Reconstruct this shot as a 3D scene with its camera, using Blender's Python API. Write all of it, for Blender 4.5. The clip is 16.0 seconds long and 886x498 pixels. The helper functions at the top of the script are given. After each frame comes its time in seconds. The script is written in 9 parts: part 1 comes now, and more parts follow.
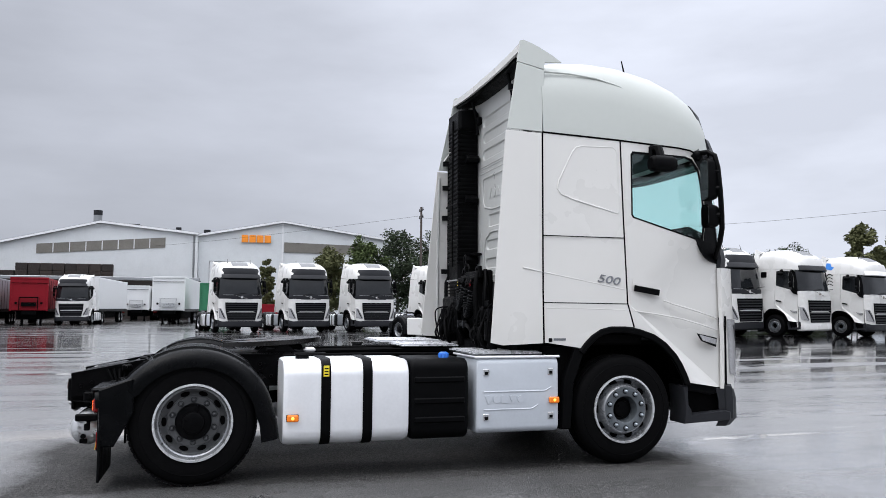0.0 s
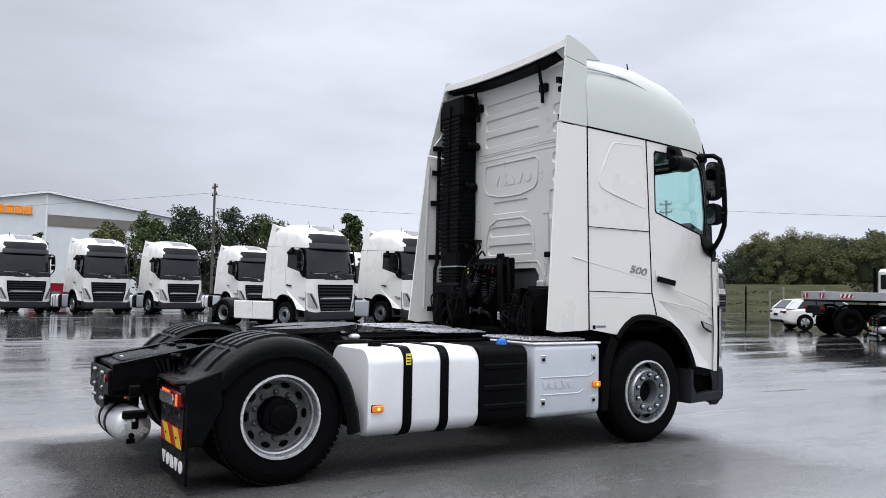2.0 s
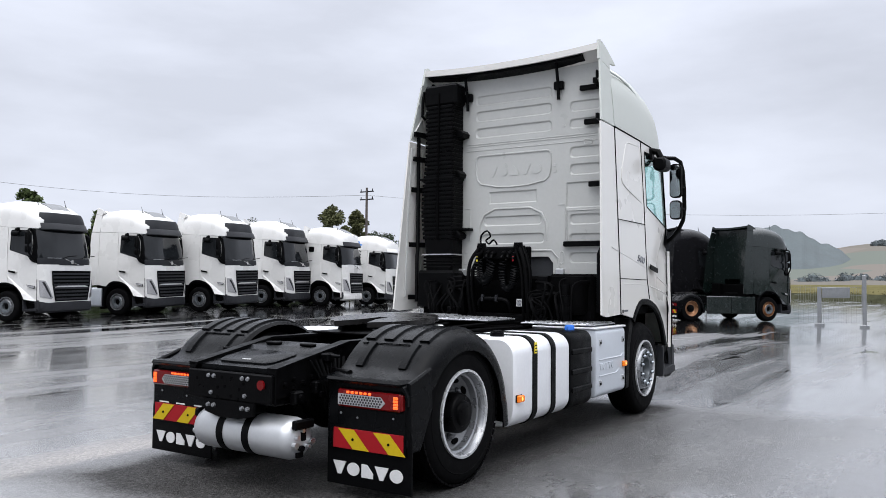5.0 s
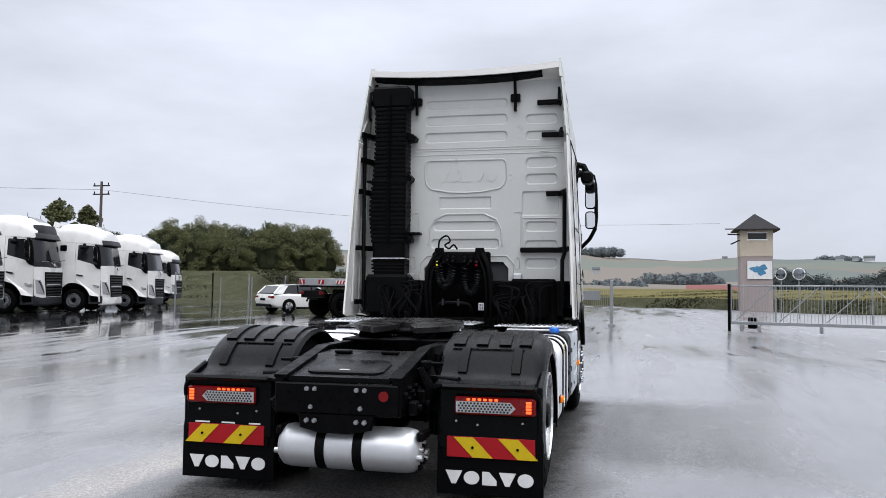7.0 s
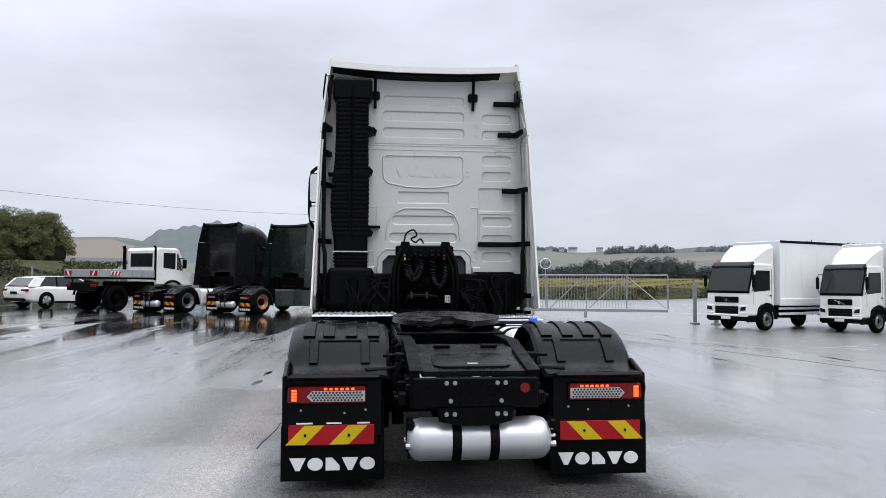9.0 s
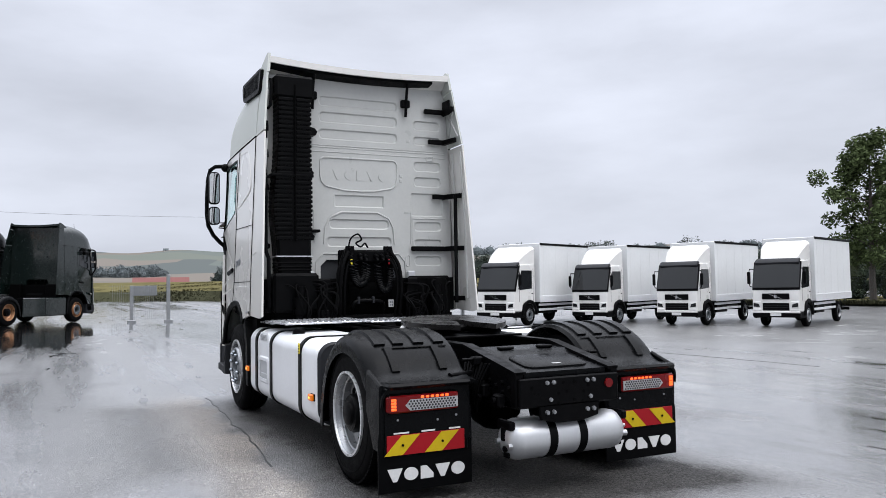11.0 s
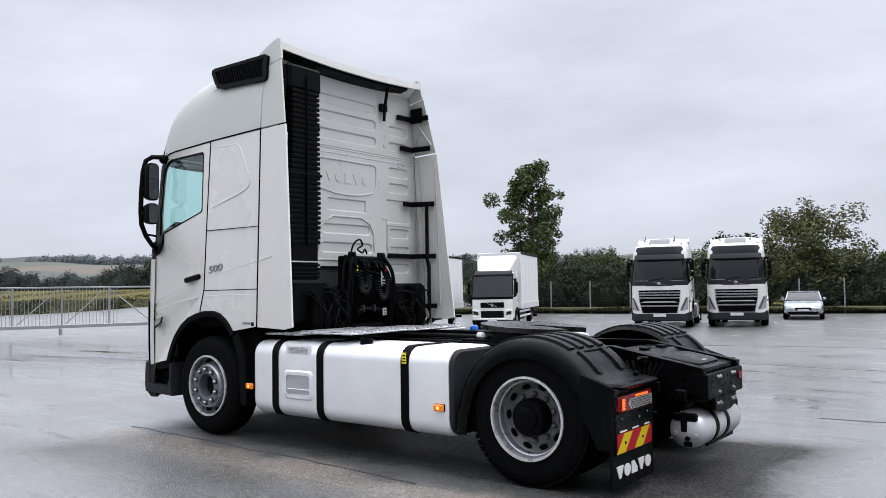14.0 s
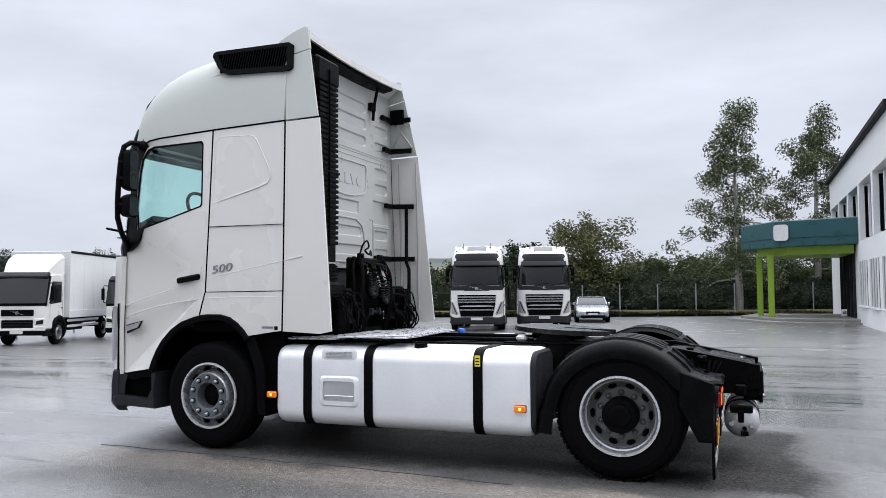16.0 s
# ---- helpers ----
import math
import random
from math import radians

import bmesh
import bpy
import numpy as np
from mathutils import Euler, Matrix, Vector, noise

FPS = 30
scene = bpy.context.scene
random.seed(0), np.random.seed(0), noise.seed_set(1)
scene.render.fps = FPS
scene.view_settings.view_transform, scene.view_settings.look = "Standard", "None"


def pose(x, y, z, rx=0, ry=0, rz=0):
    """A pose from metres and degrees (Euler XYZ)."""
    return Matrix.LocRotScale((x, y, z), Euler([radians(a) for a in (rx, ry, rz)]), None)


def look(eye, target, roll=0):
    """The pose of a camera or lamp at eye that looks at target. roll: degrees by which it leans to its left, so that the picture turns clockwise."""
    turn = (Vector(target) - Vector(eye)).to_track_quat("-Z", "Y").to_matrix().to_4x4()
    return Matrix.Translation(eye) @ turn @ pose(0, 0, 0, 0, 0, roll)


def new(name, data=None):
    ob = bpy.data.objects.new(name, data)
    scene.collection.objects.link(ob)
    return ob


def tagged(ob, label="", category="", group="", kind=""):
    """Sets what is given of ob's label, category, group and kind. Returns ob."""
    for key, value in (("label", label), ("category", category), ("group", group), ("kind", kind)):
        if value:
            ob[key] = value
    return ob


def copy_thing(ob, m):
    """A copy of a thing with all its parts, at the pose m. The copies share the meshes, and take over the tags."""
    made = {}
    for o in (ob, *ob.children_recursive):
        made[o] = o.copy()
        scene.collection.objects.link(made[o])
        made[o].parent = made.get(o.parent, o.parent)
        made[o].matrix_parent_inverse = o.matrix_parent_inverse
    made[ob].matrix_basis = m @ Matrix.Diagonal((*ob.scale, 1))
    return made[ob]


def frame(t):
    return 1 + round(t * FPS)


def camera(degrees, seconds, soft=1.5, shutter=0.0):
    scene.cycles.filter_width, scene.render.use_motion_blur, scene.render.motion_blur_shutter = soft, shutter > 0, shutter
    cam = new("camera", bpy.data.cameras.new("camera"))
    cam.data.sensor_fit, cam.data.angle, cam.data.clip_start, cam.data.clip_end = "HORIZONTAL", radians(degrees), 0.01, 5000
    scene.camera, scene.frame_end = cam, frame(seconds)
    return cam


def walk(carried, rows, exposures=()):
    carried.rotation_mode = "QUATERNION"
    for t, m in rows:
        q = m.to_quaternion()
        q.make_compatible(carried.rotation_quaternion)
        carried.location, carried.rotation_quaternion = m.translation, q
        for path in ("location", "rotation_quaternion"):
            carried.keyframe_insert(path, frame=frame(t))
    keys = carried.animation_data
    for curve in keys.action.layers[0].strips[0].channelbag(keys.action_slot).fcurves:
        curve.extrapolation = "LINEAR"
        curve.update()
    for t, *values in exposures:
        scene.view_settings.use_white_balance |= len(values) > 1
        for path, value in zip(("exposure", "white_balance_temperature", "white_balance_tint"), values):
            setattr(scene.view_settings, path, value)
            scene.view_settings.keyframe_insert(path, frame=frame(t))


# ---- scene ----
cam = camera(58.74, 16.0, soft=0.3)
PATH = [
    (0, (0.248, -7.913, 1.41), (0.774, -5.989, 1.563), 0.32),
    (0.5, (-0.394, -7.671, 1.406), (0.288, -5.795, 1.546), 0.52),
    (1, (-1.003, -7.448, 1.413), (-0.187, -5.627, 1.545), 0.68),
    (1.5, (-1.52, -7.154, 1.409), (-0.586, -5.39, 1.535), 0.95),
    (2, (-2.085, -6.84, 1.413), (-1.029, -5.146, 1.53), 1.11),
    (2.5, (-2.61, -6.455, 1.402), (-1.435, -4.84, 1.507), 1.25),
    (3, (-3.174, -6.076, 1.419), (-1.88, -4.554, 1.512), 1.34),
    (3.5, (-3.617, -5.659, 1.411), (-2.222, -4.229, 1.494), 1.26),
    (6, (-5.3, -3.116, 1.404), (-3.477, -2.301, 1.505), 0.36),
    (6.5, (-5.541, -2.513, 1.411), (-3.65, -1.869, 1.515), 0.53),
    (7, (-5.715, -1.877, 1.395), (-3.773, -1.409, 1.498), 0.56),
    (7.5, (-5.907, -1.244, 1.406), (-3.932, -0.946, 1.505), 0.54),
    (8, (-6.005, -0.564, 1.41), (-4.011, -0.437, 1.501), 0.42),
    (8.5, (-6.067, 0.065, 1.414), (-4.069, 0.028, 1.498), 0.34),
    (9, (-6.084, 0.645, 1.421), (-4.095, 0.447, 1.501), 0.15),
    (9.5, (-6.01, 1.266, 1.43), (-4.047, 0.89, 1.506), -0.07),
    (12, (-4.893, 4.138, 1.469), (-3.263, 2.982, 1.561), -0.98),
    (12.5, (-4.446, 4.667, 1.451), (-2.915, 3.383, 1.549), -0.91),
    (13, (-4.018, 5.188, 1.47), (-2.586, 3.795, 1.568), -0.89),
    (13.5, (-3.598, 5.621, 1.453), (-2.258, 4.14, 1.55), -0.94),
    (14, (-3.137, 6.087, 1.469), (-1.902, 4.518, 1.566), -0.83),
    (14.5, (-2.642, 6.512, 1.469), (-1.522, 4.859, 1.569), -0.62),
    (15, (-2.072, 6.878, 1.478), (-1.085, 5.142, 1.577), -0.37),
    (15.5, (-1.532, 7.18, 1.49), (-0.678, 5.374, 1.59), -0.25),
    (16, (-0.979, 7.359, 1.488), (-0.253, 5.498, 1.589), -0.33),
]
walk(cam, [(t, look(eye, target, roll)) for t, eye, target, roll in PATH])

# ---- world and sun: a low rain sky ----
world = bpy.data.worlds.new("rain_sky")
world.use_nodes = True
scene.world = world
wt = world.node_tree
wt.nodes.clear()


def wnode(kind, **kw):
    n = wt.nodes.new(kind)
    for k, v in kw.items():
        n.inputs[k].default_value = v
    return n


SUN_EL, SUN_AZ = 62.0, 250.0
w_out, w_bg = wnode("ShaderNodeOutputWorld"), wnode("ShaderNodeBackground", Strength=1.0)
w_sky = wnode("ShaderNodeTexSky")
w_sky.sky_type, w_sky.sun_disc = "NISHITA", False
w_sky.sun_elevation, w_sky.sun_rotation = radians(SUN_EL), radians(SUN_AZ)
w_sky.dust_density, w_sky.air_density = 4.0, 1.0
w_co = wnode("ShaderNodeTexCoord")
w_sep = wnode("ShaderNodeSeparateXYZ")
wt.links.new(w_co.outputs["Generated"], w_sep.inputs[0])
w_map = wnode("ShaderNodeMapping")
w_map.inputs["Scale"].default_value = (1.0, 1.0, 3.2)
wt.links.new(w_co.outputs["Generated"], w_map.inputs[0])
w_cloud = wnode("ShaderNodeTexNoise", Scale=2.2, Detail=6.0, Roughness=0.52)
wt.links.new(w_map.outputs[0], w_cloud.inputs["Vector"])
w_cr = wnode("ShaderNodeMapRange")
for k, v in (("From Min", 0.30), ("From Max", 0.70), ("To Min", 0.80), ("To Max", 1.14)):
    w_cr.inputs[k].default_value = v
wt.links.new(w_cloud.outputs["Fac"], w_cr.inputs["Value"])
# brighter towards the zenith, as an overcast sky is
w_el = wnode("ShaderNodeValToRGB")
el = w_el.color_ramp
el.elements[0].position, el.elements[0].color = 0.0, (0.635, 0.672, 0.768, 1)
el.elements[1].position, el.elements[1].color = 1.0, (3.7, 3.8, 4.15, 1)
for p, c in ((0.12, (0.70, 0.737, 0.84, 1)), (0.38, (0.765, 0.805, 0.92, 1)), (0.6, (1.95, 2.03, 2.22, 1))):
    e = el.elements.new(p)
    e.color = c
wt.links.new(w_sep.outputs["Z"], w_el.inputs[0])
w_mul = wnode("ShaderNodeMixRGB", Fac=1.0)
w_mul.blend_type = "MULTIPLY"
wt.links.new(w_el.outputs[0], w_mul.inputs[1])
wt.links.new(w_cr.outputs[0], w_mul.inputs[2])
w_dim = wnode("ShaderNodeMixRGB", Fac=1.0, Color2=(0.1, 0.1, 0.1, 1))
w_dim.blend_type = "MULTIPLY"
wt.links.new(w_sky.outputs[0], w_dim.inputs[1])
w_mix = wnode("ShaderNodeMixRGB", Fac=0.06)
wt.links.new(w_mul.outputs[0], w_mix.inputs[1])
wt.links.new(w_dim.outputs[0], w_mix.inputs[2])
# the rain clouds hang darker in the north-west
w_dot = wnode("ShaderNodeVectorMath")
w_dot.operation = "DOT_PRODUCT"
w_dot.inputs[1].default_value = (-0.55, 0.83, 0.1)
wt.links.new(w_co.outputs["Generated"], w_dot.inputs[0])
w_side = wnode("ShaderNodeMapRange")
for k, v in (("From Min", 0.45), ("From Max", 0.95), ("To Min", 1.05), ("To Max", 0.72)):
    w_side.inputs[k].default_value = v
wt.links.new(w_dot.outputs["Value"], w_side.inputs["Value"])
w_m2 = wnode("ShaderNodeMixRGB", Fac=1.0)
w_m2.blend_type = "MULTIPLY"
wt.links.new(w_mix.outputs[0], w_m2.inputs[1])
wt.links.new(w_side.outputs[0], w_m2.inputs[2])
# and thin out in the north-east
w_dot2 = wnode("ShaderNodeVectorMath")
w_dot2.operation = "DOT_PRODUCT"
w_dot2.inputs[1].default_value = (0.66, 0.72, 0.2)
wt.links.new(w_co.outputs["Generated"], w_dot2.inputs[0])
w_thin = wnode("ShaderNodeMapRange")
for k, v in (("From Min", 0.78), ("From Max", 1.0), ("To Min", 1.0), ("To Max", 1.16)):
    w_thin.inputs[k].default_value = v
wt.links.new(w_dot2.outputs["Value"], w_thin.inputs["Value"])
w_m3 = wnode("ShaderNodeMixRGB", Fac=1.0)
w_m3.blend_type = "MULTIPLY"
wt.links.new(w_m2.outputs[0], w_m3.inputs[1])
wt.links.new(w_thin.outputs[0], w_m3.inputs[2])
wt.links.new(w_m3.outputs[0], w_bg.inputs["Color"])
wt.links.new(w_bg.outputs[0], w_out.inputs[0])

sun = new("sun", bpy.data.lights.new("sun", "SUN"))
sun.data.energy, sun.data.angle, sun.data.color = 1.4, radians(50), (1.0, 0.98, 0.95)
sun.matrix_world = look((0, 0, 40), (-40 * math.cos(radians(SUN_EL)) * math.sin(radians(SUN_AZ)), -40 * math.cos(radians(SUN_EL)) * math.cos(radians(SUN_AZ)), 40 - 40 * math.sin(radians(SUN_EL))))
scene.view_settings.exposure = 0.0


# ---- mesh helpers ----
class MB:
    """Gathers vertices and faces of one mesh."""

    def __init__(self):
        self.v, self.f = [], []

    def add(self, verts, faces):
        n = len(self.v)
        self.v += [tuple(p) for p in verts]
        self.f += [tuple(i + n for i in f) for f in faces]
        return self

    def box(self, x0, x1, y0, y1, z0, z1, b=0.0, m=None):
        x0, x1, y0, y1, z0, z1 = min(x0, x1), max(x0, x1), min(y0, y1), max(y0, y1), min(z0, z1), max(z0, z1)
        b = min(b, (x1 - x0) * 0.45, (y1 - y0) * 0.45, (z1 - z0) * 0.45)
        if b <= 0:
            vs = [(x, y, z) for x in (x0, x1) for y in (y0, y1) for z in (z0, z1)]
            fs = [(0, 1, 3, 2), (4, 6, 7, 5), (0, 4, 5, 1), (2, 3, 7, 6), (0, 2, 6, 4), (1, 5, 7, 3)]
        else:
            vs, ix = [], {}
            for sx in (0, 1):
                for sy in (0, 1):
                    for sz in (0, 1):
                        c = ((x0, x1)[sx], (y0, y1)[sy], (z0, z1)[sz])
                        i = (b, -b)[sx], (b, -b)[sy], (b, -b)[sz]
                        for a in range(3):
                            ix[sx, sy, sz, a] = len(vs)
                            vs.append(tuple(c[k] + (0 if k == a else i[k]) for k in range(3)))
            fs = []
            for s in (0, 1):
                fs.append(tuple(ix[s, p, q, 0] for p, q in ((0, 0), (1, 0), (1, 1), (0, 1))))
                fs.append(tuple(ix[p, s, q, 1] for p, q in ((0, 0), (1, 0), (1, 1), (0, 1))))
                fs.append(tuple(ix[p, q, s, 2] for p, q in ((0, 0), (1, 0), (1, 1), (0, 1))))
            for p in (0, 1):
                for q in (0, 1):
                    fs.append((ix[0, p, q, 1], ix[1, p, q, 1], ix[1, p, q, 2], ix[0, p, q, 2]))
                    fs.append((ix[p, 0, q, 0], ix[p, 1, q, 0], ix[p, 1, q, 2], ix[p, 0, q, 2]))
                    fs.append((ix[p, q, 0, 0], ix[p, q, 1, 0], ix[p, q, 1, 1], ix[p, q, 0, 1]))
                    for r in (0, 1):
                        fs.append(tuple(ix[p, q, r, a] for a in range(3)))
        if m is not None:
            vs = [m @ Vector(p) for p in vs]
        return self.add(vs, fs)

    def loft(self, rings, cap=True, closed=True):
        n = len(rings[0])
        vs = [p for r in rings for p in r]
        fs = []
        for i in range(len(rings) - 1):
            for j in range(n if closed else n - 1):
                k = (j + 1) % n
                fs.append((i * n + j, i * n + k, (i + 1) * n + k, (i + 1) * n + j))
        if cap:
            fs.append(tuple(range(n - 1, -1, -1)))
            fs.append(tuple(range((len(rings) - 1) * n, len(rings) * n)))
        return self.add(vs, fs)

    def prism(self, poly, axis, a0, a1, b=0.0):
        """Extrude a polygon along an axis: x: (y, z), y: (x, z), z: (x, y). b: chamfer of both ends."""
        put = {"x": lambda p, a: (a, p[0], p[1]), "y": lambda p, a: (p[0], a, p[1]), "z": lambda p, a: (p[0], p[1], a)}[axis]
        if b <= 0:
            return self.loft([[put(p, a) for p in poly] for a in (a0, a1)])
        cx, cy = sum(p[0] for p in poly) / len(poly), sum(p[1] for p in poly) / len(poly)

        def shrink(p):
            d = math.hypot(p[0] - cx, p[1] - cy) or 1
            k = max(0.0, 1 - b * 1.2 / d)
            return cx + (p[0] - cx) * k, cy + (p[1] - cy) * k

        s = b if a1 > a0 else -b
        return self.loft([[put(shrink(p), a0) for p in poly], [put(p, a0 + s) for p in poly], [put(p, a1 - s) for p in poly], [put(shrink(p), a1) for p in poly]])

    def cyl(self, p0, p1, r0, r1=None, n=16, cap=True):
        p0, p1 = Vector(p0), Vector(p1)
        q = (p1 - p0).to_track_quat("Z", "Y").to_matrix()
        r1 = r0 if r1 is None else r1
        rings = [[p + q @ Vector((r * math.cos(2 * math.pi * k / n), r * math.sin(2 * math.pi * k / n), 0)) for k in range(n)] for p, r in ((p0, r0), (p1, r1))]
        return self.loft(rings, cap)

    def lathe(self, prof, c, axis="y", n=40, close=False):
        """Turn a profile of (radius, along) about an axis through c."""
        rings = []
        for r, a in prof:
            ring = []
            for k in range(n):
                u, v = r * math.cos(2 * math.pi * k / n), r * math.sin(2 * math.pi * k / n)
                ring.append({"y": (c[0] + u, c[1] + a, c[2] + v), "x": (c[0] + a, c[1] + u, c[2] + v), "z": (c[0] + u, c[1] + v, c[2] + a)}[axis])
            rings.append(ring)
        if close:
            rings.append(rings[0])
        return self.loft(rings, cap=False)

    def tube(self, pts, r, n=8, closed=False):
        pts = [Vector(p) for p in pts]
        rings, m, up = [], len(pts), None
        for i, p in enumerate(pts):
            a = pts[(i - 1) % m] if closed or i else p
            b = pts[(i + 1) % m] if closed or i < m - 1 else p
            d = (b - a).normalized()
            if up is None:
                up = d.orthogonal().normalized()
            up = (up - d * up.dot(d)).normalized()
            w = d.cross(up)
            rings.append([p + r * (math.cos(2 * math.pi * k / n) * up + math.sin(2 * math.pi * k / n) * w) for k in range(n)])
        if closed:
            rings.append(rings[0])
        return self.loft(rings, cap=not closed)

    def ball(self, c, r, n=12, sx=1.0, sy=1.0, sz=1.0):
        rings = []
        for i in range(n // 2 + 1):
            a = math.pi * i / (n // 2)
            rr = max(math.sin(a), 0.02) * r
            rings.append([(c[0] + sx * rr * math.cos(2 * math.pi * k / n), c[1] + sy * rr * math.sin(2 * math.pi * k / n), c[2] - sz * r * math.cos(a)) for k in range(n)])
        return self.loft(rings)

    def panel(self, outer, holes, ysurf, thick, side):
        """A plate in x and z with holes, laid on y = side * ysurf(x, z), thick inward."""
        loops = [outer] + list(holes)
        flat = [p for lp in loops for p in lp]
        tris = tessellate([[Vector((p[0], p[1], 0)) for p in lp] for lp in loops])
        n = len(flat)
        vs = [(x, side * ysurf(x, z), z) for x, z in flat] + [(x, side * (ysurf(x, z) - thick), z) for x, z in flat]
        fs = [tuple(t) for t in tris] + [tuple(i + n for i in reversed(t)) for t in tris]
        k = 0
        for lp in loops:
            for i in range(len(lp)):
                a, b = k + i, k + (i + 1) % len(lp)
                fs.append((a, b, b + n, a + n))
            k += len(lp)
        return self.add(vs, fs)

    def mesh(self, name, smooth=35.0):
        me = bpy.data.meshes.new(name)
        me.from_pydata(self.v, [], self.f)
        bm = bmesh.new()
        bm.from_mesh(me)
        bmesh.ops.recalc_face_normals(bm, faces=bm.faces)
        bm.to_mesh(me)
        bm.free()
        if smooth:
            me.shade_smooth()
            me.set_sharp_from_angle(angle=radians(smooth))
        return me


from mathutils.geometry import tessellate_polygon as tessellate


def rrect(cx, cy, w, h, r, n=5):
    """A rounded rectangle as a loop of points."""
    out = []
    for qx, qy, a0 in ((1, 1, 0), (-1, 1, 90), (-1, -1, 180), (1, -1, 270)):
        for k in range(n + 1):
            a = radians(a0 + 90 * k / n)
            out.append((cx + qx * (w / 2 - r) + r * math.cos(a), cy + qy * (h / 2 - r) + r * math.sin(a)))
    return out


def ring(cx, cy, r, n=24, a0=0.0):
    return [(cx + r * math.cos(a0 + 2 * math.pi * k / n), cy + r * math.sin(a0 + 2 * math.pi * k / n)) for k in range(n)]


def part(name, mb, material, parent, label="", smooth=35.0):
    me = mb if isinstance(mb, bpy.types.Mesh) else mb.mesh(name, smooth)
    if not me.materials:
        me.materials.append(material)
    ob = new(name, me)
    if parent.parent and parent.parent.parent:
        parent = parent.parent
    ob.parent = parent
    return tagged(ob, label)


def thing(name, label, category, group="", m=None):
    ob = new(name)
    ob.empty_display_size = 0.3
    if m is not None:
        ob.matrix_basis = m
    return tagged(ob, label, category, group)


def structure(name, mb, material, label, category="", smooth=35.0):
    me = mb if isinstance(mb, bpy.types.Mesh) else mb.mesh(name, smooth)
    me.materials.append(material)
    return tagged(new(name, me), label, category, kind="structure")


def lettering(text, size, depth):
    """A mesh of plain built-in lettering, in x and y, facing z."""
    cu = bpy.data.curves.new("lettering", "FONT")
    cu.body, cu.size, cu.extrude, cu.align_x, cu.align_y = text, size, depth, "CENTER", "CENTER"
    ob = new("lettering", cu)
    bpy.context.view_layer.update()
    me = bpy.data.meshes.new_from_object(ob.evaluated_get(bpy.context.evaluated_depsgraph_get()))
    bpy.data.objects.remove(ob)
    bpy.data.curves.remove(cu)
    return me


# ---- materials ----
def mat(name, color, rough=0.5, metal=0.0, vary=0.12, scale=6.0, bump=0.0, bscale=60.0, rvary=0.1, coat=0.0, spots=0.0, spotcol=(0.1, 0.09, 0.08), per=0.0, spec=0.5):
    m = bpy.data.materials.new(name)
    m.use_nodes = True
    t = m.node_tree
    p = t.nodes["Principled BSDF"]
    co = t.nodes.new("ShaderNodeTexCoord")
    n1 = t.nodes.new("ShaderNodeTexNoise")
    n1.inputs["Scale"].default_value, n1.inputs["Detail"].default_value = scale, 5
    n2 = t.nodes.new("ShaderNodeTexNoise")
    n2.inputs["Scale"].default_value, n2.inputs["Detail"].default_value = scale * 9, 3
    t.links.new(co.outputs["Object"], n1.inputs["Vector"])
    t.links.new(co.outputs["Object"], n2.inputs["Vector"])
    add = t.nodes.new("ShaderNodeMath")
    add.operation = "MULTIPLY_ADD"
    add.inputs[1].default_value = 0.6
    t.links.new(n1.outputs["Fac"], add.inputs[0])
    sc = t.nodes.new("ShaderNodeMath")
    sc.operation = "MULTIPLY"
    sc.inputs[1].default_value = 0.4
    t.links.new(n2.outputs["Fac"], sc.inputs[0])
    t.links.new(sc.outputs[0], add.inputs[2])
    mr = t.nodes.new("ShaderNodeMapRange")
    for k, v in (("From Min", 0.3), ("From Max", 0.7), ("To Min", 1 - vary), ("To Max", 1 + vary)):
        mr.inputs[k].default_value = v
    t.links.new(add.outputs[0], mr.inputs["Value"])
    mul = t.nodes.new("ShaderNodeMixRGB")
    mul.blend_type, mul.inputs[0].default_value = "MULTIPLY", 1.0
    mul.inputs[1].default_value = (*color, 1)
    t.links.new(mr.outputs[0], mul.inputs[2])
    last = mul.outputs[0]
    if per:
        oi = t.nodes.new("ShaderNodeObjectInfo")
        pr = t.nodes.new("ShaderNodeMapRange")
        pr.inputs["To Min"].default_value, pr.inputs["To Max"].default_value = 1 - per, 1 + per
        t.links.new(oi.outputs["Random"], pr.inputs["Value"])
        m2 = t.nodes.new("ShaderNodeMixRGB")
        m2.blend_type, m2.inputs[0].default_value = "MULTIPLY", 1.0
        t.links.new(last, m2.inputs[1])
        t.links.new(pr.outputs[0], m2.inputs[2])
        last = m2.outputs[0]
    if spots:
        n3 = t.nodes.new("ShaderNodeTexNoise")
        n3.inputs["Scale"].default_value, n3.inputs["Detail"].default_value = scale * 2.3, 8
        t.links.new(co.outputs["Object"], n3.inputs["Vector"])
        r3 = t.nodes.new("ShaderNodeMapRange")
        for k, v in (("From Min", 0.52), ("From Max", 0.75), ("To Min", 0.0), ("To Max", spots)):
            r3.inputs[k].default_value = v
        t.links.new(n3.outputs["Fac"], r3.inputs["Value"])
        m3 = t.nodes.new("ShaderNodeMixRGB")
        t.links.new(r3.outputs[0], m3.inputs[0])
        t.links.new(last, m3.inputs[1])
        m3.inputs[2].default_value = (*spotcol, 1)
        last = m3.outputs[0]
    t.links.new(last, p.inputs["Base Color"])
    rr = t.nodes.new("ShaderNodeMapRange")
    for k, v in (("From Min", 0.3), ("From Max", 0.7), ("To Min", max(0.02, rough - rvary)), ("To Max", min(1, rough + rvary))):
        rr.inputs[k].default_value = v
    t.links.new(n1.outputs["Fac"], rr.inputs["Value"])
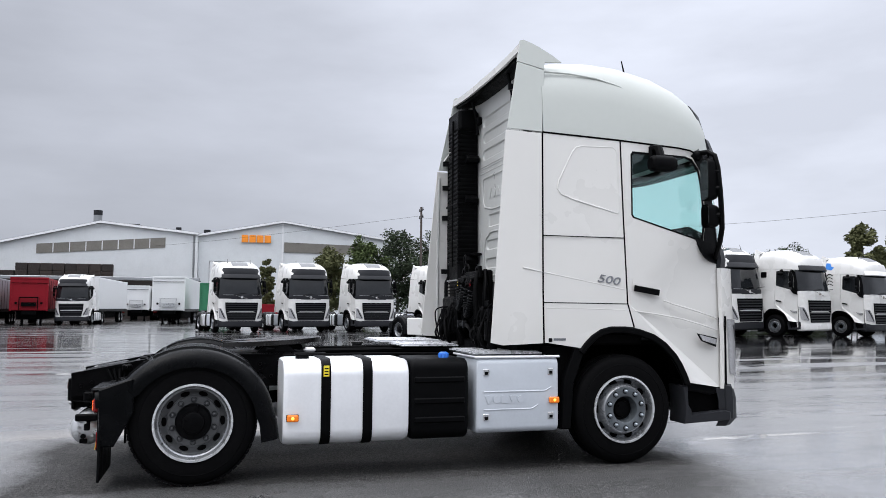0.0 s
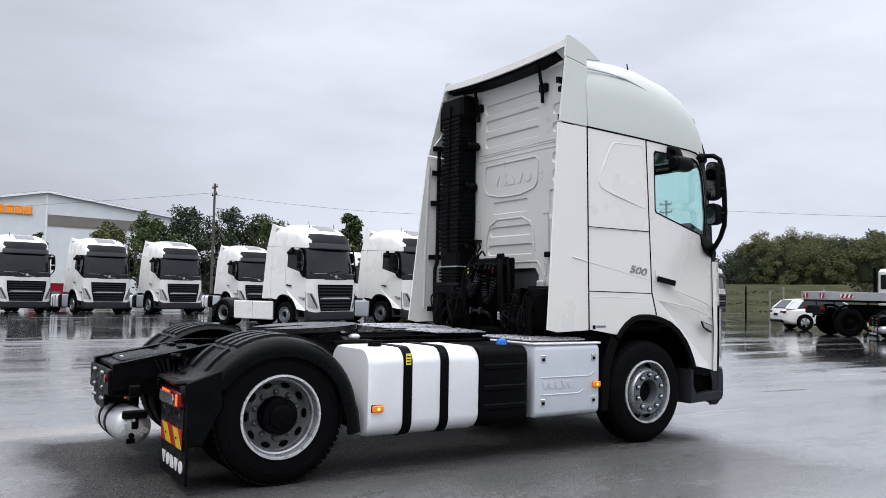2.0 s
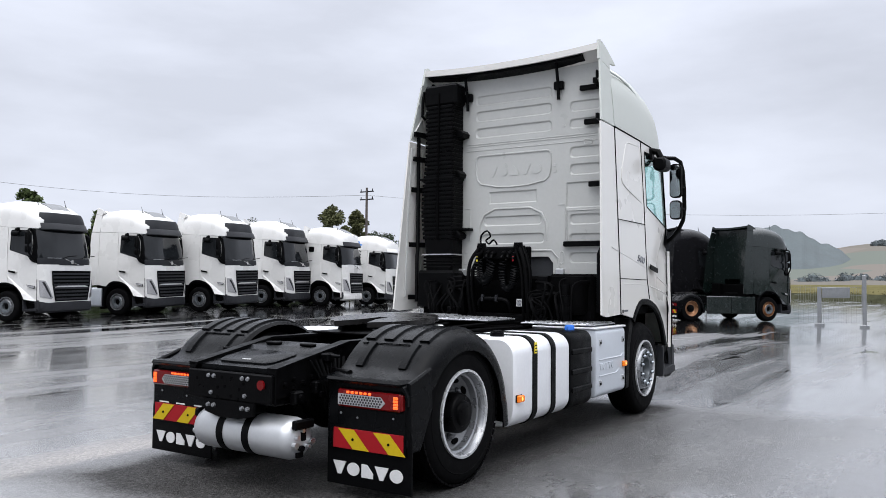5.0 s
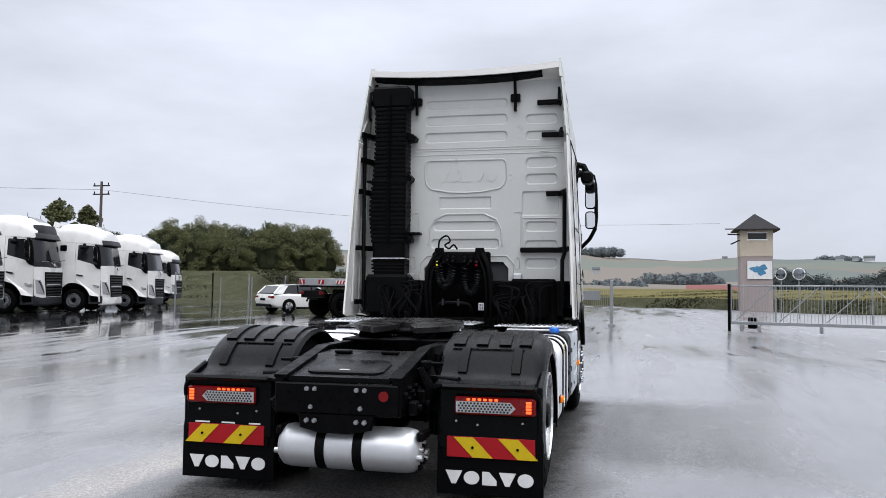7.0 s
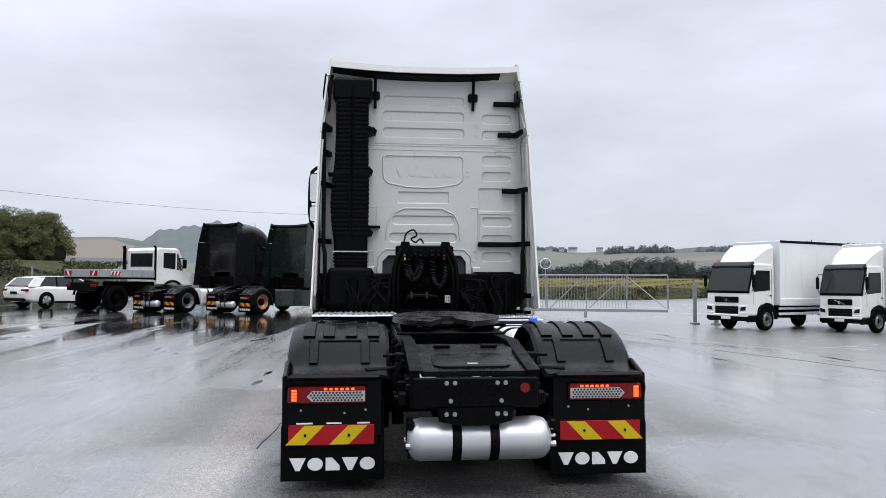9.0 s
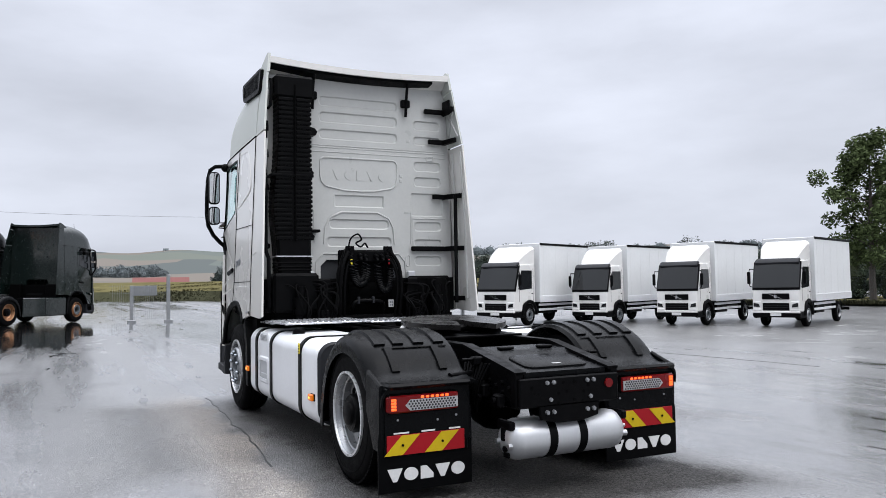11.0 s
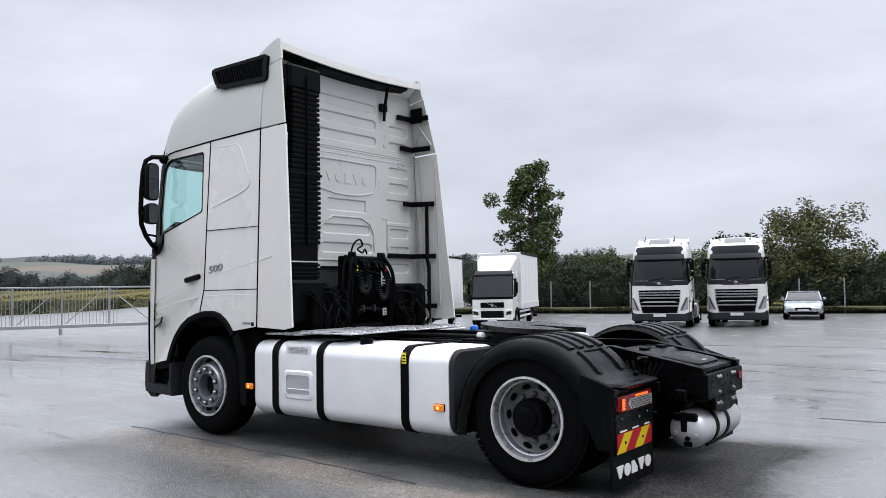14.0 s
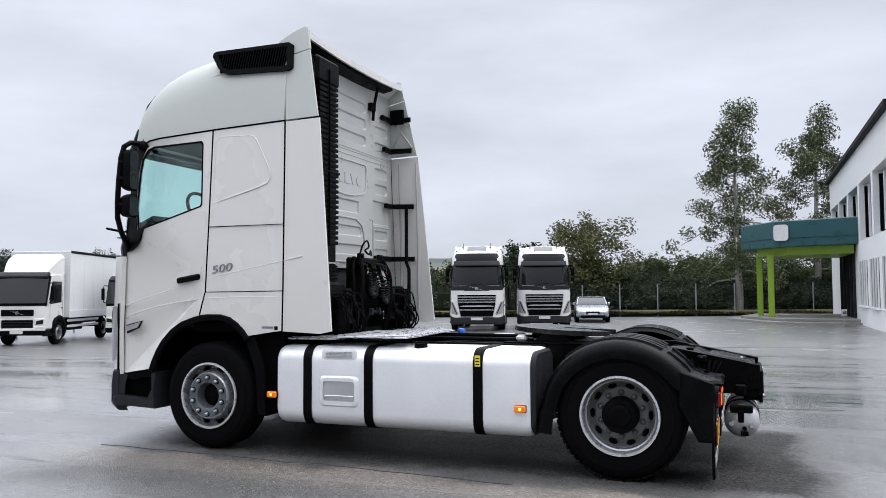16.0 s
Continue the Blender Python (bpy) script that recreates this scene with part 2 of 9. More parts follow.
    t.links.new(rr.outputs[0], p.inputs["Roughness"])
    p.inputs["Metallic"].default_value = metal
    p.inputs["Specular IOR Level"].default_value = spec
    p.inputs["Coat Weight"].default_value = coat
    p.inputs["Coat Roughness"].default_value = 0.06
    if bump:
        nb = t.nodes.new("ShaderNodeTexNoise")
        nb.inputs["Scale"].default_value, nb.inputs["Detail"].default_value = bscale, 3
        t.links.new(co.outputs["Object"], nb.inputs["Vector"])
        bp = t.nodes.new("ShaderNodeBump")
        bp.inputs["Strength"].default_value, bp.inputs["Distance"].default_value = bump, 0.01
        t.links.new(nb.outputs["Fac"], bp.inputs["Height"])
        t.links.new(bp.outputs[0], p.inputs["Normal"])
    return m


def glow(name, color, strength, base=None):
    m = mat(name, base or color, 0.25, vary=0.03)
    p = m.node_tree.nodes["Principled BSDF"]
    p.inputs["Emission Color"].default_value, p.inputs["Emission Strength"].default_value = (*color, 1), strength
    return m


def glass(name, tint, rough=0.02):
    m = bpy.data.materials.new(name)
    m.use_nodes = True
    p = m.node_tree.nodes["Principled BSDF"]
    p.inputs["Base Color"].default_value = (*tint, 1)
    p.inputs["Transmission Weight"].default_value = 1.0
    p.inputs["Roughness"].default_value, p.inputs["IOR"].default_value = rough, 1.45
    return m


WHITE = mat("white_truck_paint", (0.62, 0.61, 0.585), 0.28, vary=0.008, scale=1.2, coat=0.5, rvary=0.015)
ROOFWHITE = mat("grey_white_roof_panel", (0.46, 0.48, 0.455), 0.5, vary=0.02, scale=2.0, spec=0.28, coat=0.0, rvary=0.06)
# cab back: the sides' white, darkened in colour for its weaker light
BACKSHADED = mat("cab_back_white_shaded", (0.42, 0.425, 0.412), 0.36, vary=0.05, scale=3.0, coat=0.2, spots=0.10, spotcol=(0.45, 0.44, 0.42))
BGWHITE = mat("white_paint", (0.63, 0.625, 0.61), 0.3, vary=0.04, scale=1.2, coat=0.4)
BLACKPAINT = mat("black_truck_paint", (0.006, 0.006, 0.007), 0.2, vary=0.2, coat=0.15, spec=0.15)
GREENPAINT = mat("dark_green_truck_paint", (0.005, 0.0095, 0.0085), 0.2, vary=0.2, coat=0.3)
PLASTIC = mat("black_plastic", (0.0014, 0.0015, 0.0018), 0.45, vary=0.25, scale=9, bump=0.15, bscale=260, rvary=0.12, spec=0.06)
WETPLASTIC = mat("wet_black_plastic", (0.0014, 0.0016, 0.002), 0.25, vary=0.3, scale=7, bump=0.2, bscale=120, rvary=0.14, spec=0.085)
CHASSIS = mat("black_chassis_paint", (0.0014, 0.0014, 0.0017), 0.4, vary=0.35, scale=11, bump=0.12, bscale=90, rvary=0.18, spots=0.2, spotcol=(0.008, 0.0075, 0.007), spec=0.055)
DARKGAP = mat("dark_underside", (0.002, 0.002, 0.0022), 0.7, vary=0.3, spec=0.02)
RUBBER = mat("tyre_rubber", (0.0026, 0.0026, 0.0029), 0.65, vary=0.3, scale=14, bump=0.2, bscale=150, spots=0.3, spotcol=(0.006, 0.0058, 0.0056), spec=0.04)
RIM = mat("silver_wheel_paint", (0.27, 0.278, 0.29), 0.3, metal=0.6, vary=0.12, scale=12, spots=0.35, spotcol=(0.2, 0.19, 0.18))
# rear discs: wheel paint darkened to stand in for shade in the dish
DISC = mat("wheel_disc_painted_shade", (0.115, 0.118, 0.122), 0.4, metal=0.4, vary=0.2, scale=14, spots=0.3, spotcol=(0.06, 0.058, 0.055))
HUBPAINT = mat("dark_blue_grey_hub_paint", (0.10, 0.112, 0.122), 0.35, metal=0.3, vary=0.2, scale=12)
DISCDARK = mat("dark_grey_washer", (0.03, 0.031, 0.033), 0.45, metal=0.3, vary=0.2, scale=14)
NUT = mat("bluish_steel_nut", (0.36, 0.40, 0.44), 0.3, metal=0.7, vary=0.15, scale=30)
RIMEDGE = mat("bright_rim_edge", (0.56, 0.57, 0.58), 0.3, metal=0.5, vary=0.1, scale=12)
STEEL = mat("zinc_steel", (0.55, 0.56, 0.57), 0.32, metal=0.9, vary=0.15, scale=20)
ALU = mat("brushed_aluminium_tank", (0.80, 0.81, 0.83), 0.36, metal=0.35, vary=0.05, scale=4, rvary=0.08, bump=0.03, bscale=200)
SILVERTANK = mat("silver_air_tank_paint", (0.50, 0.51, 0.525), 0.42, metal=0.6, vary=0.05, scale=5, spots=0.05, spotcol=(0.3, 0.3, 0.3))
GREYPLASTIC = mat("light_grey_plastic_cover", (0.47, 0.50, 0.54), 0.4, vary=0.05, scale=5, bump=0.06, bscale=300)
GREYBUMP = mat("dark_grey_plastic", (0.018, 0.019, 0.022), 0.5, vary=0.15, scale=8, bump=0.1, bscale=250, spec=0.16)
HATCH = mat("grey_roof_hatch", (0.13, 0.135, 0.14), 0.4, vary=0.1, scale=5)
AMBER = glow("amber_lamp", (1.0, 0.22, 0.005), 0.26, (0.6, 0.15, 0.01))
AMBERCORE = glow("amber_lamp_core", (1.0, 0.62, 0.08), 1.3, (0.8, 0.5, 0.1))
REDLENS = mat("red_lamp_lens", (0.12, 0.003, 0.004), 0.2, vary=0.1, coat=0.12, spec=0.2)
CLEARLENS = mat("clear_lamp_lens", (0.36, 0.36, 0.37), 0.15, metal=0.3, vary=0.3, scale=60)
LED = glow("lit_orange_led", (1.0, 0.10, 0.012), 1.5, (0.6, 0.1, 0.02))
SIGNRED = mat("red_reflective_film", (0.27, 0.010, 0.015), 0.4, vary=0.08, spec=0.1)
SIGNYELLOW = mat("yellow_reflective_film", (0.46, 0.33, 0.012), 0.4, vary=0.08, spec=0.1)
WORDWHITE = mat("white_print", (0.58, 0.58, 0.58), 0.4, vary=0.1)
WORDGREY = mat("grey_print", (0.22, 0.23, 0.25), 0.3, metal=0.4)
BLUECAP = mat("blue_filler_cap", (0.02, 0.14, 0.55), 0.35, vary=0.15)
YELLOWTAG = mat("yellow_warning_label", (0.75, 0.62, 0.03), 0.45, vary=0.15)
TINT = glass("green_tinted_cab_glass", (0.72, 0.93, 0.90))
DARKGLASS = mat("dark_windscreen_glass", (0.010, 0.0115, 0.013), 0.08, vary=0.1, rvary=0.03, spec=0.45)
INTERIOR = mat("dark_cab_trim", (0.02, 0.022, 0.026), 0.75, vary=0.2)
MIRRORGLASS = mat("mirror_glass", (0.8, 0.82, 0.84), 0.03, metal=1.0, vary=0.01, rvary=0.01)
CHROME = mat("chrome", (0.75, 0.75, 0.76), 0.12, metal=1.0, vary=0.05)
COPPER = mat("bronze_wheel_paint", (0.36, 0.19, 0.10), 0.35, metal=0.6, vary=0.2)


def gz(x, y):
    """Height of the yard, which falls and rises a little away from the truck."""
    x, y = min(max(x, -16), 36), min(max(y, -40), 50)
    hs = ((0, 43, 0.08), (6, 42, 0.10), (12, 42, 0.18), (8, 25, 0.0), (12.5, 25, 0.02), (16, 24.5, 0.22), (20, 26, 0.45), (23, 24, 0.40), (26, 23, 0.30), (37, 30, 0.42),
          (28, 8, 0.06), (30, 14, 0.11), (27.5, -17.5, -0.56), (25, -21, -0.54), (21.5, -24, -0.47), (18, -26, -0.42), (11, -32, -0.42), (8, -39, -0.42), (-4, -36, -0.30), (29, -6, -0.2))
    top, low = 0.0, 0.02
    for hx, hy, hz in hs:
        w = math.exp(-((x - hx) ** 2 + (y - hy) ** 2) / 60.0)
        top, low = top + w * hz, low + w
    far = 1 / (1 + math.exp(-(math.hypot(x, y) - 14) / 1.6))
    return far * top / low


# ---- the wet yard ----
def yard_material():
    m = bpy.data.materials.new("wet_asphalt")
    m.use_nodes = True
    t = m.node_tree
    p = t.nodes["Principled BSDF"]
    co = t.nodes.new("ShaderNodeTexCoord")

    def noise_tex(scale, detail, rough=0.55, stretch=None):
        n = t.nodes.new("ShaderNodeTexNoise")
        n.inputs["Scale"].default_value, n.inputs["Detail"].default_value, n.inputs["Roughness"].default_value = scale, detail, rough
        if stretch:
            mp = t.nodes.new("ShaderNodeMapping")
            mp.inputs["Scale"].default_value = stretch
            mp.inputs["Rotation"].default_value = (0, 0, -0.03)
            t.links.new(co.outputs["Object"], mp.inputs[0])
            t.links.new(mp.outputs[0], n.inputs["Vector"])
        else:
            t.links.new(co.outputs["Object"], n.inputs["Vector"])
        return n.outputs["Fac"]

    def rng(src, a, b, c, d):
        r = t.nodes.new("ShaderNodeMapRange")
        for k, v in (("From Min", a), ("From Max", b), ("To Min", c), ("To Max", d)):
            r.inputs[k].default_value = v
        t.links.new(src, r.inputs["Value"])
        return r.outputs[0]

    def mul(a, b, op="MULTIPLY"):
        n = t.nodes.new("ShaderNodeMath")
        n.operation = op
        for i, s in enumerate((a, b)):
            if isinstance(s, (int, float)):
                n.inputs[i].default_value = s
            else:
                t.links.new(s, n.inputs[i])
        return n.outputs[0]

    big = noise_tex(0.16, 4, 0.5, (0.35, 1.0, 1.0))
    mid = noise_tex(1.1, 6, 0.6)
    lane = noise_tex(0.75, 6, 0.62, (0.09, 1.0, 1.0))
    trickle = noise_tex(1.5, 5, 0.6, (0.16, 1.0, 1.0))
    grit = noise_tex(38.0, 4, 0.8)
    stone = t.nodes.new("ShaderNodeTexVoronoi")
    stone.inputs["Scale"].default_value = 60.0
    t.links.new(co.outputs["Object"], stone.inputs["Vector"])
    sep = t.nodes.new("ShaderNodeSeparateXYZ")
    t.links.new(co.outputs["Object"], sep.inputs[0])
    X, Y = sep.outputs["X"], sep.outputs["Y"]
    wob = rng(mid, 0.3, 0.7, -0.16, 0.16)

    def side_of(a, b, c):
        """Distance inside the line a x + b y = c."""
        return mul(c, mul(mul(X, a), mul(Y, b), "ADD"), "SUBTRACT")

    def side_of_all(lines):
        d = side_of(*lines[0])
        for ln in lines[1:]:
            d = mul(d, side_of(*ln), "MINIMUM")
        return d

    # the truck's shade and dark reflection painted in as two rectangles: darker, less glossy
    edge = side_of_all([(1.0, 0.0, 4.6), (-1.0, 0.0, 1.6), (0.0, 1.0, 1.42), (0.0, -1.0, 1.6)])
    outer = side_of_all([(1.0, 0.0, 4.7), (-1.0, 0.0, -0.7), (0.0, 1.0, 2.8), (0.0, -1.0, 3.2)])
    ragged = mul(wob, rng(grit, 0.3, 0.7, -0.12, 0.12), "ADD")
    truck_shade = mul(rng(mul(edge, ragged, "ADD"), -0.25, 0.3, 0.0, 1.0), rng(mul(outer, ragged, "ADD"), -0.45, 0.45, 0.0, 0.62), "MAXIMUM")
    # a worn brownish strip beside the long seam
    strip = mul(mul(rng(mul(Y, wob, "ADD"), 1.42, 1.56, 0.0, 1.0), rng(mul(Y, wob, "ADD"), 1.75, 2.25, 1.0, 0.0)), mul(rng(X, 4.6, 5.6, 1.0, 0.0), rng(X, -2.5, -1.0, 0.0, 1.0)))
    # water stands in the low outer yard
    far = mul(mul(side_of(-0.855, -0.52, -16.1), side_of(0.0, -1.0, -18.0), "MAXIMUM"), rng(lane, 0.35, 0.65, -5.0, 5.0), "ADD")
    far = mul(rng(far, -0.5, 0.9, 0.0, 1.0), rng(Y, -6.0, 2.0, 0.0, 1.0))
    film = rng(mul(mul(big, 0.3), mul(mul(mid, 0.15), mul(lane, 0.55), "ADD"), "ADD"), 0.43, 0.58, 0.0, 1.0)
    film = mul(film, mul(far, rng(lane, 0.36, 0.48, 0.35, 1.0)), "MAXIMUM")
    # the drained strip before the halls dries in streaks
    drained = mul(rng(mul(Y, rng(mid, 0.3, 0.7, -6.0, 6.0), "ADD"), 20.0, 38.0, 0.0, 1.0), rng(X, 4.0, 14.0, 1.0, 0.0))
    film = mul(film, rng(mul(drained, rng(lane, 0.40, 0.56, 1.0, 0.25)), 0.0, 1.0, 1.0, 0.12))
    film = mul(film, rng(Y, -13.0, -4.0, 0.1, 1.0))
    # small puddles drawn out along the fall of the yard
    puddle = mul(rng(trickle, 0.635, 0.655, 0.0, 1.0), rng(Y, -13.0, -8.0, 0.0, 1.0))
    puddle = mul(puddle, rng(truck_shade, 0.0, 0.4, 1.0, 0.0))
    film = mul(film, rng(mul(strip, truck_shade, "MAXIMUM"), 0.0, 1.0, 1.0, 0.0))
    speck = t.nodes.new("ShaderNodeSeparateColor")
    t.links.new(stone.outputs["Color"], speck.inputs[0])
    tone = mul(mul(mul(grit, 0.42), mul(mid, 0.18), "ADD"), mul(mul(lane, 0.25), mul(speck.outputs[0], 0.15), "ADD"), "ADD")
    col = t.nodes.new("ShaderNodeValToRGB")
    col.color_ramp.elements[0].position, col.color_ramp.elements[0].color = 0.36, (0.018, 0.0178, 0.018, 1)
    col.color_ramp.elements[1].position, col.color_ramp.elements[1].color = 0.68, (0.26, 0.256, 0.25, 1)
    e = col.color_ramp.elements.new(0.52)
    e.color = (0.098, 0.0967, 0.096, 1)
    t.links.new(tone, col.inputs[0])
    mix = t.nodes.new("ShaderNodeMixRGB")
    mix.blend_type = "MULTIPLY"
    mix.inputs[2].default_value = (1.9, 1.7, 1.5, 1)
    t.links.new(strip, mix.inputs[0])
    # base colour darkened where the truck's shade is painted
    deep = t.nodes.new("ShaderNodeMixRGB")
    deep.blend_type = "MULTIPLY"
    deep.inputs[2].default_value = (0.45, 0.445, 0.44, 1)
    t.links.new(truck_shade, deep.inputs[0])
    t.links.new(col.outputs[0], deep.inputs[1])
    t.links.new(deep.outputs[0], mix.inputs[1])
    # standing water deepens the tone
    wet = t.nodes.new("ShaderNodeMixRGB")
    wet.blend_type = "MULTIPLY"
    wet.inputs[2].default_value = (0.16, 0.16, 0.17, 1)
    t.links.new(mul(mul(film, far), mul(puddle, 0.7), "MAXIMUM"), wet.inputs[0])
    t.links.new(mix.outputs[0], wet.inputs[1])
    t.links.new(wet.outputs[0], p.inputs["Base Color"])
    rough = mul(mul(rng(film, 0.0, 1.0, 0.36, 0.12), mul(rng(far, 0.0, 1.0, 1.0, 0.9), rng(truck_shade, 0.0, 1.0, 1.0, 1.5))), mul(rng(mid, 0.3, 0.7, 0.8, 1.2), rng(puddle, 0.0, 1.0, 1.0, 0.12)))
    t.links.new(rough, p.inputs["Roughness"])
    t.links.new(mul(mul(rng(puddle, 0.0, 1.0, 2.4, 1.4), rng(far, 0.0, 1.0, 1.0, 0.65)), rng(truck_shade, 0.0, 1.0, 1.0, 0.47)), p.inputs["IOR"])
    # a film of rain water over the stones
    p.inputs["Coat IOR"].default_value = 1.33
    t.links.new(mul(rng(film, 0.0, 0.5, 0.5, 1.0), rng(truck_shade, 0.0, 1.0, 1.0, 0.06)), p.inputs["Coat Weight"])
    t.links.new(mul(rough, 0.7), p.inputs["Coat Roughness"])
    bp = t.nodes.new("ShaderNodeBump")
    bp.inputs["Distance"].default_value = 0.008
    t.links.new(mul(mul(rng(film, 0.0, 1.0, 0.75, 0.26), rng(truck_shade, 0.0, 1.0, 0.0, 0.5), "ADD"), rng(mul(far, puddle, "MAXIMUM"), 0.0, 1.0, 1.0, 0.12)), bp.inputs["Strength"])
    t.links.new(mul(grit, rng(stone.outputs["Distance"], 0.0, 0.6, 0.6, 0.0), "ADD"), bp.inputs["Height"])
    t.links.new(bp.outputs[0], p.inputs["Normal"])
    return m


YARD = yard_material()


def spread(lo, hi, fine_lo, fine_hi, fine_step, n):
    """Grid lines, close in the middle and wide outside."""
    out = [fine_lo - (fine_lo - lo) * ((n - k) / n) ** 3 for k in range(n)]
    k = fine_lo
    while k < fine_hi:
        out.append(k)
        k += fine_step
    return out + [fine_hi + (hi - fine_hi) * (k / n) ** 3 for k in range(n + 1)]


gx, gy = spread(-900, 2500, -20, 44, 1.6, 14), spread(-1500, 1800, -50, 60, 1.6, 14)
gm = MB()
gm.add([(x, y, gz(x, y)) for x in gx for y in gy], [(i * len(gy) + j, (i + 1) * len(gy) + j, (i + 1) * len(gy) + j + 1, i * len(gy) + j + 1) for i in range(len(gx) - 1) for j in range(len(gy) - 1)])
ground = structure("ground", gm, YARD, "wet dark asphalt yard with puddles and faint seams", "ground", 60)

TAR = mat("black_tar_seam", (0.008, 0.008, 0.008), 0.35, vary=0.3, scale=5)


def tar_seam(pts, w, seed):
    """A wavering poured seam, a few millimetres proud of the yard."""
    rng = random.Random(seed)
    out = []
    for (xa, ya), (xb, yb) in zip(pts, pts[1:]):
        n = max(2, int(math.hypot(xb - xa, yb - ya) / 0.22))
        out += [(xa + (xb - xa) * k / n + rng.gauss(0, 0.012), ya + (yb - ya) * k / n + rng.gauss(0, 0.018)) for k in range(n)]
    rings = []
    for k, (x, y) in enumerate(out):
        x2, y2 = out[min(k + 1, len(out) - 1)]
        x1, y1 = out[max(k - 1, 0)]
        l = math.hypot(x2 - x1, y2 - y1) or 1
        h = w * (0.35 + 0.65 * rng.random()) / 2
        nx, ny = -(y2 - y1) / l * h, (x2 - x1) / l * h
        z = gz(x, y)
        rings.append([(x + nx, y + ny, z - 0.002), (x + nx * 0.6, y + ny * 0.6, z + 0.005), (x - nx * 0.6, y - ny * 0.6, z + 0.005), (x - nx, y - ny, z - 0.002)])
    return structure("trim_tar_seam", MB().loft(rings, closed=False, cap=False), TAR, "thin dark tar seam in the asphalt", "trim")


tar_seam([(4.9, 1.36), (4.3, 1.40), (3.3, 1.41), (2.3, 1.43), (1.2, 1.49), (0.5, 1.56)], 0.024, 1)
tar_seam([(2.7, -8.4), (1.55, -8.6), (0.05, -8.47), (-1.1, -8.45), (-3.0, -8.9)], 0.05, 2)
tar_seam([(-0.9, -6.78), (-1.9, -7.05), (-3.0, -7.3)], 0.05, 3)
tar_seam([(-1.0, -3.15), (-1.7, -3.2), (-2.3, -3.28)], 0.05, 4)
tar_seam([(5.0, -12.6), (2.0, -13.2), (-3.0, -13.9)], 0.06, 5)
tar_seam([(9.8, -6.6), (7.7, -7.15), (5.6, -7.6), (3.0, -7.9)], 0.045, 7)
tar_seam([(1.75, -7.25), (0.9, -7.4), (0.3, -7.3)], 0.06, 8)
tar_seam([(-1.2, -6.0), (-1.9, -5.95)], 0.05, 9)
tar_seam([(7.2, 9.0), (9.6, 9.9), (13.0, 10.9)], 0.06, 6)


# short white parking marks by the fence
LINEPAINT = mat("worn_white_line_paint", (0.45, 0.45, 0.44), 0.4, vary=0.3, scale=6, spots=0.6, spotcol=(0.12, 0.12, 0.12))
for x, y in ((12.4, -26.3), (9.9, -29.2), (7.5, -32.4), (14.8, -23.5)):
    structure("trim_parking_line", MB().box(-0.55, 0.55, -0.06, 0.06, 0.002, 0.006, 0.001, pose(x, y, gz(x, y), 0, 0, 106)), LINEPAINT, "short worn white parking mark", "marking")


# ---- the tractor unit: origin on the ground below the rear axle, nose to +x ----
WB = 3.8


def YS(x, z):
    """Half width of the cab's side."""
    y = 1.260 - 0.026 * max(0.0, z - 1.15) - 0.030 * max(0.0, z - 2.1) - 0.045 * max(0.0, z - 3.07)
    return y - 0.55 * max(0.0, x - 4.45) ** 2


def plate_x(mb, outer, holes, xf, depth, slope, side=1):
    """A plate facing -x (side 1) with sunk fields; loops in (y, z)."""
    def grow(lp, d):
        cx, cy = sum(p[0] for p in lp) / len(lp), sum(p[1] for p in lp) / len(lp)
        return [(p[0] + math.copysign(min(d, abs(p[0] - cx)), p[0] - cx), p[1] + math.copysign(min(d, abs(p[1] - cy)), p[1] - cy)) for p in lp]

    big = [grow(h, slope) for h in holes]
    loops = [outer] + big
    flat = [p for lp in loops for p in lp]
    tris = tessellate([[Vector((p[0], p[1], 0)) for p in lp] for lp in loops])
    mb.add([(xf, y, z) for y, z in flat], tris)
    mb.loft([[(xf, y, z) for y, z in outer], [(xf + side * depth * 2, y, z) for y, z in outer]], cap=False)
    mb.add([(xf + side * depth * 2, y, z) for y, z in outer], [tuple(range(len(outer)))])
    for lp, h in zip(big, holes):
        mb.loft([[(xf, y, z) for y, z in lp], [(xf + side * depth, y, z) for y, z in h]], cap=False)
        mb.add([(xf + side * depth, y, z) for y, z in h], [tuple(range(len(h)))])
    # one skin: join corners that coincide
    keep, where = {}, []
    for p in mb.v:
        where.append(keep.setdefault(tuple(round(c, 5) for c in p), len(keep)))
    mb.v, mb.f = list(keep), [tuple(where[i] for i in f) for f in mb.f]


def name_bars(mb, y0, y1, z0, z1, x, d):
    """A row of five plain shapes, wedges, discs and a block, in place of a brand's name."""
    w, zc, h = (y1 - y0) / 5, (z0 + z1) / 2, (z1 - z0) / 2
    for k in range(5):
        c = y0 + w * (k + 0.5)
        if k in (1, 4):
            lp = [(c + 0.44 * w * math.cos(a), zc + h * math.sin(a)) for a in [2 * math.pi * i / 20 for i in range(20)]]
        elif k == 2:
            lp = [(c - 0.40 * w, zc - h), (c + 0.40 * w, zc - h), (c + 0.40 * w, zc - 0.25 * h), (c - 0.02 * w, zc + h), (c - 0.40 * w, zc + h)]
        else:
            lp = [(c - 0.12 * w, zc - h), (c + 0.12 * w, zc - h), (c + 0.47 * w, zc + h), (c - 0.47 * w, zc + h)]
        mb.prism(lp, "x", x, x + d)


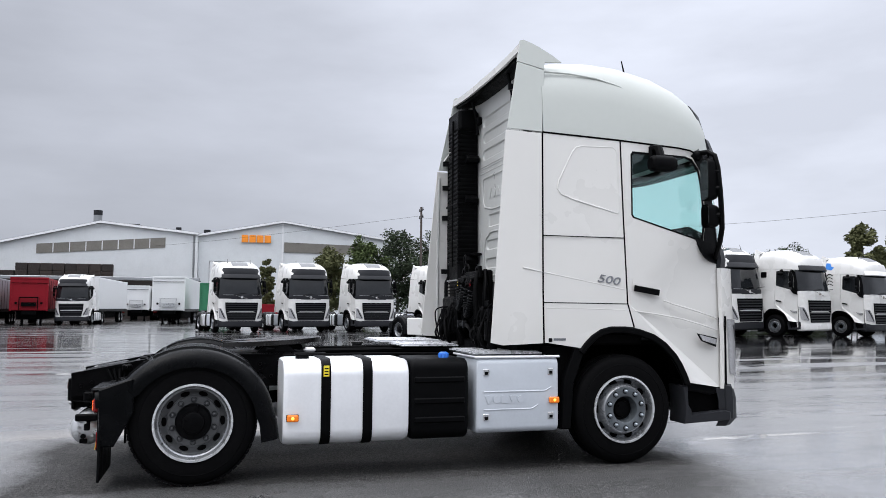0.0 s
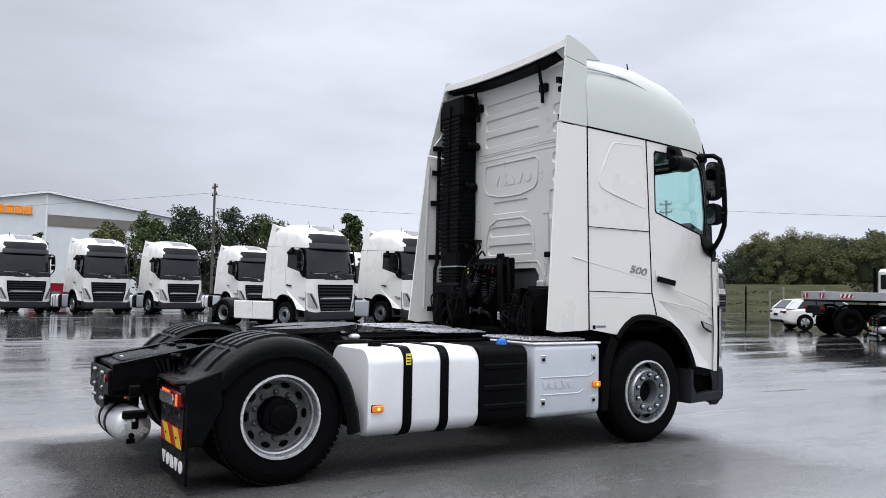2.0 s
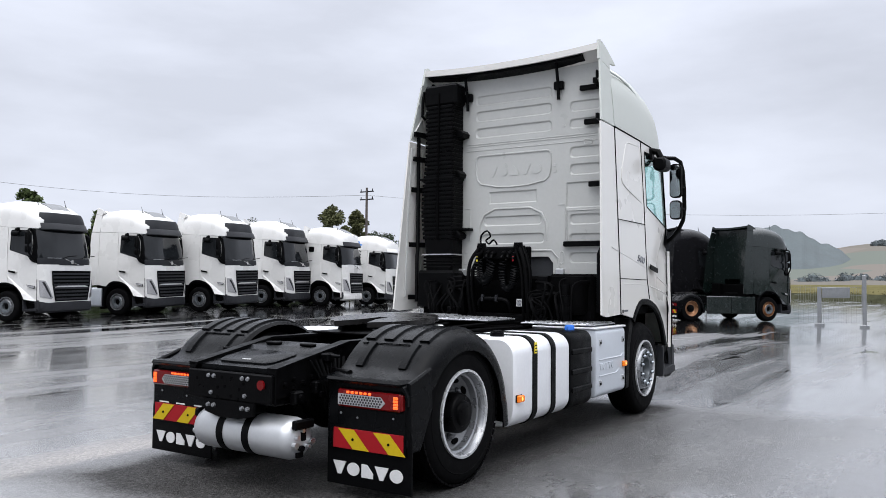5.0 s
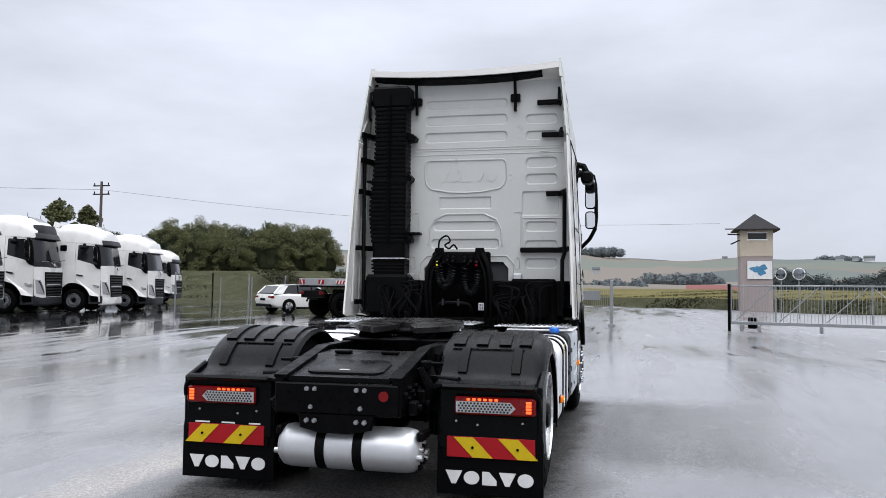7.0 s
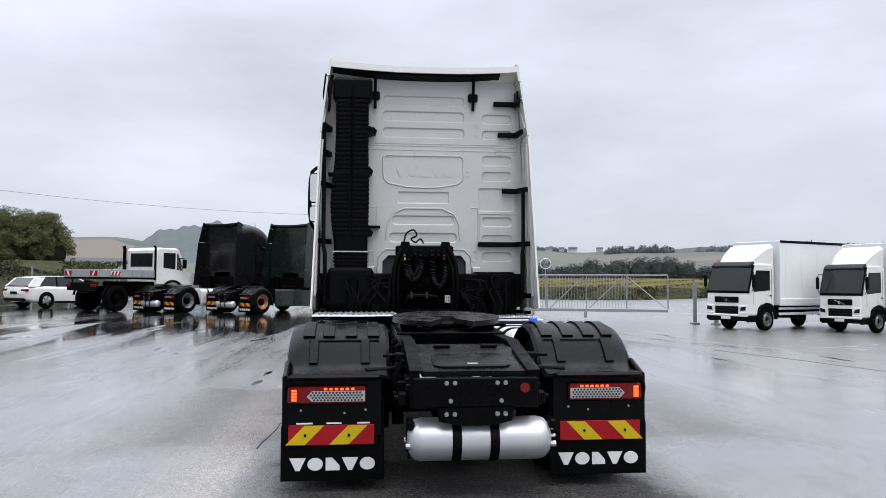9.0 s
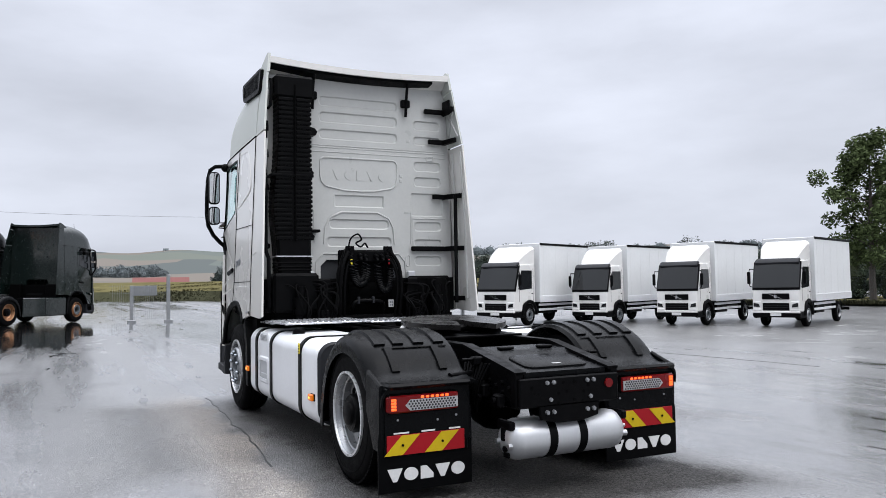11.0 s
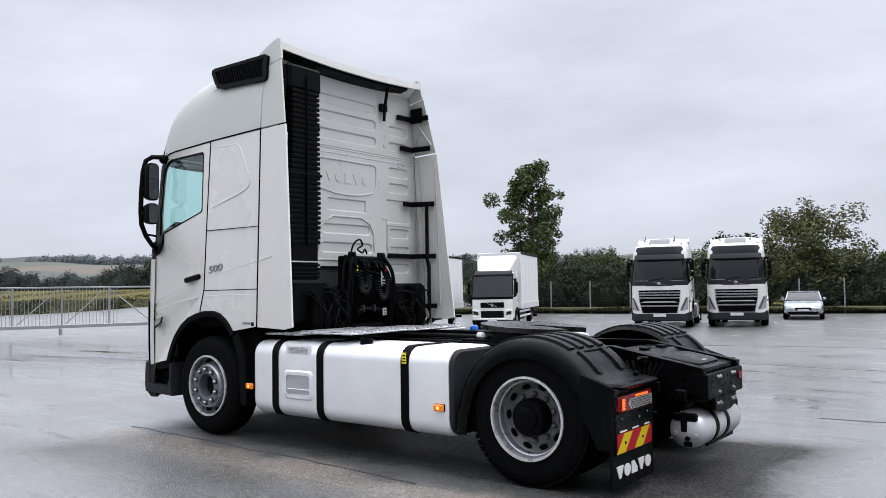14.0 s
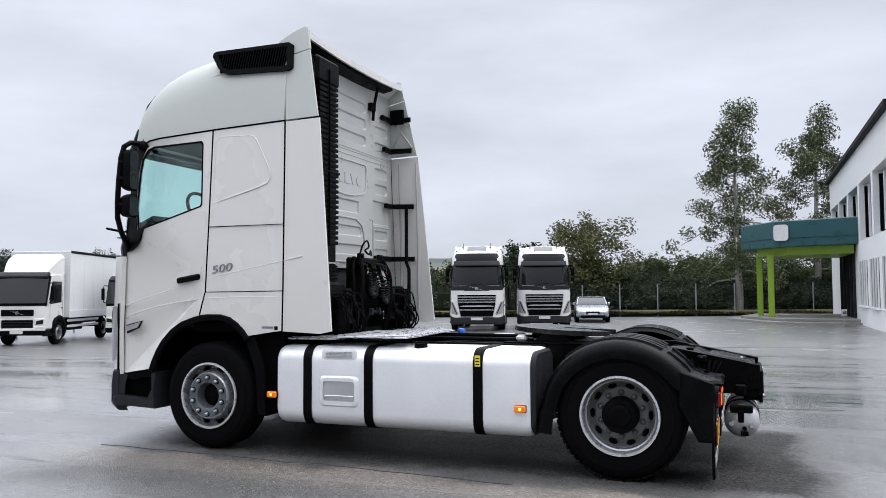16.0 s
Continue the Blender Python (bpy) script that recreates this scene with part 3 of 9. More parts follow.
def wheel(parent, x, y, side, front, rimmat, fine):
    """A truck wheel: tyre, rim, hub, nuts. side: which way its outer face looks."""
    n = 48 if fine else 24
    c = (x, y, 0.5)
    w = 0.145
    t = MB()
    prof = [(0.295, -w + 0.02), (0.31, -w), (0.37, -w - 0.008), (0.43, -w), (0.465, -w + 0.008), (0.487, -w + 0.03), (0.497, -w + 0.06)]
    groove = []
    for g in (-0.075, -0.027, 0.027, 0.075):
        groove += [(0.5, g - 0.008), (0.486, g - 0.006), (0.486, g + 0.006), (0.5, g + 0.008)]
    prof = prof + groove + [(r, -a) for r, a in reversed(prof)]
    t.lathe([(r, side * a) for r, a in prof], c, "y", n, close=True)
    if fine and not front:
        for k in range(60):
            a = 2 * math.pi * k / 60
            for yy, sh in ((-0.112, 0.0), (0.112, 0.05)):
                m = Matrix.Translation(c) @ Matrix.Rotation(a + sh, 4, "Y")
                t.box(0.484, 0.4985, yy - 0.020, yy + 0.020, -0.02, 0.02, 0.0, m)
    if fine:
        t.lathe([(0.408, side * (w + 0.001)), (0.412, side * (w + 0.006)), (0.418, side * (w + 0.001))], c, "y", n)
    wh = new("wheel")
    wh.parent = parent
    tagged(wh, "front steering wheel with domed silver rim" if front else "twin drive wheel with deep silver rim")
    part("tyre", t, RUBBER, wh, "black wet rubber tyre")
    r = MB()
    if front:
        rp = [(0.305, w - 0.015), (0.303, w + 0.012), (0.293, w + 0.014), (0.288, w), (0.28, w - 0.03), (0.272, w - 0.085), (0.252, w - 0.08), (0.238, w - 0.055), (0.226, w - 0.02), (0.218, w + 0.008), (0.208, w + 0.02), (0.20, w + 0.018)]
    else:
        rp = [(0.305, w - 0.015), (0.305, w + 0.012), (0.297, w + 0.014), (0.290, w - 0.002), (0.279, w - 0.022), (0.275, w - 0.045), (0.264, w - 0.052), (0.260, w - 0.09), (0.257, w - 0.13)]
    r.lathe([(a, side * b) for a, b in rp], c, "y", n)
    r.lathe([(0.305, side * (w - 0.015)), (0.28, -side * w)], c, "y", n)
    rim = part("rim", r, rimmat, wh, "silver painted steel rim")
    if fine:
        part("flange", MB().lathe([(0.308, side * (w - 0.004)), (0.308, side * (w + 0.015)), (0.292, side * (w + 0.017)), (0.288, side * (w + 0.002))], c, "y", n), RIMEDGE, wh, "bright rim flange")
    if not front:
        part("disc", MB().lathe([(a, side * b) for a, b in ((0.2585, w - 0.10), (0.252, w - 0.104), (0.246, w - 0.112), (0.21, w - 0.135), (0.204, w - 0.134), (0.20, w - 0.126), (0.11, w - 0.124))], c, "y", n), DISC if rimmat is RIM else rimmat, wh, "recessed wheel disc")
    hub = MB()
    if front:
        hub.lathe([(0.204, side * (w + 0.012)), (0.202, side * (w + 0.022)), (0.132, side * (w + 0.024)), (0.122, side * (w + 0.018)), (0.112, side * (w - 0.02)), (0.105, side * (w - 0.075))], c, "y", 28)
        part("hub_bore", MB().lathe([(0.106, side * (w - 0.07)), (0.08, side * (w - 0.07)), (0.072, side * (w - 0.045)), (0.03, side * (w - 0.04)), (0.001, side * (w - 0.04))], c, "y", 24), CHASSIS, wh, "dark bearing cap")
    else:
        hub.lathe([(0.142, side * (w - 0.15)), (0.140, side * (w - 0.03)), (0.128, side * (w - 0.012)), (0.090, side * (w - 0.008)), (0.084, side * (w + 0.012)), (0.07, side * (w + 0.018)), (0.001, side * (w + 0.02))], c, "y", 28)
    part("hub", hub, CHASSIS if not front else HUBPAINT, wh, "black axle hub cover" if not front else "dark blue grey wheel hub")
    for k in range(10):
        a = 2 * math.pi * (k + 0.5) / 10
        rr, yy = (0.168, w + 0.022) if front else (0.170, w - 0.125)
        if fine:
            p = Vector((x + rr * math.cos(a), y + side * yy, 0.5 + rr * math.sin(a)))
            part("washer", MB().cyl(p - Vector((0, side * 0.004, 0)), p + Vector((0, side * 0.007, 0)), 0.025, n=12), CHASSIS if front else DISCDARK, wh)
            nb = MB().lathe([(0.001, side * 0.034), (0.009, side * 0.032), (0.015, side * 0.026), (0.0175, side * 0.016), (0.0185, side * 0.006), (0.0185, 0.0)], p, "y", 8)
            part("wheel_nut", nb, NUT if front else DISC, wh)
        # the vent holes
        rh, yh = (0.247, w - 0.067) if front else (0.229, w - 0.122)
        a2 = 2 * math.pi * k / 10
        hm = Matrix.Translation((x + rh * math.cos(a2), y + side * yh, 0.5 + rh * math.sin(a2))) @ Matrix.Rotation(-a2, 4, "Y")
        tilt = Matrix.Rotation(side * (radians(52) if front else radians(32)), 4, "Z")
        hb = MB()
        lp = [((0.027 if front else 0.019) * math.cos(2 * math.pi * i / 14), (0.036 if front else 0.036) * math.sin(2 * math.pi * i / 14)) for i in range(14)]
        hb.loft([[hm @ tilt @ Vector((u, q, v)) for u, v in lp] for q in (-0.012, 0.012)])
        if fine:
            part("vent_hole", hb, DARKGAP, wh, "dark vent hole")
        else:
            r.add(hb.v, [])
    return wh


def seam(parent, pts, side, r=0.006, material=None, name="panel_gap", lift=0.0):
    mb = MB().tube([(x, side * (YS(x, z) + lift), z) for x, z in pts], r, 6)
    return part(name, mb, material or DARKGAP, parent)


def dense(pts, step=0.12):
    out = []
    for a, b in zip(pts, pts[1:]):
        n = max(1, int(math.dist(a, b) / step))
        out += [(a[0] + (b[0] - a[0]) * k / n, a[1] + (b[1] - a[1]) * k / n) for k in range(n)]
    return out + [pts[-1]]


def front_ring(z, x0, bow, half, n=22, p=5.0):
    out = []
    for k in range(n + 1):
        s = -1 + 2 * k / n
        s = math.copysign(abs(s) ** 0.75, s)
        out.append((x0 + bow * (1 - abs(s) ** p), s * half, z))
    return out


def front_skin(mb, levels, thick=0.03, p=5.0):
    """A bowed front: levels of (z, x at the sides, bow, half width)."""
    rings = []
    for z, x0, bow, half in levels:
        outer = front_ring(z, x0, bow, half, 26, p)
        inner = [(x - thick, y * (1 - 0.02), zz) for x, y, zz in reversed(outer)]
        rings.append(outer + inner)
    mb.loft(rings)


def cab(parent, paint, back, see_through, fine, graphic=None):
    shell = new("cab")
    shell.parent = parent
    tagged(shell, "tall sleeper cab")
    sleeper = [(3.024, 3.05), (3.81, 3.022), (3.812, 2.3), (3.832, 1.478), (3.893, 1.255), (3.80, 1.262), (3.66, 1.26), (3.55, 1.235), (3.45, 1.17), (3.36, 1.065), (3.0, 1.118), (2.995, 1.6)]
    door = [(3.826, 3.018), (4.45, 2.985), (4.58, 2.972), (4.71, 2.915), (4.80, 2.5), (4.87, 2.0), (4.895, 1.6), (4.895, 0.665), (4.68, 0.70), (4.485, 0.73), (4.45, 0.82), (4.39, 0.92), (4.33, 1.01), (4.22, 1.115), (4.10, 1.19), (3.95, 1.238), (3.907, 1.25), (3.846, 1.478), (3.826, 2.3)]
    win = [(3.945, 2.93), (3.922, 2.90), (3.905, 2.31), (3.92, 2.285), (4.25, 2.19), (4.60, 2.095), (4.69, 2.085), (4.735, 2.3), (4.71, 2.66), (4.68, 2.80), (4.60, 2.89), (4.52, 2.915)]
    for side in (1, -1):
        part("sleeper_panel", MB().panel(sleeper, [], YS, 0.03, side), paint, shell)
        d = part("door", MB().panel(door, [win], YS, 0.035, side), paint, shell)
        part("window_pane", MB().panel(win, [], lambda x, z: YS(x, z) - 0.008, 0.006, side), TINT if see_through else DARKGLASS, d, "green tinted side window").visible_shadow = False
        inner = [(4.32 + (x - 4.32) * 0.965, 2.51 + (z - 2.51) * 0.955) for x, z in win]
        rub = MB().panel(win, [inner], lambda x, z: YS(x, z) + 0.003, 0.014, side)
        part("window_seal", rub, PLASTIC, d, "black rubber seal")
        part("corner_trim", MB().panel([(4.53, 2.125), (4.60, 2.09), (4.66, 1.99), (4.72, 1.925), (4.80, 1.89), (4.935, 1.855), (4.93, 2.0), (4.86, 2.45), (4.78, 2.86), (4.70, 2.93), (4.60, 2.935), (4.63, 2.88), (4.70, 2.78), (4.735, 2.62), (4.745, 2.3), (4.70, 2.085)], [], lambda x, z: YS(x, z) + 0.008, 0.03, side), PLASTIC, shell, "black window corner trim")
        yy = side * (YS(4.05, 1.63) + 0.004)
        part("cup", MB().panel([(3.89, 1.705), (3.93, 1.71), (4.14, 1.655), (4.195, 1.60), (4.185, 1.565), (4.14, 1.562), (3.94, 1.605), (3.90, 1.635)], [], lambda x, z: YS(x, z) + 0.003, 0.01, side), paint, d, "sunk handle cup")
        part("door_pull", MB().box(3.90, 4.17, yy - 0.012, yy + 0.022 * side, 1.575, 1.632, 0.014, Matrix.Translation((4.0, 0, 1.61)) @ Matrix.Rotation(radians(9), 4, "Y") @ Matrix.Translation((-4.0, 0, -1.61))), PLASTIC, d, "black door pull")
        if fine:
            seam(shell, [(3.818, 3.03), (3.819, 2.3), (3.839, 1.478), (3.90, 1.258)], side, 0.007)
            seam(shell, [(3.0, 2.088), (3.82, 2.088)], side, 0.004)
            seam(shell, [(2.985, 1.478), (3.84, 1.470)], side, 0.004)
            seam(shell, dense([(3.02, 3.056), (3.80, 3.028), (4.45, 2.992), (4.58, 2.978), (4.66, 2.95), (4.72, 2.91)]), side, 0.009)
            seam(shell, [(2.992, 1.115), (2.99, 1.6), (3.018, 3.05)], side, 0.008)
            # pressed field of the sleeper and the crease lines
            fl = [(3.40, 2.945), (3.735, 2.955), (3.765, 2.935), (3.778, 2.90), (3.785, 2.345), (3.765, 2.318), (3.30, 2.44), (3.19, 2.48), (3.157, 2.53), (3.17, 2.60), (3.25, 2.76), (3.32, 2.89), (3.355, 2.93)]
            fl = fl + fl[:1]
            seam(shell, dense(fl, 0.08), side, 0.008, paint, "pressed_bead", -0.0052)
            seam(shell, dense([(2.80, 1.792), (2.985, 1.755), (3.40, 1.68), (3.83, 1.60)]), side, 0.007, paint, "crease", -0.0051)
            seam(shell, dense([(3.86, 1.595), (3.91, 1.585)]), side, 0.007, paint, "crease", -0.0051)
            seam(shell, dense([(4.22, 1.505), (4.33, 1.47), (4.87, 1.335)]), side, 0.007, paint, "crease", -0.0051)
            seam(shell, dense([(3.02, 1.425), (3.40, 1.425), (3.83, 1.412)]), side, 0.007, paint, "crease", -0.0051)
            seam(shell, dense([(3.87, 1.41), (4.15, 1.375), (4.40, 1.335), (4.87, 1.22)]), side, 0.007, paint, "crease", -0.0051)
            # model number
            tx = lettering("500", 0.15, 0.004)
            mm = pose(3.655, side * (YS(3.65, 1.69) + 0.003), 1.69, 90, 0, 0 if side < 0 else 180)
            lean = Matrix(((1.05, 0.20, 0, 0), (-0.0, 0.68, 0, 0), (0, 0, 1, 0), (0, 0, 0, 1)))
            tx.transform(mm @ Matrix.Rotation(radians(-8 if side < 0 else 8), 4, "Z") @ lean)
            part("model_number", tx, WORDGREY, shell, "grey model number 500", 0)
            # small dealer mark: plain bars
            lg = MB().panel(rrect(3.055, 1.14, 0.035, 0.035, 0.006, 2), [], lambda x, z: YS(x, z) + 0.003, 0.004, side)
            part("dealer_mark", lg, PLASTIC, shell)
            lg = MB().panel([(3.085, 1.135), (3.205, 1.135), (3.205, 1.155), (3.085, 1.155)], [], lambda x, z: YS(x, z) + 0.003, 0.004, side)
            part("dealer_mark", lg, WORDGREY, shell)
        # side marker trim in the wing
        wl = part("wing_lamp", MB().panel([(4.575, 1.195), (4.84, 1.148), (4.825, 1.062), (4.625, 1.122)], [], lambda x, z: YS(x, z) + 0.006, 0.012, side), PLASTIC, shell, "slim side lamp in a dark frame")
        part("lamp_lens", MB().panel([(4.595, 1.183), (4.825, 1.138), (4.813, 1.085), (4.635, 1.128)], [], lambda x, z: YS(x, z) + 0.014, 0.008, side), CLEARLENS, wl, "bright chrome lamp strip")
        # wheel arch lip
        arc = dense([(3.345, 1.04), (3.40, 1.11), (3.47, 1.175), (3.56, 1.228), (3.66, 1.252), (3.80, 1.252), (3.95, 1.228), (4.10, 1.18), (4.22, 1.105), (4.33, 0.995), (4.39, 0.905), (4.44, 0.805), (4.475, 0.715)], 0.06)
        lip = MB()
        rings = []
        for (px, pz) in arc:
            dx, dz = px - 3.80, pz - 0.70
            l = math.hypot(dx, dz)
            ux, uz = dx / l, dz / l
            yy = YS(min(px, 4.4), pz)
            rings.append([(px + ux * 0.010, side * (yy - 0.01), pz + uz * 0.010), (px + ux * 0.010, side * (yy + 0.010), pz + uz * 0.010), (px, side * (yy + 0.016), pz), (px - ux * 0.045, side * (yy + 0.012), pz - uz * 0.045), (px - ux * 0.055, side * (yy - 0.006), pz - uz * 0.055), (px - ux * 0.045, side * (yy - 0.03), pz - uz * 0.045)])
        lip.loft(rings)
        part("wheel_arch", lip, PLASTIC, shell, "black plastic wheel arch lip")
        part("wheel_housing", MB().box(3.36, 4.02, side * 0.62, side * 1.20, 1.09, 1.20, 0.02).box(3.02, 4.66, side * 0.10, side * 1.075, 1.085, 1.115), DARKGAP, shell, "dark wheel housing")
        part("arch_liner", MB().prism([(3.40, 1.06), (3.30, 1.06), (3.19, 0.80), (3.165, 0.34), (3.25, 0.34), (3.29, 0.76)], "y", side * 0.85, side * 1.25, 0.012), PLASTIC, shell, "black front wheel liner")
        part("liner_back", MB().prism([(3.02, 1.08), (3.34, 1.06), (3.22, 0.72), (3.18, 0.40), (3.06, 0.40)], "y", side * 0.7, side * 1.18), DARKGAP, shell)
        # entry step below the wing
        part("step_well", MB().prism([(4.47, 0.75), (4.91, 0.69), (4.95, 0.42), (4.49, 0.42)], "y", side * 0.90, side * 1.12), DARKGAP, shell, "dark step well")
        part("step_cover", MB().prism([(4.475, 0.735), (4.895, 0.672), (4.90, 0.63), (4.76, 0.60), (4.62, 0.63), (4.485, 0.65)], "y", side * 1.12, side * 1.165, 0.008), PLASTIC, shell)
        part("step_side", MB().prism([(4.42, 0.70), (4.468, 0.70), (4.478, 0.52), (4.51, 0.46), (4.51, 0.35), (4.43, 0.345), (4.435, 0.50)], "y", side * 0.98, side * 1.245, 0.012), GREYBUMP, shell)
        st = MB().prism([(4.45, 0.345), (4.95, 0.365), (4.95, 0.44), (4.90, 0.455), (4.50, 0.425), (4.45, 0.40)], "y", side * 0.96, side * 1.235, 0.015)
        part("entry_step", st, GREYBUMP, shell, "dark grey plastic entry step")
        part("step_corner", MB().prism([(4.905, 0.715), (4.985, 0.70), (5.015, 0.54), (4.995, 0.375), (4.90, 0.365), (4.895, 0.50)], "y", side * 0.98, side * 1.205, 0.02), GREYBUMP, shell)
        # mirrors
        mir = new("mirror")
        mir.parent = parent
        tagged(mir, "black door mirror on a curved arm")
        hs = MB()
        for z0, z1 in ((2.46, 2.87), (2.20, 2.43)):
            zc, yc = (z0 + z1) / 2, side * 1.335
            lp = rrect(yc, zc, 0.14, z1 - z0, 0.05, 4)
            hs.loft([[(x, yc + (y - yc) * k, zc + (z - zc) * k) for y, z in lp] for x, k in ((4.632, 0.96), (4.638, 1.0), (4.69, 0.99), (4.735, 0.90), (4.765, 0.70), (4.775, 0.45))])
        part("housing", hs, PLASTIC, mir, "black mirror housing")
        gl = MB()
        for z0, z1 in ((2.46, 2.87), (2.20, 2.43)):
            gl.prism(rrect(side * 1.335, (z0 + z1) / 2, 0.118, z1 - z0 - 0.03, 0.04, 4), "x", 4.626, 4.634)
        part("mirror_glass", gl, MIRRORGLASS, mir)
        part("arm", MB().tube([(4.64, side * 1.15, 2.925), (4.67, side * 1.22, 2.95), (4.70, side * 1.31, 2.945), (4.725, side * 1.37, 2.90), (4.74, side * 1.395, 2.78), (4.755, side * 1.405, 2.55), (4.765, side * 1.405, 2.34), (4.78, side * 1.385, 2.20), (4.80, side * 1.32, 2.08), (4.83, side * 1.23, 1.99), (4.86, side * 1.15, 1.93)], 0.026), PLASTIC, mir, "curved black mirror arm")
        for z in (2.74, 2.58, 2.32):
            part("joint", MB().tube([(4.70, side * 1.36, z), (4.75, side * 1.405, z)], 0.028), PLASTIC, mir)
        part("pivot", MB().ball((4.66, side * 1.19, 2.93), 0.055, 10), PLASTIC, mir)
        if side < 0 or not fine:
            km = MB()
            km.loft([[(x0, side * y, z) for y, z in rrect(1.315, 2.80, 0.15 * k, 0.15 * k, 0.05 * k, 3)] for x0, k in ((4.06, 0.7), (4.09, 1.0), (4.27, 1.0), (4.32, 0.7))])
            km.box(4.12, 4.24, side * 1.165, side * 1.215, 2.86, 3.0, 0.02).tube([(4.18, side * 1.18, 2.97), (4.18, side * 1.27, 2.95), (4.18, side * 1.31, 2.86)], 0.04)
            part("kerb_mirror", km, PLASTIC, mir, "small black kerb mirror")
    # roof fairing
    stx = [3.03, 3.30, 3.65, 3.95, 4.32, 4.58, 4.78, 4.92, 5.01, 5.06]
    stz = [3.80, 3.88, 3.91, 3.90, 3.83, 3.735, 3.615, 3.48, 3.32, 3.03]
    rings = []
    for x, zt in zip(stx, stz):
        zb = 3.064 - (x - 3.03) * 0.047
        w = YS(min(x, 4.5), 3.07) - 0.06 * max(0, (x - 4.36)) ** 1.5 - 0.25 * max(0.0, x - 4.5) ** 2
        p = 2 / (5.0 - 0.8 * (x - 3.03))
        lp = []
        for k in range(25):
            a = math.pi * k / 24
            c, s = math.cos(a), math.sin(a)
            z = zb + (zt - zb) * abs(s) ** p
            lp.append((x - 0.20 * max(0.0, (x - 4.26) / 0.75) * abs(c) ** 3, (w - 0.055 * (z - zb)) * math.copysign(abs(c) ** p, c), z))
        rings.append(lp)
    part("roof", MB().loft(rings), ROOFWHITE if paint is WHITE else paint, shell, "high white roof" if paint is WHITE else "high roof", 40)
    if fine:
        for side in (1, -1):
            bead = [(x, side * (YS(min(x, 4.4), z) - dy), z) for x, z, dy in ((3.05, 3.655, 0.012), (3.35, 3.655, 0.014), (3.60, 3.635, 0.018), (3.82, 3.585, 0.022), (4.0, 3.52, 0.028), (4.22, 3.43, 0.036))]
            part("roof_crease", MB().tube(bead, 0.010, 6), ROOFWHITE, shell)
        ant = MB().cyl((4.24, -0.55, 3.81), (4.19, -0.55, 4.03), 0.012, 0.006, 8).cyl((4.24, -0.55, 3.78), (4.235, -0.55, 3.87), 0.025, 0.014, 8)
        part("antenna", ant, PLASTIC, shell, "short black roof antenna")
    # front: windscreen, dark band, panel, grille, lamps, bumper
    def fx(y, x0=4.90, bow=0.315, half=1.21):
        return x0 + bow * (1 - min(1.0, abs(y) / half) ** 9)

    def on_front(poly, off, thick=0.02, step=0.1):
        """A plate of (y, z) points that follows the bowed front."""
        rings = []
        ys = sorted(set([p[0] for p in poly]))
        n = max(1, int((ys[-1] - ys[0]) / step))
        ys = sorted(set(ys + [ys[0] + (ys[-1] - ys[0]) * k / n for k in range(n + 1)]))
        for y in ys:
            zs = []
            for (ya, za), (yb, zb) in zip(poly, poly[1:] + poly[:1]):
                if min(ya, yb) - 1e-9 <= y <= max(ya, yb) + 1e-9:
                    zs += [za, zb] if abs(yb - ya) < 1e-9 else [za + (zb - za) * (y - ya) / (yb - ya)]
            z0, z1 = min(zs), max(zs) + 1e-4
            rings.append([(fx(y) + off, y, z0), (fx(y) + off, y, z1), (fx(y) + off - thick, y, z1), (fx(y) + off - thick, y, z0)])
        return MB().loft(rings)

    ws = MB()
    front_skin(ws, [(2.02, 4.90, 0.31, 1.14), (2.2, 4.88, 0.31, 1.145), (2.6, 4.815, 0.30, 1.13), (2.96, 4.75, 0.28, 1.09)], 0.012)
    part("windscreen", ws, TINT if see_through else DARKGLASS, shell, "wide dark windscreen").visible_shadow = False
    for y in (0.45, -0.40):
        part("wiper", MB().tube([(5.23, y, 2.04), (5.225, y + 0.25, 2.10), (5.215, y + 0.62, 2.13)], 0.013, 5), PLASTIC, shell)
    band = MB()
    front_skin(band, [(1.81, 4.905, 0.318, 1.16), (1.92, 4.91, 0.32, 1.18), (2.03, 4.90, 0.315, 1.16)])
    part("dark_band", band, GREYBUMP, shell, "dark grey band below the windscreen")
    mark = MB().cyl((5.21, 0, 1.92), (5.24, 0, 1.92), 0.07, n=20)
    mark.box(5.22, 5.233, -0.34, 0.34, -0.010, 0.010, 0.0, Matrix.Translation((0, 0, 1.92)) @ Matrix.Rotation(radians(-16), 4, "X"))
    part("badge", mark, CHROME, shell, "round chrome badge with a slanted bar")
    part("trim_line", on_front([(-1.0, 2.03), (1.0, 2.03), (1.0, 2.045), (-1.0, 2.045)], -0.01, 0.02), STEEL, shell)
    fp = MB()
    front_skin(fp, [(0.62, 4.905, 0.31, 1.19), (1.1, 4.91, 0.318, 1.195), (1.83, 4.90, 0.315, 1.18)], 0.03, 9.0)
    part("front_panel", fp, paint, shell)
    grille = part("grille", on_front([(-0.71, 0.66), (0.71, 0.66), (0.83, 1.2), (0.86, 1.63), (-0.86, 1.63), (-0.83, 1.2)], 0.012), DARKGAP, shell, "black slatted grille")
    for k in range(8):
        z = 0.70 + k * 0.115
        w = 0.70 + 0.15 * min(1, k / 5)
        part("slat", on_front([(-w, z), (w, z), (w, z + 0.06), (-w, z + 0.06)], 0.03, 0.02, 0.2), GREYBUMP, grille)
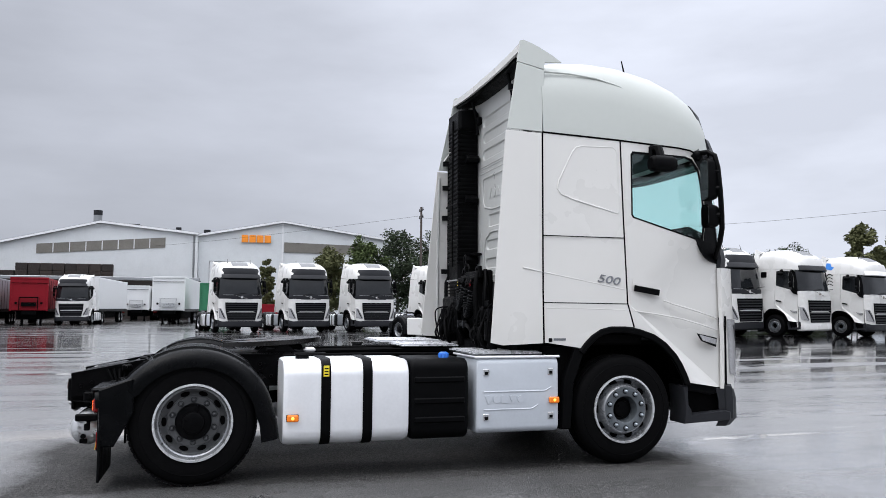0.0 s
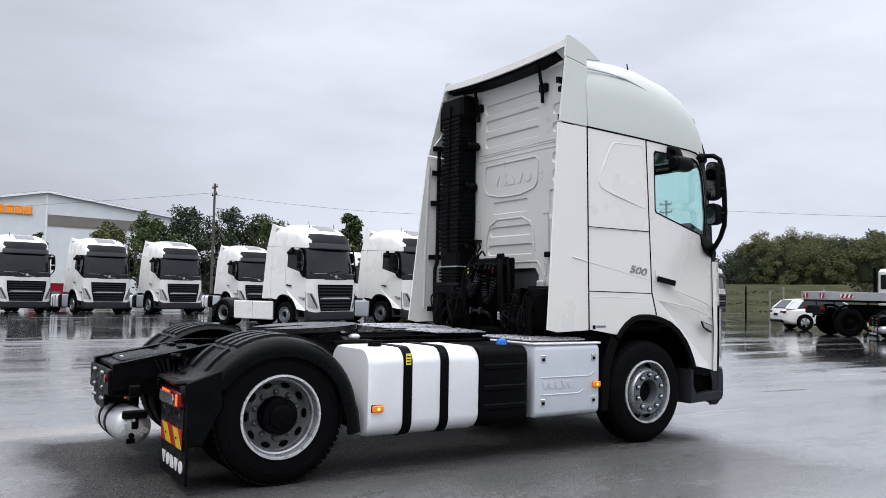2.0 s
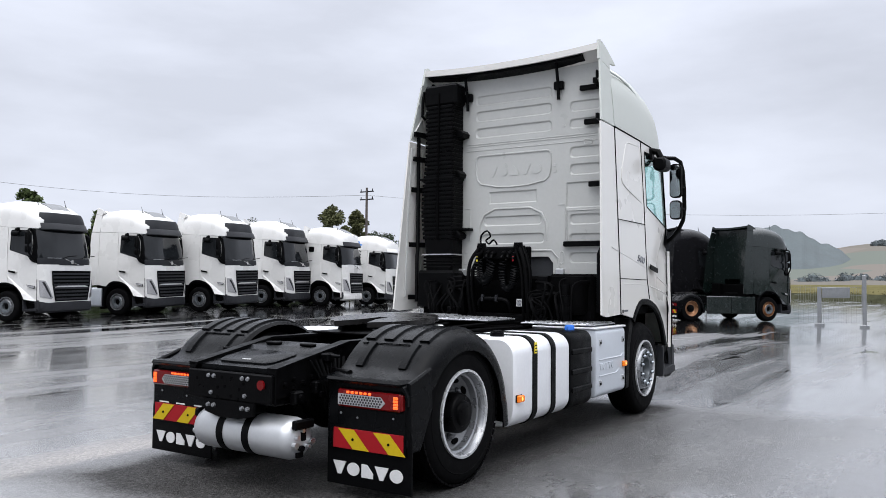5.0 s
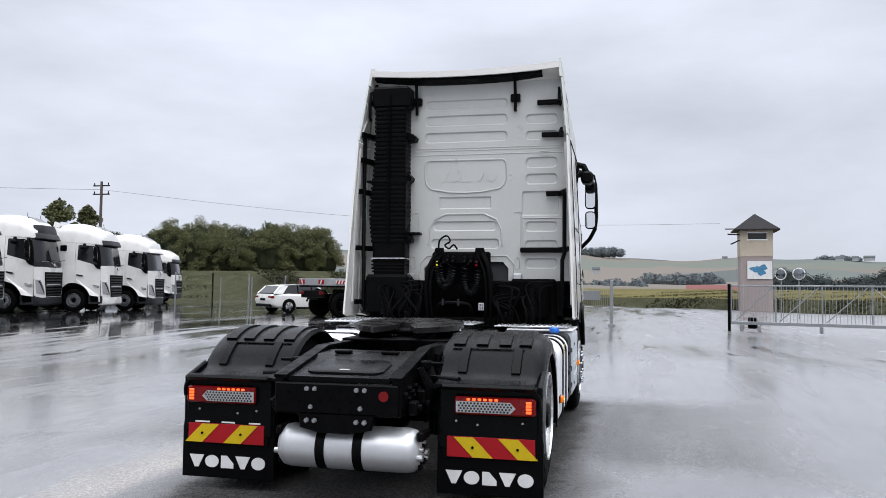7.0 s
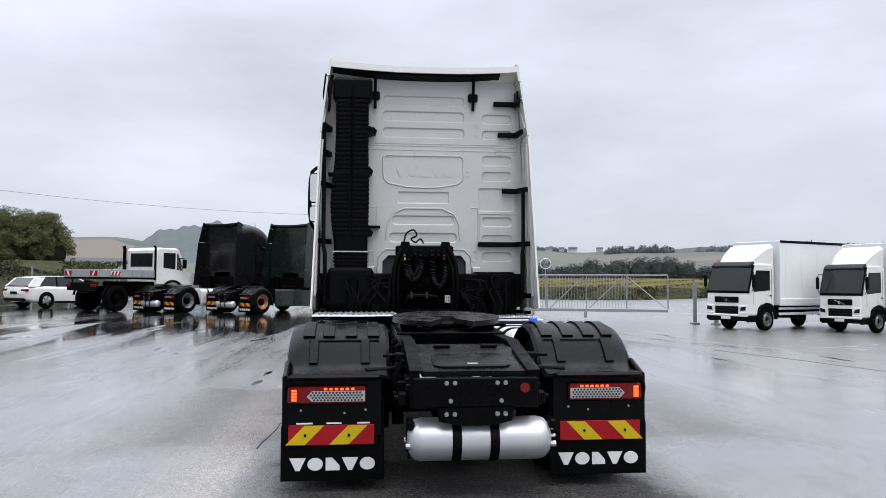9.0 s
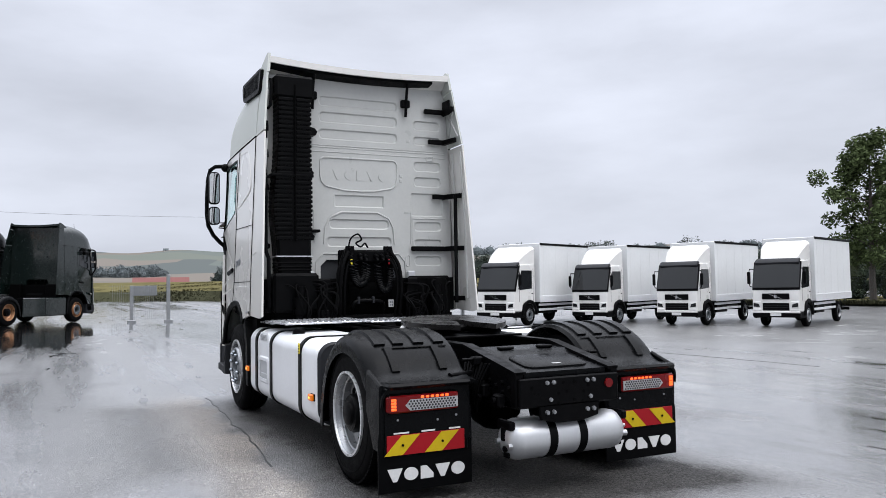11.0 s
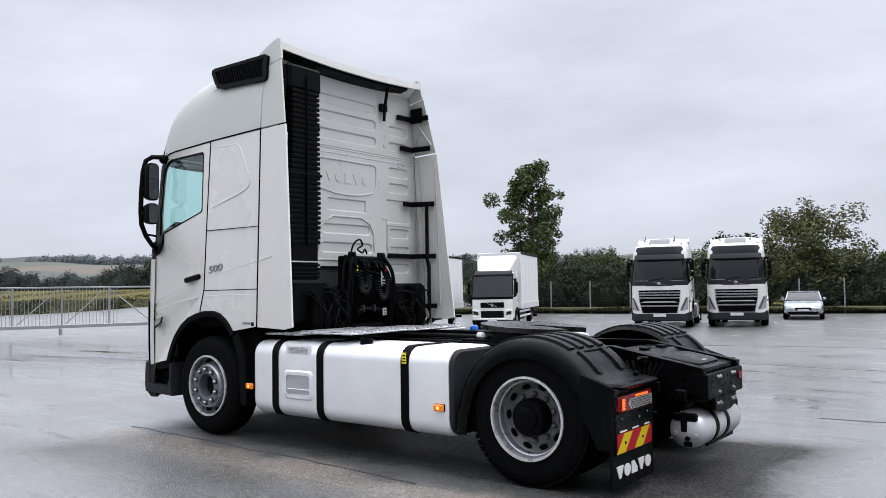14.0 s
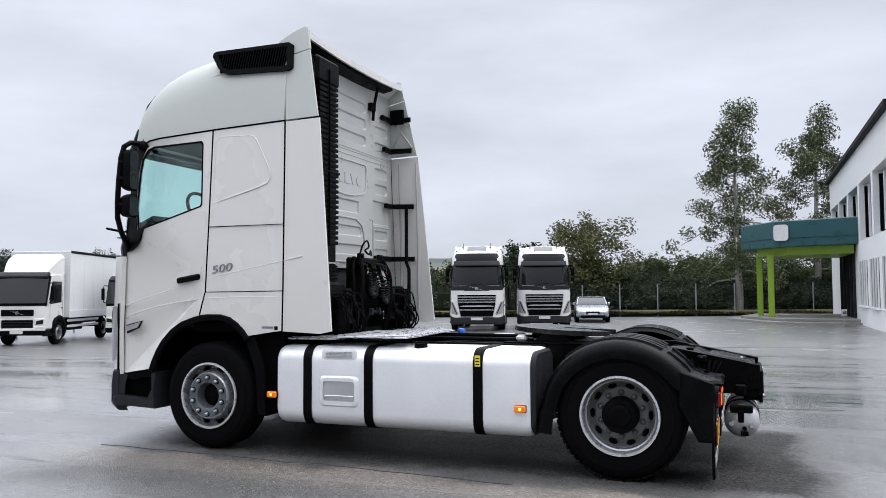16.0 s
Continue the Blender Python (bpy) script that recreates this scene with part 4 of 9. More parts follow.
    for y in (1, -1):
        part("grille_frame", MB().tube([(fx(0.71) + 0.02, y * 0.72, 0.66), (fx(0.83) + 0.02, y * 0.84, 1.2), (fx(0.86) + 0.02, y * 0.87, 1.63)], 0.018, 6), PLASTIC, grille)
    for side in (1, -1):
        lamp = part("headlamp", on_front([(side * y, z) for y, z in ((1.17, 1.33), (1.07, 1.32), (0.93, 1.02), (0.83, 0.78), (0.88, 0.73), (1.15, 0.80))], 0.014, 0.03, 0.05), CLEARLENS, shell, "slanted clear headlamp")
        part("light_bar", on_front([(side * y, z) for y, z in ((1.13, 1.27), (1.09, 1.28), (0.97, 1.0), (0.88, 0.80), (0.92, 0.79), (1.02, 0.98))], 0.018, 0.01, 0.05), GREYBUMP, lamp)
    for y in (1, -1):
        part("wing_split", MB().tube([(4.925, y * 1.19, 0.65), (4.925, y * 1.197, 1.36)], 0.01, 5), DARKGAP, shell)
    bp = MB()
    front_skin(bp, [(0.30, 4.93, 0.24, 1.17), (0.36, 4.945, 0.29, 1.205), (0.55, 4.945, 0.29, 1.205), (0.66, 4.92, 0.29, 1.195)], 0.10, 8.0)
    part("bumper", bp, GREYBUMP, shell, "dark grey plastic bumper")
    if fine:
        for side in (1, -1):
            part("wing_gap", MB().tube([(4.895, side * YS(4.895, 1.33), 1.345), (4.905, side * YS(4.90, 1.2), 1.2), (4.905, side * YS(4.90, 1.0), 0.70)], 0.012, 6), DARKGAP, shell)
    # dark roof front, sun visor, roof hatch
    rf = MB()
    front_skin(rf, [(2.95, 4.82, 0.27, 1.07), (3.2, 4.81, 0.26, 1.04), (3.40, 4.775, 0.255, 0.99), (3.50, 4.735, 0.25, 0.93)], 0.03)
    part("roof_front", rf, GREYBUMP, shell, "dark grey roof front panel")
    vs = MB()
    front_skin(vs, [(2.93, 4.91, 0.28, 1.04), (2.96, 4.925, 0.29, 1.05), (3.14, 4.865, 0.27, 1.03), (3.16, 4.845, 0.27, 1.02)], 0.02)
    part("sun_visor", vs, GREYBUMP, shell, "dark grey sun visor")
    if not fine:
        part("roof_hatch", MB().loft([[(x, y, z + 0.02 + dz) for y, dz in ((-0.44, -0.03), (-0.43, 0.0), (0.43, 0.0), (0.44, -0.03))] for x, z in ((4.34, 3.83), (4.52, 3.755), (4.66, 3.68), (4.78, 3.59))]), HATCH, shell, "grey roof hatch panel")
        for y in (0.62, -0.62):
            part("antenna", MB().cyl((4.42, y, 3.74), (4.36, y, 4.0), 0.014, 0.006, 6).cyl((4.42, y, 3.70), (4.42, y, 3.80), 0.035, 0.02, 6), PLASTIC, shell)
    # shell inside
    fl = MB().box(3.0, 4.7, -1.08, 1.08, 1.12, 1.5, 0.03)
    part("cab_floor", fl, INTERIOR, shell)
    if see_through:
        part("cab_ceiling", MB().box(3.07, 4.72, -1.12, 1.12, 2.965, 3.015), INTERIOR, shell)
        part("bulkhead", MB().box(3.045, 3.07, -1.15, 1.15, 1.5, 3.0), INTERIOR, shell)
        dash = MB().prism([(4.52, 1.5), (4.92, 1.5), (4.92, 2.12), (4.62, 2.24), (4.46, 2.12)], "y", -1.1, 1.1, 0.03)
        part("dashboard", dash, INTERIOR, shell, "dark dashboard")
        for side in (1, -1):
            se = MB().box(3.62, 4.10, side * 0.38, side * 0.92, 1.5, 1.98, 0.06)
            se.box(3.50, 3.68, side * 0.40, side * 0.90, 1.9, 2.56, 0.06).box(3.52, 3.66, side * 0.52, side * 0.78, 2.56, 2.78, 0.05)
            part("seat", se, INTERIOR, shell, "dark driver seat")
        sw = MB().tube([(4.32 + 0.10 * math.sin(a), 0.65 + 0.24 * math.cos(a), 2.30 + 0.20 * math.sin(a)) for a in [2 * math.pi * k / 28 for k in range(28)]], 0.017, 8, True)
        sw.tube([(4.33, 0.42, 2.30), (4.38, 0.65, 2.24), (4.33, 0.88, 2.30)], 0.02).tube([(4.38, 0.65, 2.24), (4.60, 0.65, 2.0)], 0.035)
        part("steering_wheel", sw, PLASTIC, shell, "black steering wheel")
    # rear wall
    rib = lambda y0, y1, z0, z1, r=0.045: rrect((y0 + y1) / 2, (z0 + z1) / 2, abs(y1 - y0), abs(z1 - z0), min(r, abs(z1 - z0) * 0.45), 3)
    outer = [(-1.18, 1.5), (-0.50, 1.5), (-0.50, 1.64), (-0.44, 1.712), (0.40, 1.712), (0.47, 1.64), (0.47, 1.5), (1.18, 1.5), (1.165, 2.6), (1.135, 3.2), (1.11, 3.60), (1.085, 3.72), (1.02, 3.79), (-1.02, 3.79), (-1.085, 3.72), (-1.11, 3.60), (-1.135, 3.2), (-1.165, 2.6)]
    holes = []
    if fine:
        holes = [rib(-0.467, 0.467, z0, z1) for z0, z1 in ((3.465, 3.555), (3.28, 3.378), (3.09, 3.183))]
        holes += [rib(-0.287, 0.287, 2.325, 2.438, 0.01), rib(-0.35, 0.35, 2.075, 2.16), rib(-0.38, 0.38, 1.87, 1.96)]
        holes += [rib(-1.03, -0.70, z, z + h) for z, h in ((3.27, 0.09), (3.09, 0.08), (2.775, 0.095), (2.59, 0.095), (2.06, 0.09), (1.87, 0.07), (1.65, 0.09))]
        holes += [rib(-1.05, -0.66, 2.24, 2.49, 0.02)]
    wall = MB()
    plate_x(wall, outer, holes, 3.005, 0.016, 0.014)
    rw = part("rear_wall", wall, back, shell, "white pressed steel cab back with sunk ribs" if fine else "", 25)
    if fine:
        ol = [(y * 0.468, z) for y, z in ((-1.0, 2.83), (-0.96, 2.862), (-0.90, 2.872), (0.90, 2.872), (0.96, 2.862), (1.0, 2.83), (1.0, 2.66), (0.96, 2.59), (0.86, 2.545), (0.40, 2.505), (0.0, 2.498), (-0.40, 2.505), (-0.86, 2.545), (-0.96, 2.59), (-1.0, 2.66))]
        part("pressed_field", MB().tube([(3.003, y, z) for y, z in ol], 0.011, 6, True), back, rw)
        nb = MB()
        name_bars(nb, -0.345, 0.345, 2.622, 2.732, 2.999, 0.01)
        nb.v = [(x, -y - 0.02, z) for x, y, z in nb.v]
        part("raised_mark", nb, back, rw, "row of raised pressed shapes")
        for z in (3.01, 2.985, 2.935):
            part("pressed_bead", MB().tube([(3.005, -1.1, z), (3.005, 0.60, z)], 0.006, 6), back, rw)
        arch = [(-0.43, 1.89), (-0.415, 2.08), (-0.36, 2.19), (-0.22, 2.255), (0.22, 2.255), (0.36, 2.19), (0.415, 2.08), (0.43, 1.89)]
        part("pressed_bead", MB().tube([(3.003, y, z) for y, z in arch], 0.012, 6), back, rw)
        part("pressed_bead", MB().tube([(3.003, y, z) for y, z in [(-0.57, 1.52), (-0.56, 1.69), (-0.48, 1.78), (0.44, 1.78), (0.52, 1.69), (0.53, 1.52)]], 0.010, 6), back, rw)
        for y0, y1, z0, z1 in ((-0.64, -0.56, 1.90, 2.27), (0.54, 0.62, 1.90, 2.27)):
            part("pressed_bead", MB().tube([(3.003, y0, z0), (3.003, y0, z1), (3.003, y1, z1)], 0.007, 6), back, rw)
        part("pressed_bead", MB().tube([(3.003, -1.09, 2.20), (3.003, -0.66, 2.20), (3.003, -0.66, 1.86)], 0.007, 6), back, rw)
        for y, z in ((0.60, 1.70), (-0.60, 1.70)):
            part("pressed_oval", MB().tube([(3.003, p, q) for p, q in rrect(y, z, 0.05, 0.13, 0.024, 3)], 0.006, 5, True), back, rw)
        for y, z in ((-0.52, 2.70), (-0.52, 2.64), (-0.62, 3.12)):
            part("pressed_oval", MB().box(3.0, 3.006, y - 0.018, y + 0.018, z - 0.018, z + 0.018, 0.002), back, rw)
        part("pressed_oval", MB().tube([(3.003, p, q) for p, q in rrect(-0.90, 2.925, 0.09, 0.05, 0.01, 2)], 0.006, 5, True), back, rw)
    # deflectors beside the cab
    for side in (1, -1):
        lowd = MB().panel([(2.49, 1.118), (2.60, 1.095), (2.985, 1.112), (2.983, 1.6), (3.01, 3.045), (2.66, 3.055)], [], YS, 0.02, side)
        df = part("side_deflector", lowd, paint, shell, "white side air deflector" if fine else "")
        upd = MB().panel([(2.675, 3.075), (3.012, 3.062), (3.065, 3.665), (2.80, 3.722)], [], YS, 0.02, side)
        part("upper_deflector", upd, ROOFWHITE if paint is WHITE else paint, shell)
        fin = MB().panel([(2.802, 3.732), (3.066, 3.676), (3.075, 3.745), (3.25, 3.76), (3.15, 3.825), (3.04, 3.885), (2.95, 3.925), (2.87, 3.95), (2.838, 3.94)], [], lambda x, z: YS(x, z) - 0.004, 0.03, side)
        part("deflector_fin", fin, ROOFWHITE if paint is WHITE else paint, shell)
        if fine:
            for xx in (2.68, 2.90):
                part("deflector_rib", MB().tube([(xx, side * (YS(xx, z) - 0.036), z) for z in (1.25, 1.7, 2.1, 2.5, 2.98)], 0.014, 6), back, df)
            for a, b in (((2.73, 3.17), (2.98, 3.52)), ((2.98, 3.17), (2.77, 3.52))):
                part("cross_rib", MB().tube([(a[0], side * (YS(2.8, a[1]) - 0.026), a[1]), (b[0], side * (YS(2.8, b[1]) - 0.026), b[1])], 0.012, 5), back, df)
    # trailing lip over the cab back
    lipr = []
    for k in range(17):
        y = -1.075 + 2.15 * k / 16
        e = abs(y) / 1.075
        zt, xr = 3.85 + 0.05 * e ** 2, 2.825 - 0.02 * (1 - e)
        lipr.append([(3.10, y, 3.775), (2.95, y, zt - 0.01), (xr, y, zt + 0.008), (xr, y, zt - 0.06), (xr + 0.025, y, zt - 0.06), (xr + 0.03, y, zt - 0.025), (3.06, y, 3.72)])
    part("roof_lip", MB().loft(lipr), paint, shell, "curved white roof lip" if fine else "")
    return shell


def fender(parent, side, material, lit=True):
    """A drive wheel fender with shelf, ribs, lamp, flap and sign."""
    f = new("fender")
    f.parent = parent
    tagged(f, "wet black plastic drive wheel fender")
    arc = [(0.68, 0.35), (0.66, 0.50)] + [(0.64 * math.cos(radians(a)), 0.48 + 0.61 * math.sin(radians(a))) for a in range(10, 146, 7)] + [(-0.55, 0.825), (-0.62, 0.80), (-0.735, 0.785)]
    sec = [(0.53, -0.03), (0.555, -0.006), (0.60, 0.0), (1.12, 0.0), (1.175, -0.008), (1.215, -0.028), (1.24, -0.06), (1.25, -0.10), (1.25, -0.15), (1.238, -0.15), (1.236, -0.10), (1.22, -0.062), (1.19, -0.038), (1.12, -0.022), (0.60, -0.02), (0.545, -0.03)]
    rings = []
    for i, (x, z) in enumerate(arc):
        a, b = arc[max(0, i - 1)], arc[min(len(arc) - 1, i + 1)]
        dx, dz = b[0] - a[0], b[1] - a[1]
        l = math.hypot(dx, dz)
        nx, nz = dz / l, -dx / l
        if nz < -0.2 or (nx * x + nz * (z - 0.5)) < 0:
            nx, nz = -nx, -nz
        rings.append([(x + nx * d, side * y, z + nz * d) for y, d in sec])
    part("arch", MB().loft(rings), material, f)
    def rib(y, w, angles, rise):
        rb = []
        for a in angles:
            u, v = math.cos(radians(a)), math.sin(radians(a))
            rb.append([(0.64 * u + r * u, side * yy, 0.48 + 0.61 * v + r * v) for r, yy in ((-0.006, y - w), (rise, y - w + 0.008), (rise, y + w - 0.008), (-0.006, y + w))])
        part("rib", MB().loft(rb), material, f)

    for y in (0.64, 0.80, 0.96, 1.10):
        rib(y, 0.046, range(48, 126, 6), 0.014)
    for y in (0.70, 1.06):
        rib(y, 0.036, (124, 129, 134, 139, 144), 0.016)
    part("fold_line", MB().tube([(0.645 * math.cos(radians(124)), side * y, 0.48 + 0.615 * math.sin(radians(124))) for y in (0.60, 0.8, 1.0, 1.10)], 0.005, 5), material, f)
    sh = MB().box(-0.762, -0.58, side * 0.60, side * 1.215, 0.752, 0.79, 0.016)
    sh.box(-0.705, -0.62, side * 0.575, side * 1.24, 0.36, 0.775, 0.02)
    sh.prism([(-0.70, 0.78), (-0.46, 0.86), (-0.44, 0.6), (-0.58, 0.34), (-0.69, 0.34)], "y", side * 1.22, side * 1.255, 0.01)
    part("shelf", sh, material, f, "black shelf behind the fender")
    fl = MB().prism([(side * 0.573, 0.078), (side * 0.573, 0.60), (side * 1.235, 0.60), (side * 1.262, 0.42), (side * 1.262, 0.078)], "x", -0.692, -0.672, 0.004)
    flap = part("mud_flap", fl, PLASTIC, f, "black rubber mud flap with white maker's shapes")
    nb = MB()
    name_bars(nb, -0.29, 0.29, 0.148, 0.232, -0.698, 0.006)
    nb.v = [(x, -y + side * 0.917, z) for x, y, z in nb.v]
    part("printed_mark", nb, WORDWHITE, flap, "row of white printed shapes")
    sg = MB().box(-0.712, -0.704, side * 0.64, side * 1.21, 0.32, 0.452, 0.002)
    sign = part("hazard_plate", sg, SIGNRED, f, "red and yellow striped reflective plate")
    for k in range(2):
        c = side * 0.64 + side * (0.13 + 0.29 * k)
        st = MB().prism([(c + side * o, z) for o, z in ((0.04, 0.323), (0.17, 0.323), (0.045, 0.449), (-0.085, 0.449))], "x", -0.7165, -0.7125)
        part("stripe", st, SIGNYELLOW, sign)
        part("screw", MB().cyl((-0.722, c + side * 0.04, 0.386), (-0.715, c + side * 0.04, 0.386), 0.009, n=8), PLASTIC, sign)
    if side > 0:
        for y0, w in ((0.67, 0.085), (0.86, 0.10), (1.05, 0.11)):
            part("small_print", MB().box(-0.7085, -0.7045, y0, y0 + w, 0.458, 0.468), WORDWHITE, sign, "tiny white print as plain bars")
    part("back_panel", MB().box(-0.704, -0.69, side * 0.61, side * 1.225, 0.31, 0.605, 0.004), PLASTIC, f)
    for y, z in ((0.70, 0.55), (0.84, 0.53), (1.13, 0.55)):
        part("screw", MB().cyl((-0.71, side * y, z), (-0.703, side * y, z), 0.008, n=8), RIM, f)
    lamp = new("tail_lamp")
    lamp.parent = parent
    tagged(lamp, "lit red and clear tail lamp" if lit else "unlit red and clear tail lamp")
    part("housing", MB().box(-0.725, -0.68, side * 0.69, side * 1.21, 0.588, 0.722, 0.015), PLASTIC, lamp)
    part("lens", MB().box(-0.742, -0.72, side * 0.695, side * 1.205, 0.598, 0.712, 0.014).box(-0.735, -0.64, side * 1.195, side * 1.217, 0.602, 0.708, 0.01), REDLENS, lamp, "red lens")
    part("clear_lens", MB().prism([(side * y, z) for y, z in ((0.705, 0.612), (1.055, 0.612), (1.09, 0.646), (1.055, 0.683), (0.705, 0.683))], "x", -0.747, -0.739), CLEARLENS, lamp, "clear reversing lens")
    for k in range(6):
        part("led", MB().box(-0.749, -0.740, side * (0.775 + 0.036 * k), side * (0.797 + 0.036 * k), 0.688, 0.703, 0.002), LED if lit else REDLENS, lamp, "lit orange light element" if lit else "dark red light element")
    for k in range(4):
        part("led", MB().box(-0.749, -0.740, side * 1.155, side * 1.19, 0.617 + 0.02 * k, 0.633 + 0.02 * k, 0.002), LED if lit else REDLENS, lamp, "lit orange light element" if lit else "dark red light element")
    hexes = MB()
    for j in range(4):
        for k in range(16):
            y, z = 0.725 + 0.0225 * k + (0.011 if j % 2 else 0), 0.622 + 0.0165 * j
            if y > 1.05 + 0.5 * (0.034 - abs(z - 0.647)):
                continue
            hexes.cyl((-0.7485, side * y, z), (-0.7465, side * y, z), 0.0078, n=6)
    tagged(part("lens_pattern", hexes, GREYBUMP, lamp, "dark cells of the clear lens", 0), kind="stuff")
    return f


def rails(parent, fine):
    ch = new("chassis_frame")
    ch.parent = parent
    tagged(ch, "black steel ladder frame")
    for side in (1, -1):
        # the rail drops behind the axle and rises to the front
        poly = [(4.7, 0.72), (4.7, 0.98), (-0.30, 0.98), (-1.03, 0.84), (-1.03, 0.62), (-0.62, 0.60), (-0.35, 0.70)]
        rl = MB().prism(poly, "y", side * 0.36, side * 0.42, 0.004)
        rl.prism([(4.7, 0.965), (4.7, 0.985), (-0.30, 0.985), (-1.03, 0.845), (-1.03, 0.825), (-0.30, 0.965)], "y", side * 0.34, side * 0.425)
        rail = part("rail", rl, CHASSIS, ch)
        if fine:
            for k in range(26):
                x = -0.95 + k * 0.085 if k < 14 else 0.25 + (k - 14) * 0.1
                for z in ((0.70, 0.765) if k % 2 else (0.735,)):
                    zz = z + (0.06 if x > -0.4 else 0.0) + (0.08 if x > 0 and k % 3 else 0)
                    part("bolt", MB().cyl((x, side * 0.42, zz), (x, side * 0.442, zz), 0.017, 0.014, 8), CHASSIS, rail)
    cr = MB().box(-1.055, -1.015, -0.407, 0.407, 0.61, 0.80, 0.008)
    cr.box(-1.03, -0.85, -0.42, 0.42, 0.60, 0.66, 0.01)
    beam = part("rear_beam", cr, CHASSIS, ch, "black bolted rear cross beam")
    for y, z in ((-0.139, 0.765), (-0.192, 0.765), (0.137, 0.765), (0.190, 0.765), (-0.165, 0.652), (0.163, 0.652), (-0.139, 0.567), (-0.192, 0.567), (0.137, 0.567), (0.190, 0.567)):
        part("bolt", MB().cyl((-1.05, y, z), (-1.066, y, z), 0.017, 0.014, 8).cyl((-1.066, y, z), (-1.072, y, z), 0.008, n=6), RIM, beam, "bright bolt head")
    for y, z in ((-0.03, 0.76), (0.03, 0.70), (-0.11, 0.69), (0.10, 0.69), (-0.03, 0.64), (0.06, 0.76), (-0.15, 0.73), (0.31, 0.74), (-0.1, 0.625), (0.1, 0.625)):
        part("bolt_hole", MB().cyl((-1.054, y, z), (-1.0565, y, z), 0.012, n=10), DARKGAP, beam)
    part("reflector", MB().cyl((-1.055, -0.318, 0.734), (-1.068, -0.318, 0.734), 0.032, n=18), REDLENS, beam, "round red reflector")
    part("tow_bracket", MB().prism([(-0.25, 0.61), (0.25, 0.61), (0.235, 0.52), (0.10, 0.49), (-0.10, 0.49), (-0.235, 0.52)], "x", -1.05, -1.02, 0.006).box(-1.04, -0.9, -0.22, 0.22, 0.53, 0.62, 0.01), CHASSIS, ch)
    # sloped cover between the rails
    cv = MB().prism([(-1.0, 0.835), (-0.60, 0.905), (-0.52, 0.94), (-0.30, 0.955), (-0.30, 0.92), (-0.55, 0.87), (-1.0, 0.80)], "y", -0.345, 0.345, 0.01)
    cover = part("rear_cover", cv, WETPLASTIC, ch, "black plastic frame cover")
    cv = MB()
    lp = rrect(-0.78, 0.0, 0.30, 0.52, 0.07, 4)
    slope = lambda x: 0.873 + (x + 0.78) * 0.175
    cv.loft([[(x, y, slope(x) + h) for x, y in (lp if h < 0.015 else rrect(-0.78, 0.0, 0.27, 0.49, 0.06, 4))] for h in (-0.02, 0.012, 0.02)])
    part("hatch", cv, WETPLASTIC, cover)
    part("label", MB().box(-0.90, -0.86, -0.035, 0.035, 0.868, 0.876), WORDWHITE, cover)
    for y in (-0.24, 0.10):
        part("cleat", MB().box(-0.50, -0.44, y, y + 0.12, 0.945, 0.965, 0.006), CHASSIS, cover)
    for x in (1.45, 2.2, 2.9):
        part("cross_member", MB().box(x, x + 0.08, -0.37, 0.37, 0.76, 0.95, 0.01), CHASSIS, ch)
    # axle, springs, air bellows
    ax = MB().cyl((0, -0.95, 0.5), (0, 0.95, 0.5), 0.085).ball((0, 0, 0.5), 0.24, 16, 1.1, 0.9, 0.95).cyl((0.2, 0, 0.52), (2.6, 0, 0.72), 0.06)
    part("drive_axle", ax, CHASSIS, ch)
    for side in (1, -1):
        for x in (-0.42, 0.42):
            part("air_bellow", MB().lathe([(0.09, 0.56), (0.13, 0.58), (0.14, 0.63), (0.125, 0.66), (0.14, 0.70), (0.13, 0.74), (0.10, 0.76)], (x, side * 0.50, 0), "z", 18), RUBBER, ch)
        part("damper", MB().cyl((-0.30, side * 0.46, 0.42), (-0.22, side * 0.47, 0.93), 0.035).cyl((-0.30, side * 0.46, 0.38), (-0.27, side * 0.465, 0.6), 0.045), CHASSIS, ch)
        part("brake_drum", MB().cyl((0, side * 0.52, 0.5), (0, side * 0.62, 0.5), 0.2, n=20), DARKGAP, ch)
    part("front_axle", MB().cyl((WB, -1.0, 0.45), (WB, 1.0, 0.45), 0.07).box(WB - 0.08, WB + 0.08, -0.6, 0.6, 0.36, 0.5, 0.03), CHASSIS, ch)
    for side in (1, -1):
        part("front_liner", MB().box(3.24, 4.40, side * 0.42, side * 0.55, 0.55, 1.12, 0.03), DARKGAP, ch)
    # engine and gearbox below the cab
    part("engine", MB().box(2.9, 4.55, -0.40, 0.40, 0.42, 1.16, 0.06).box(2.55, 2.95, -0.30, 0.30, 0.5, 1.0, 0.05).box(4.5, 4.85, -0.9, 0.9, 0.5, 1.15, 0.03), DARKGAP, ch, "dark engine and gearbox")
    part("cab_mount", MB().box(2.78, 3.0, -1.05, -0.55, 0.95, 1.52, 0.03).box(2.78, 3.0, 0.55, 1.05, 0.95, 1.52, 0.03).box(2.98, 3.2, -1.1, 1.1, 1.0, 1.5, 0.03), DARKGAP, ch, "black cab mounts")
    return ch


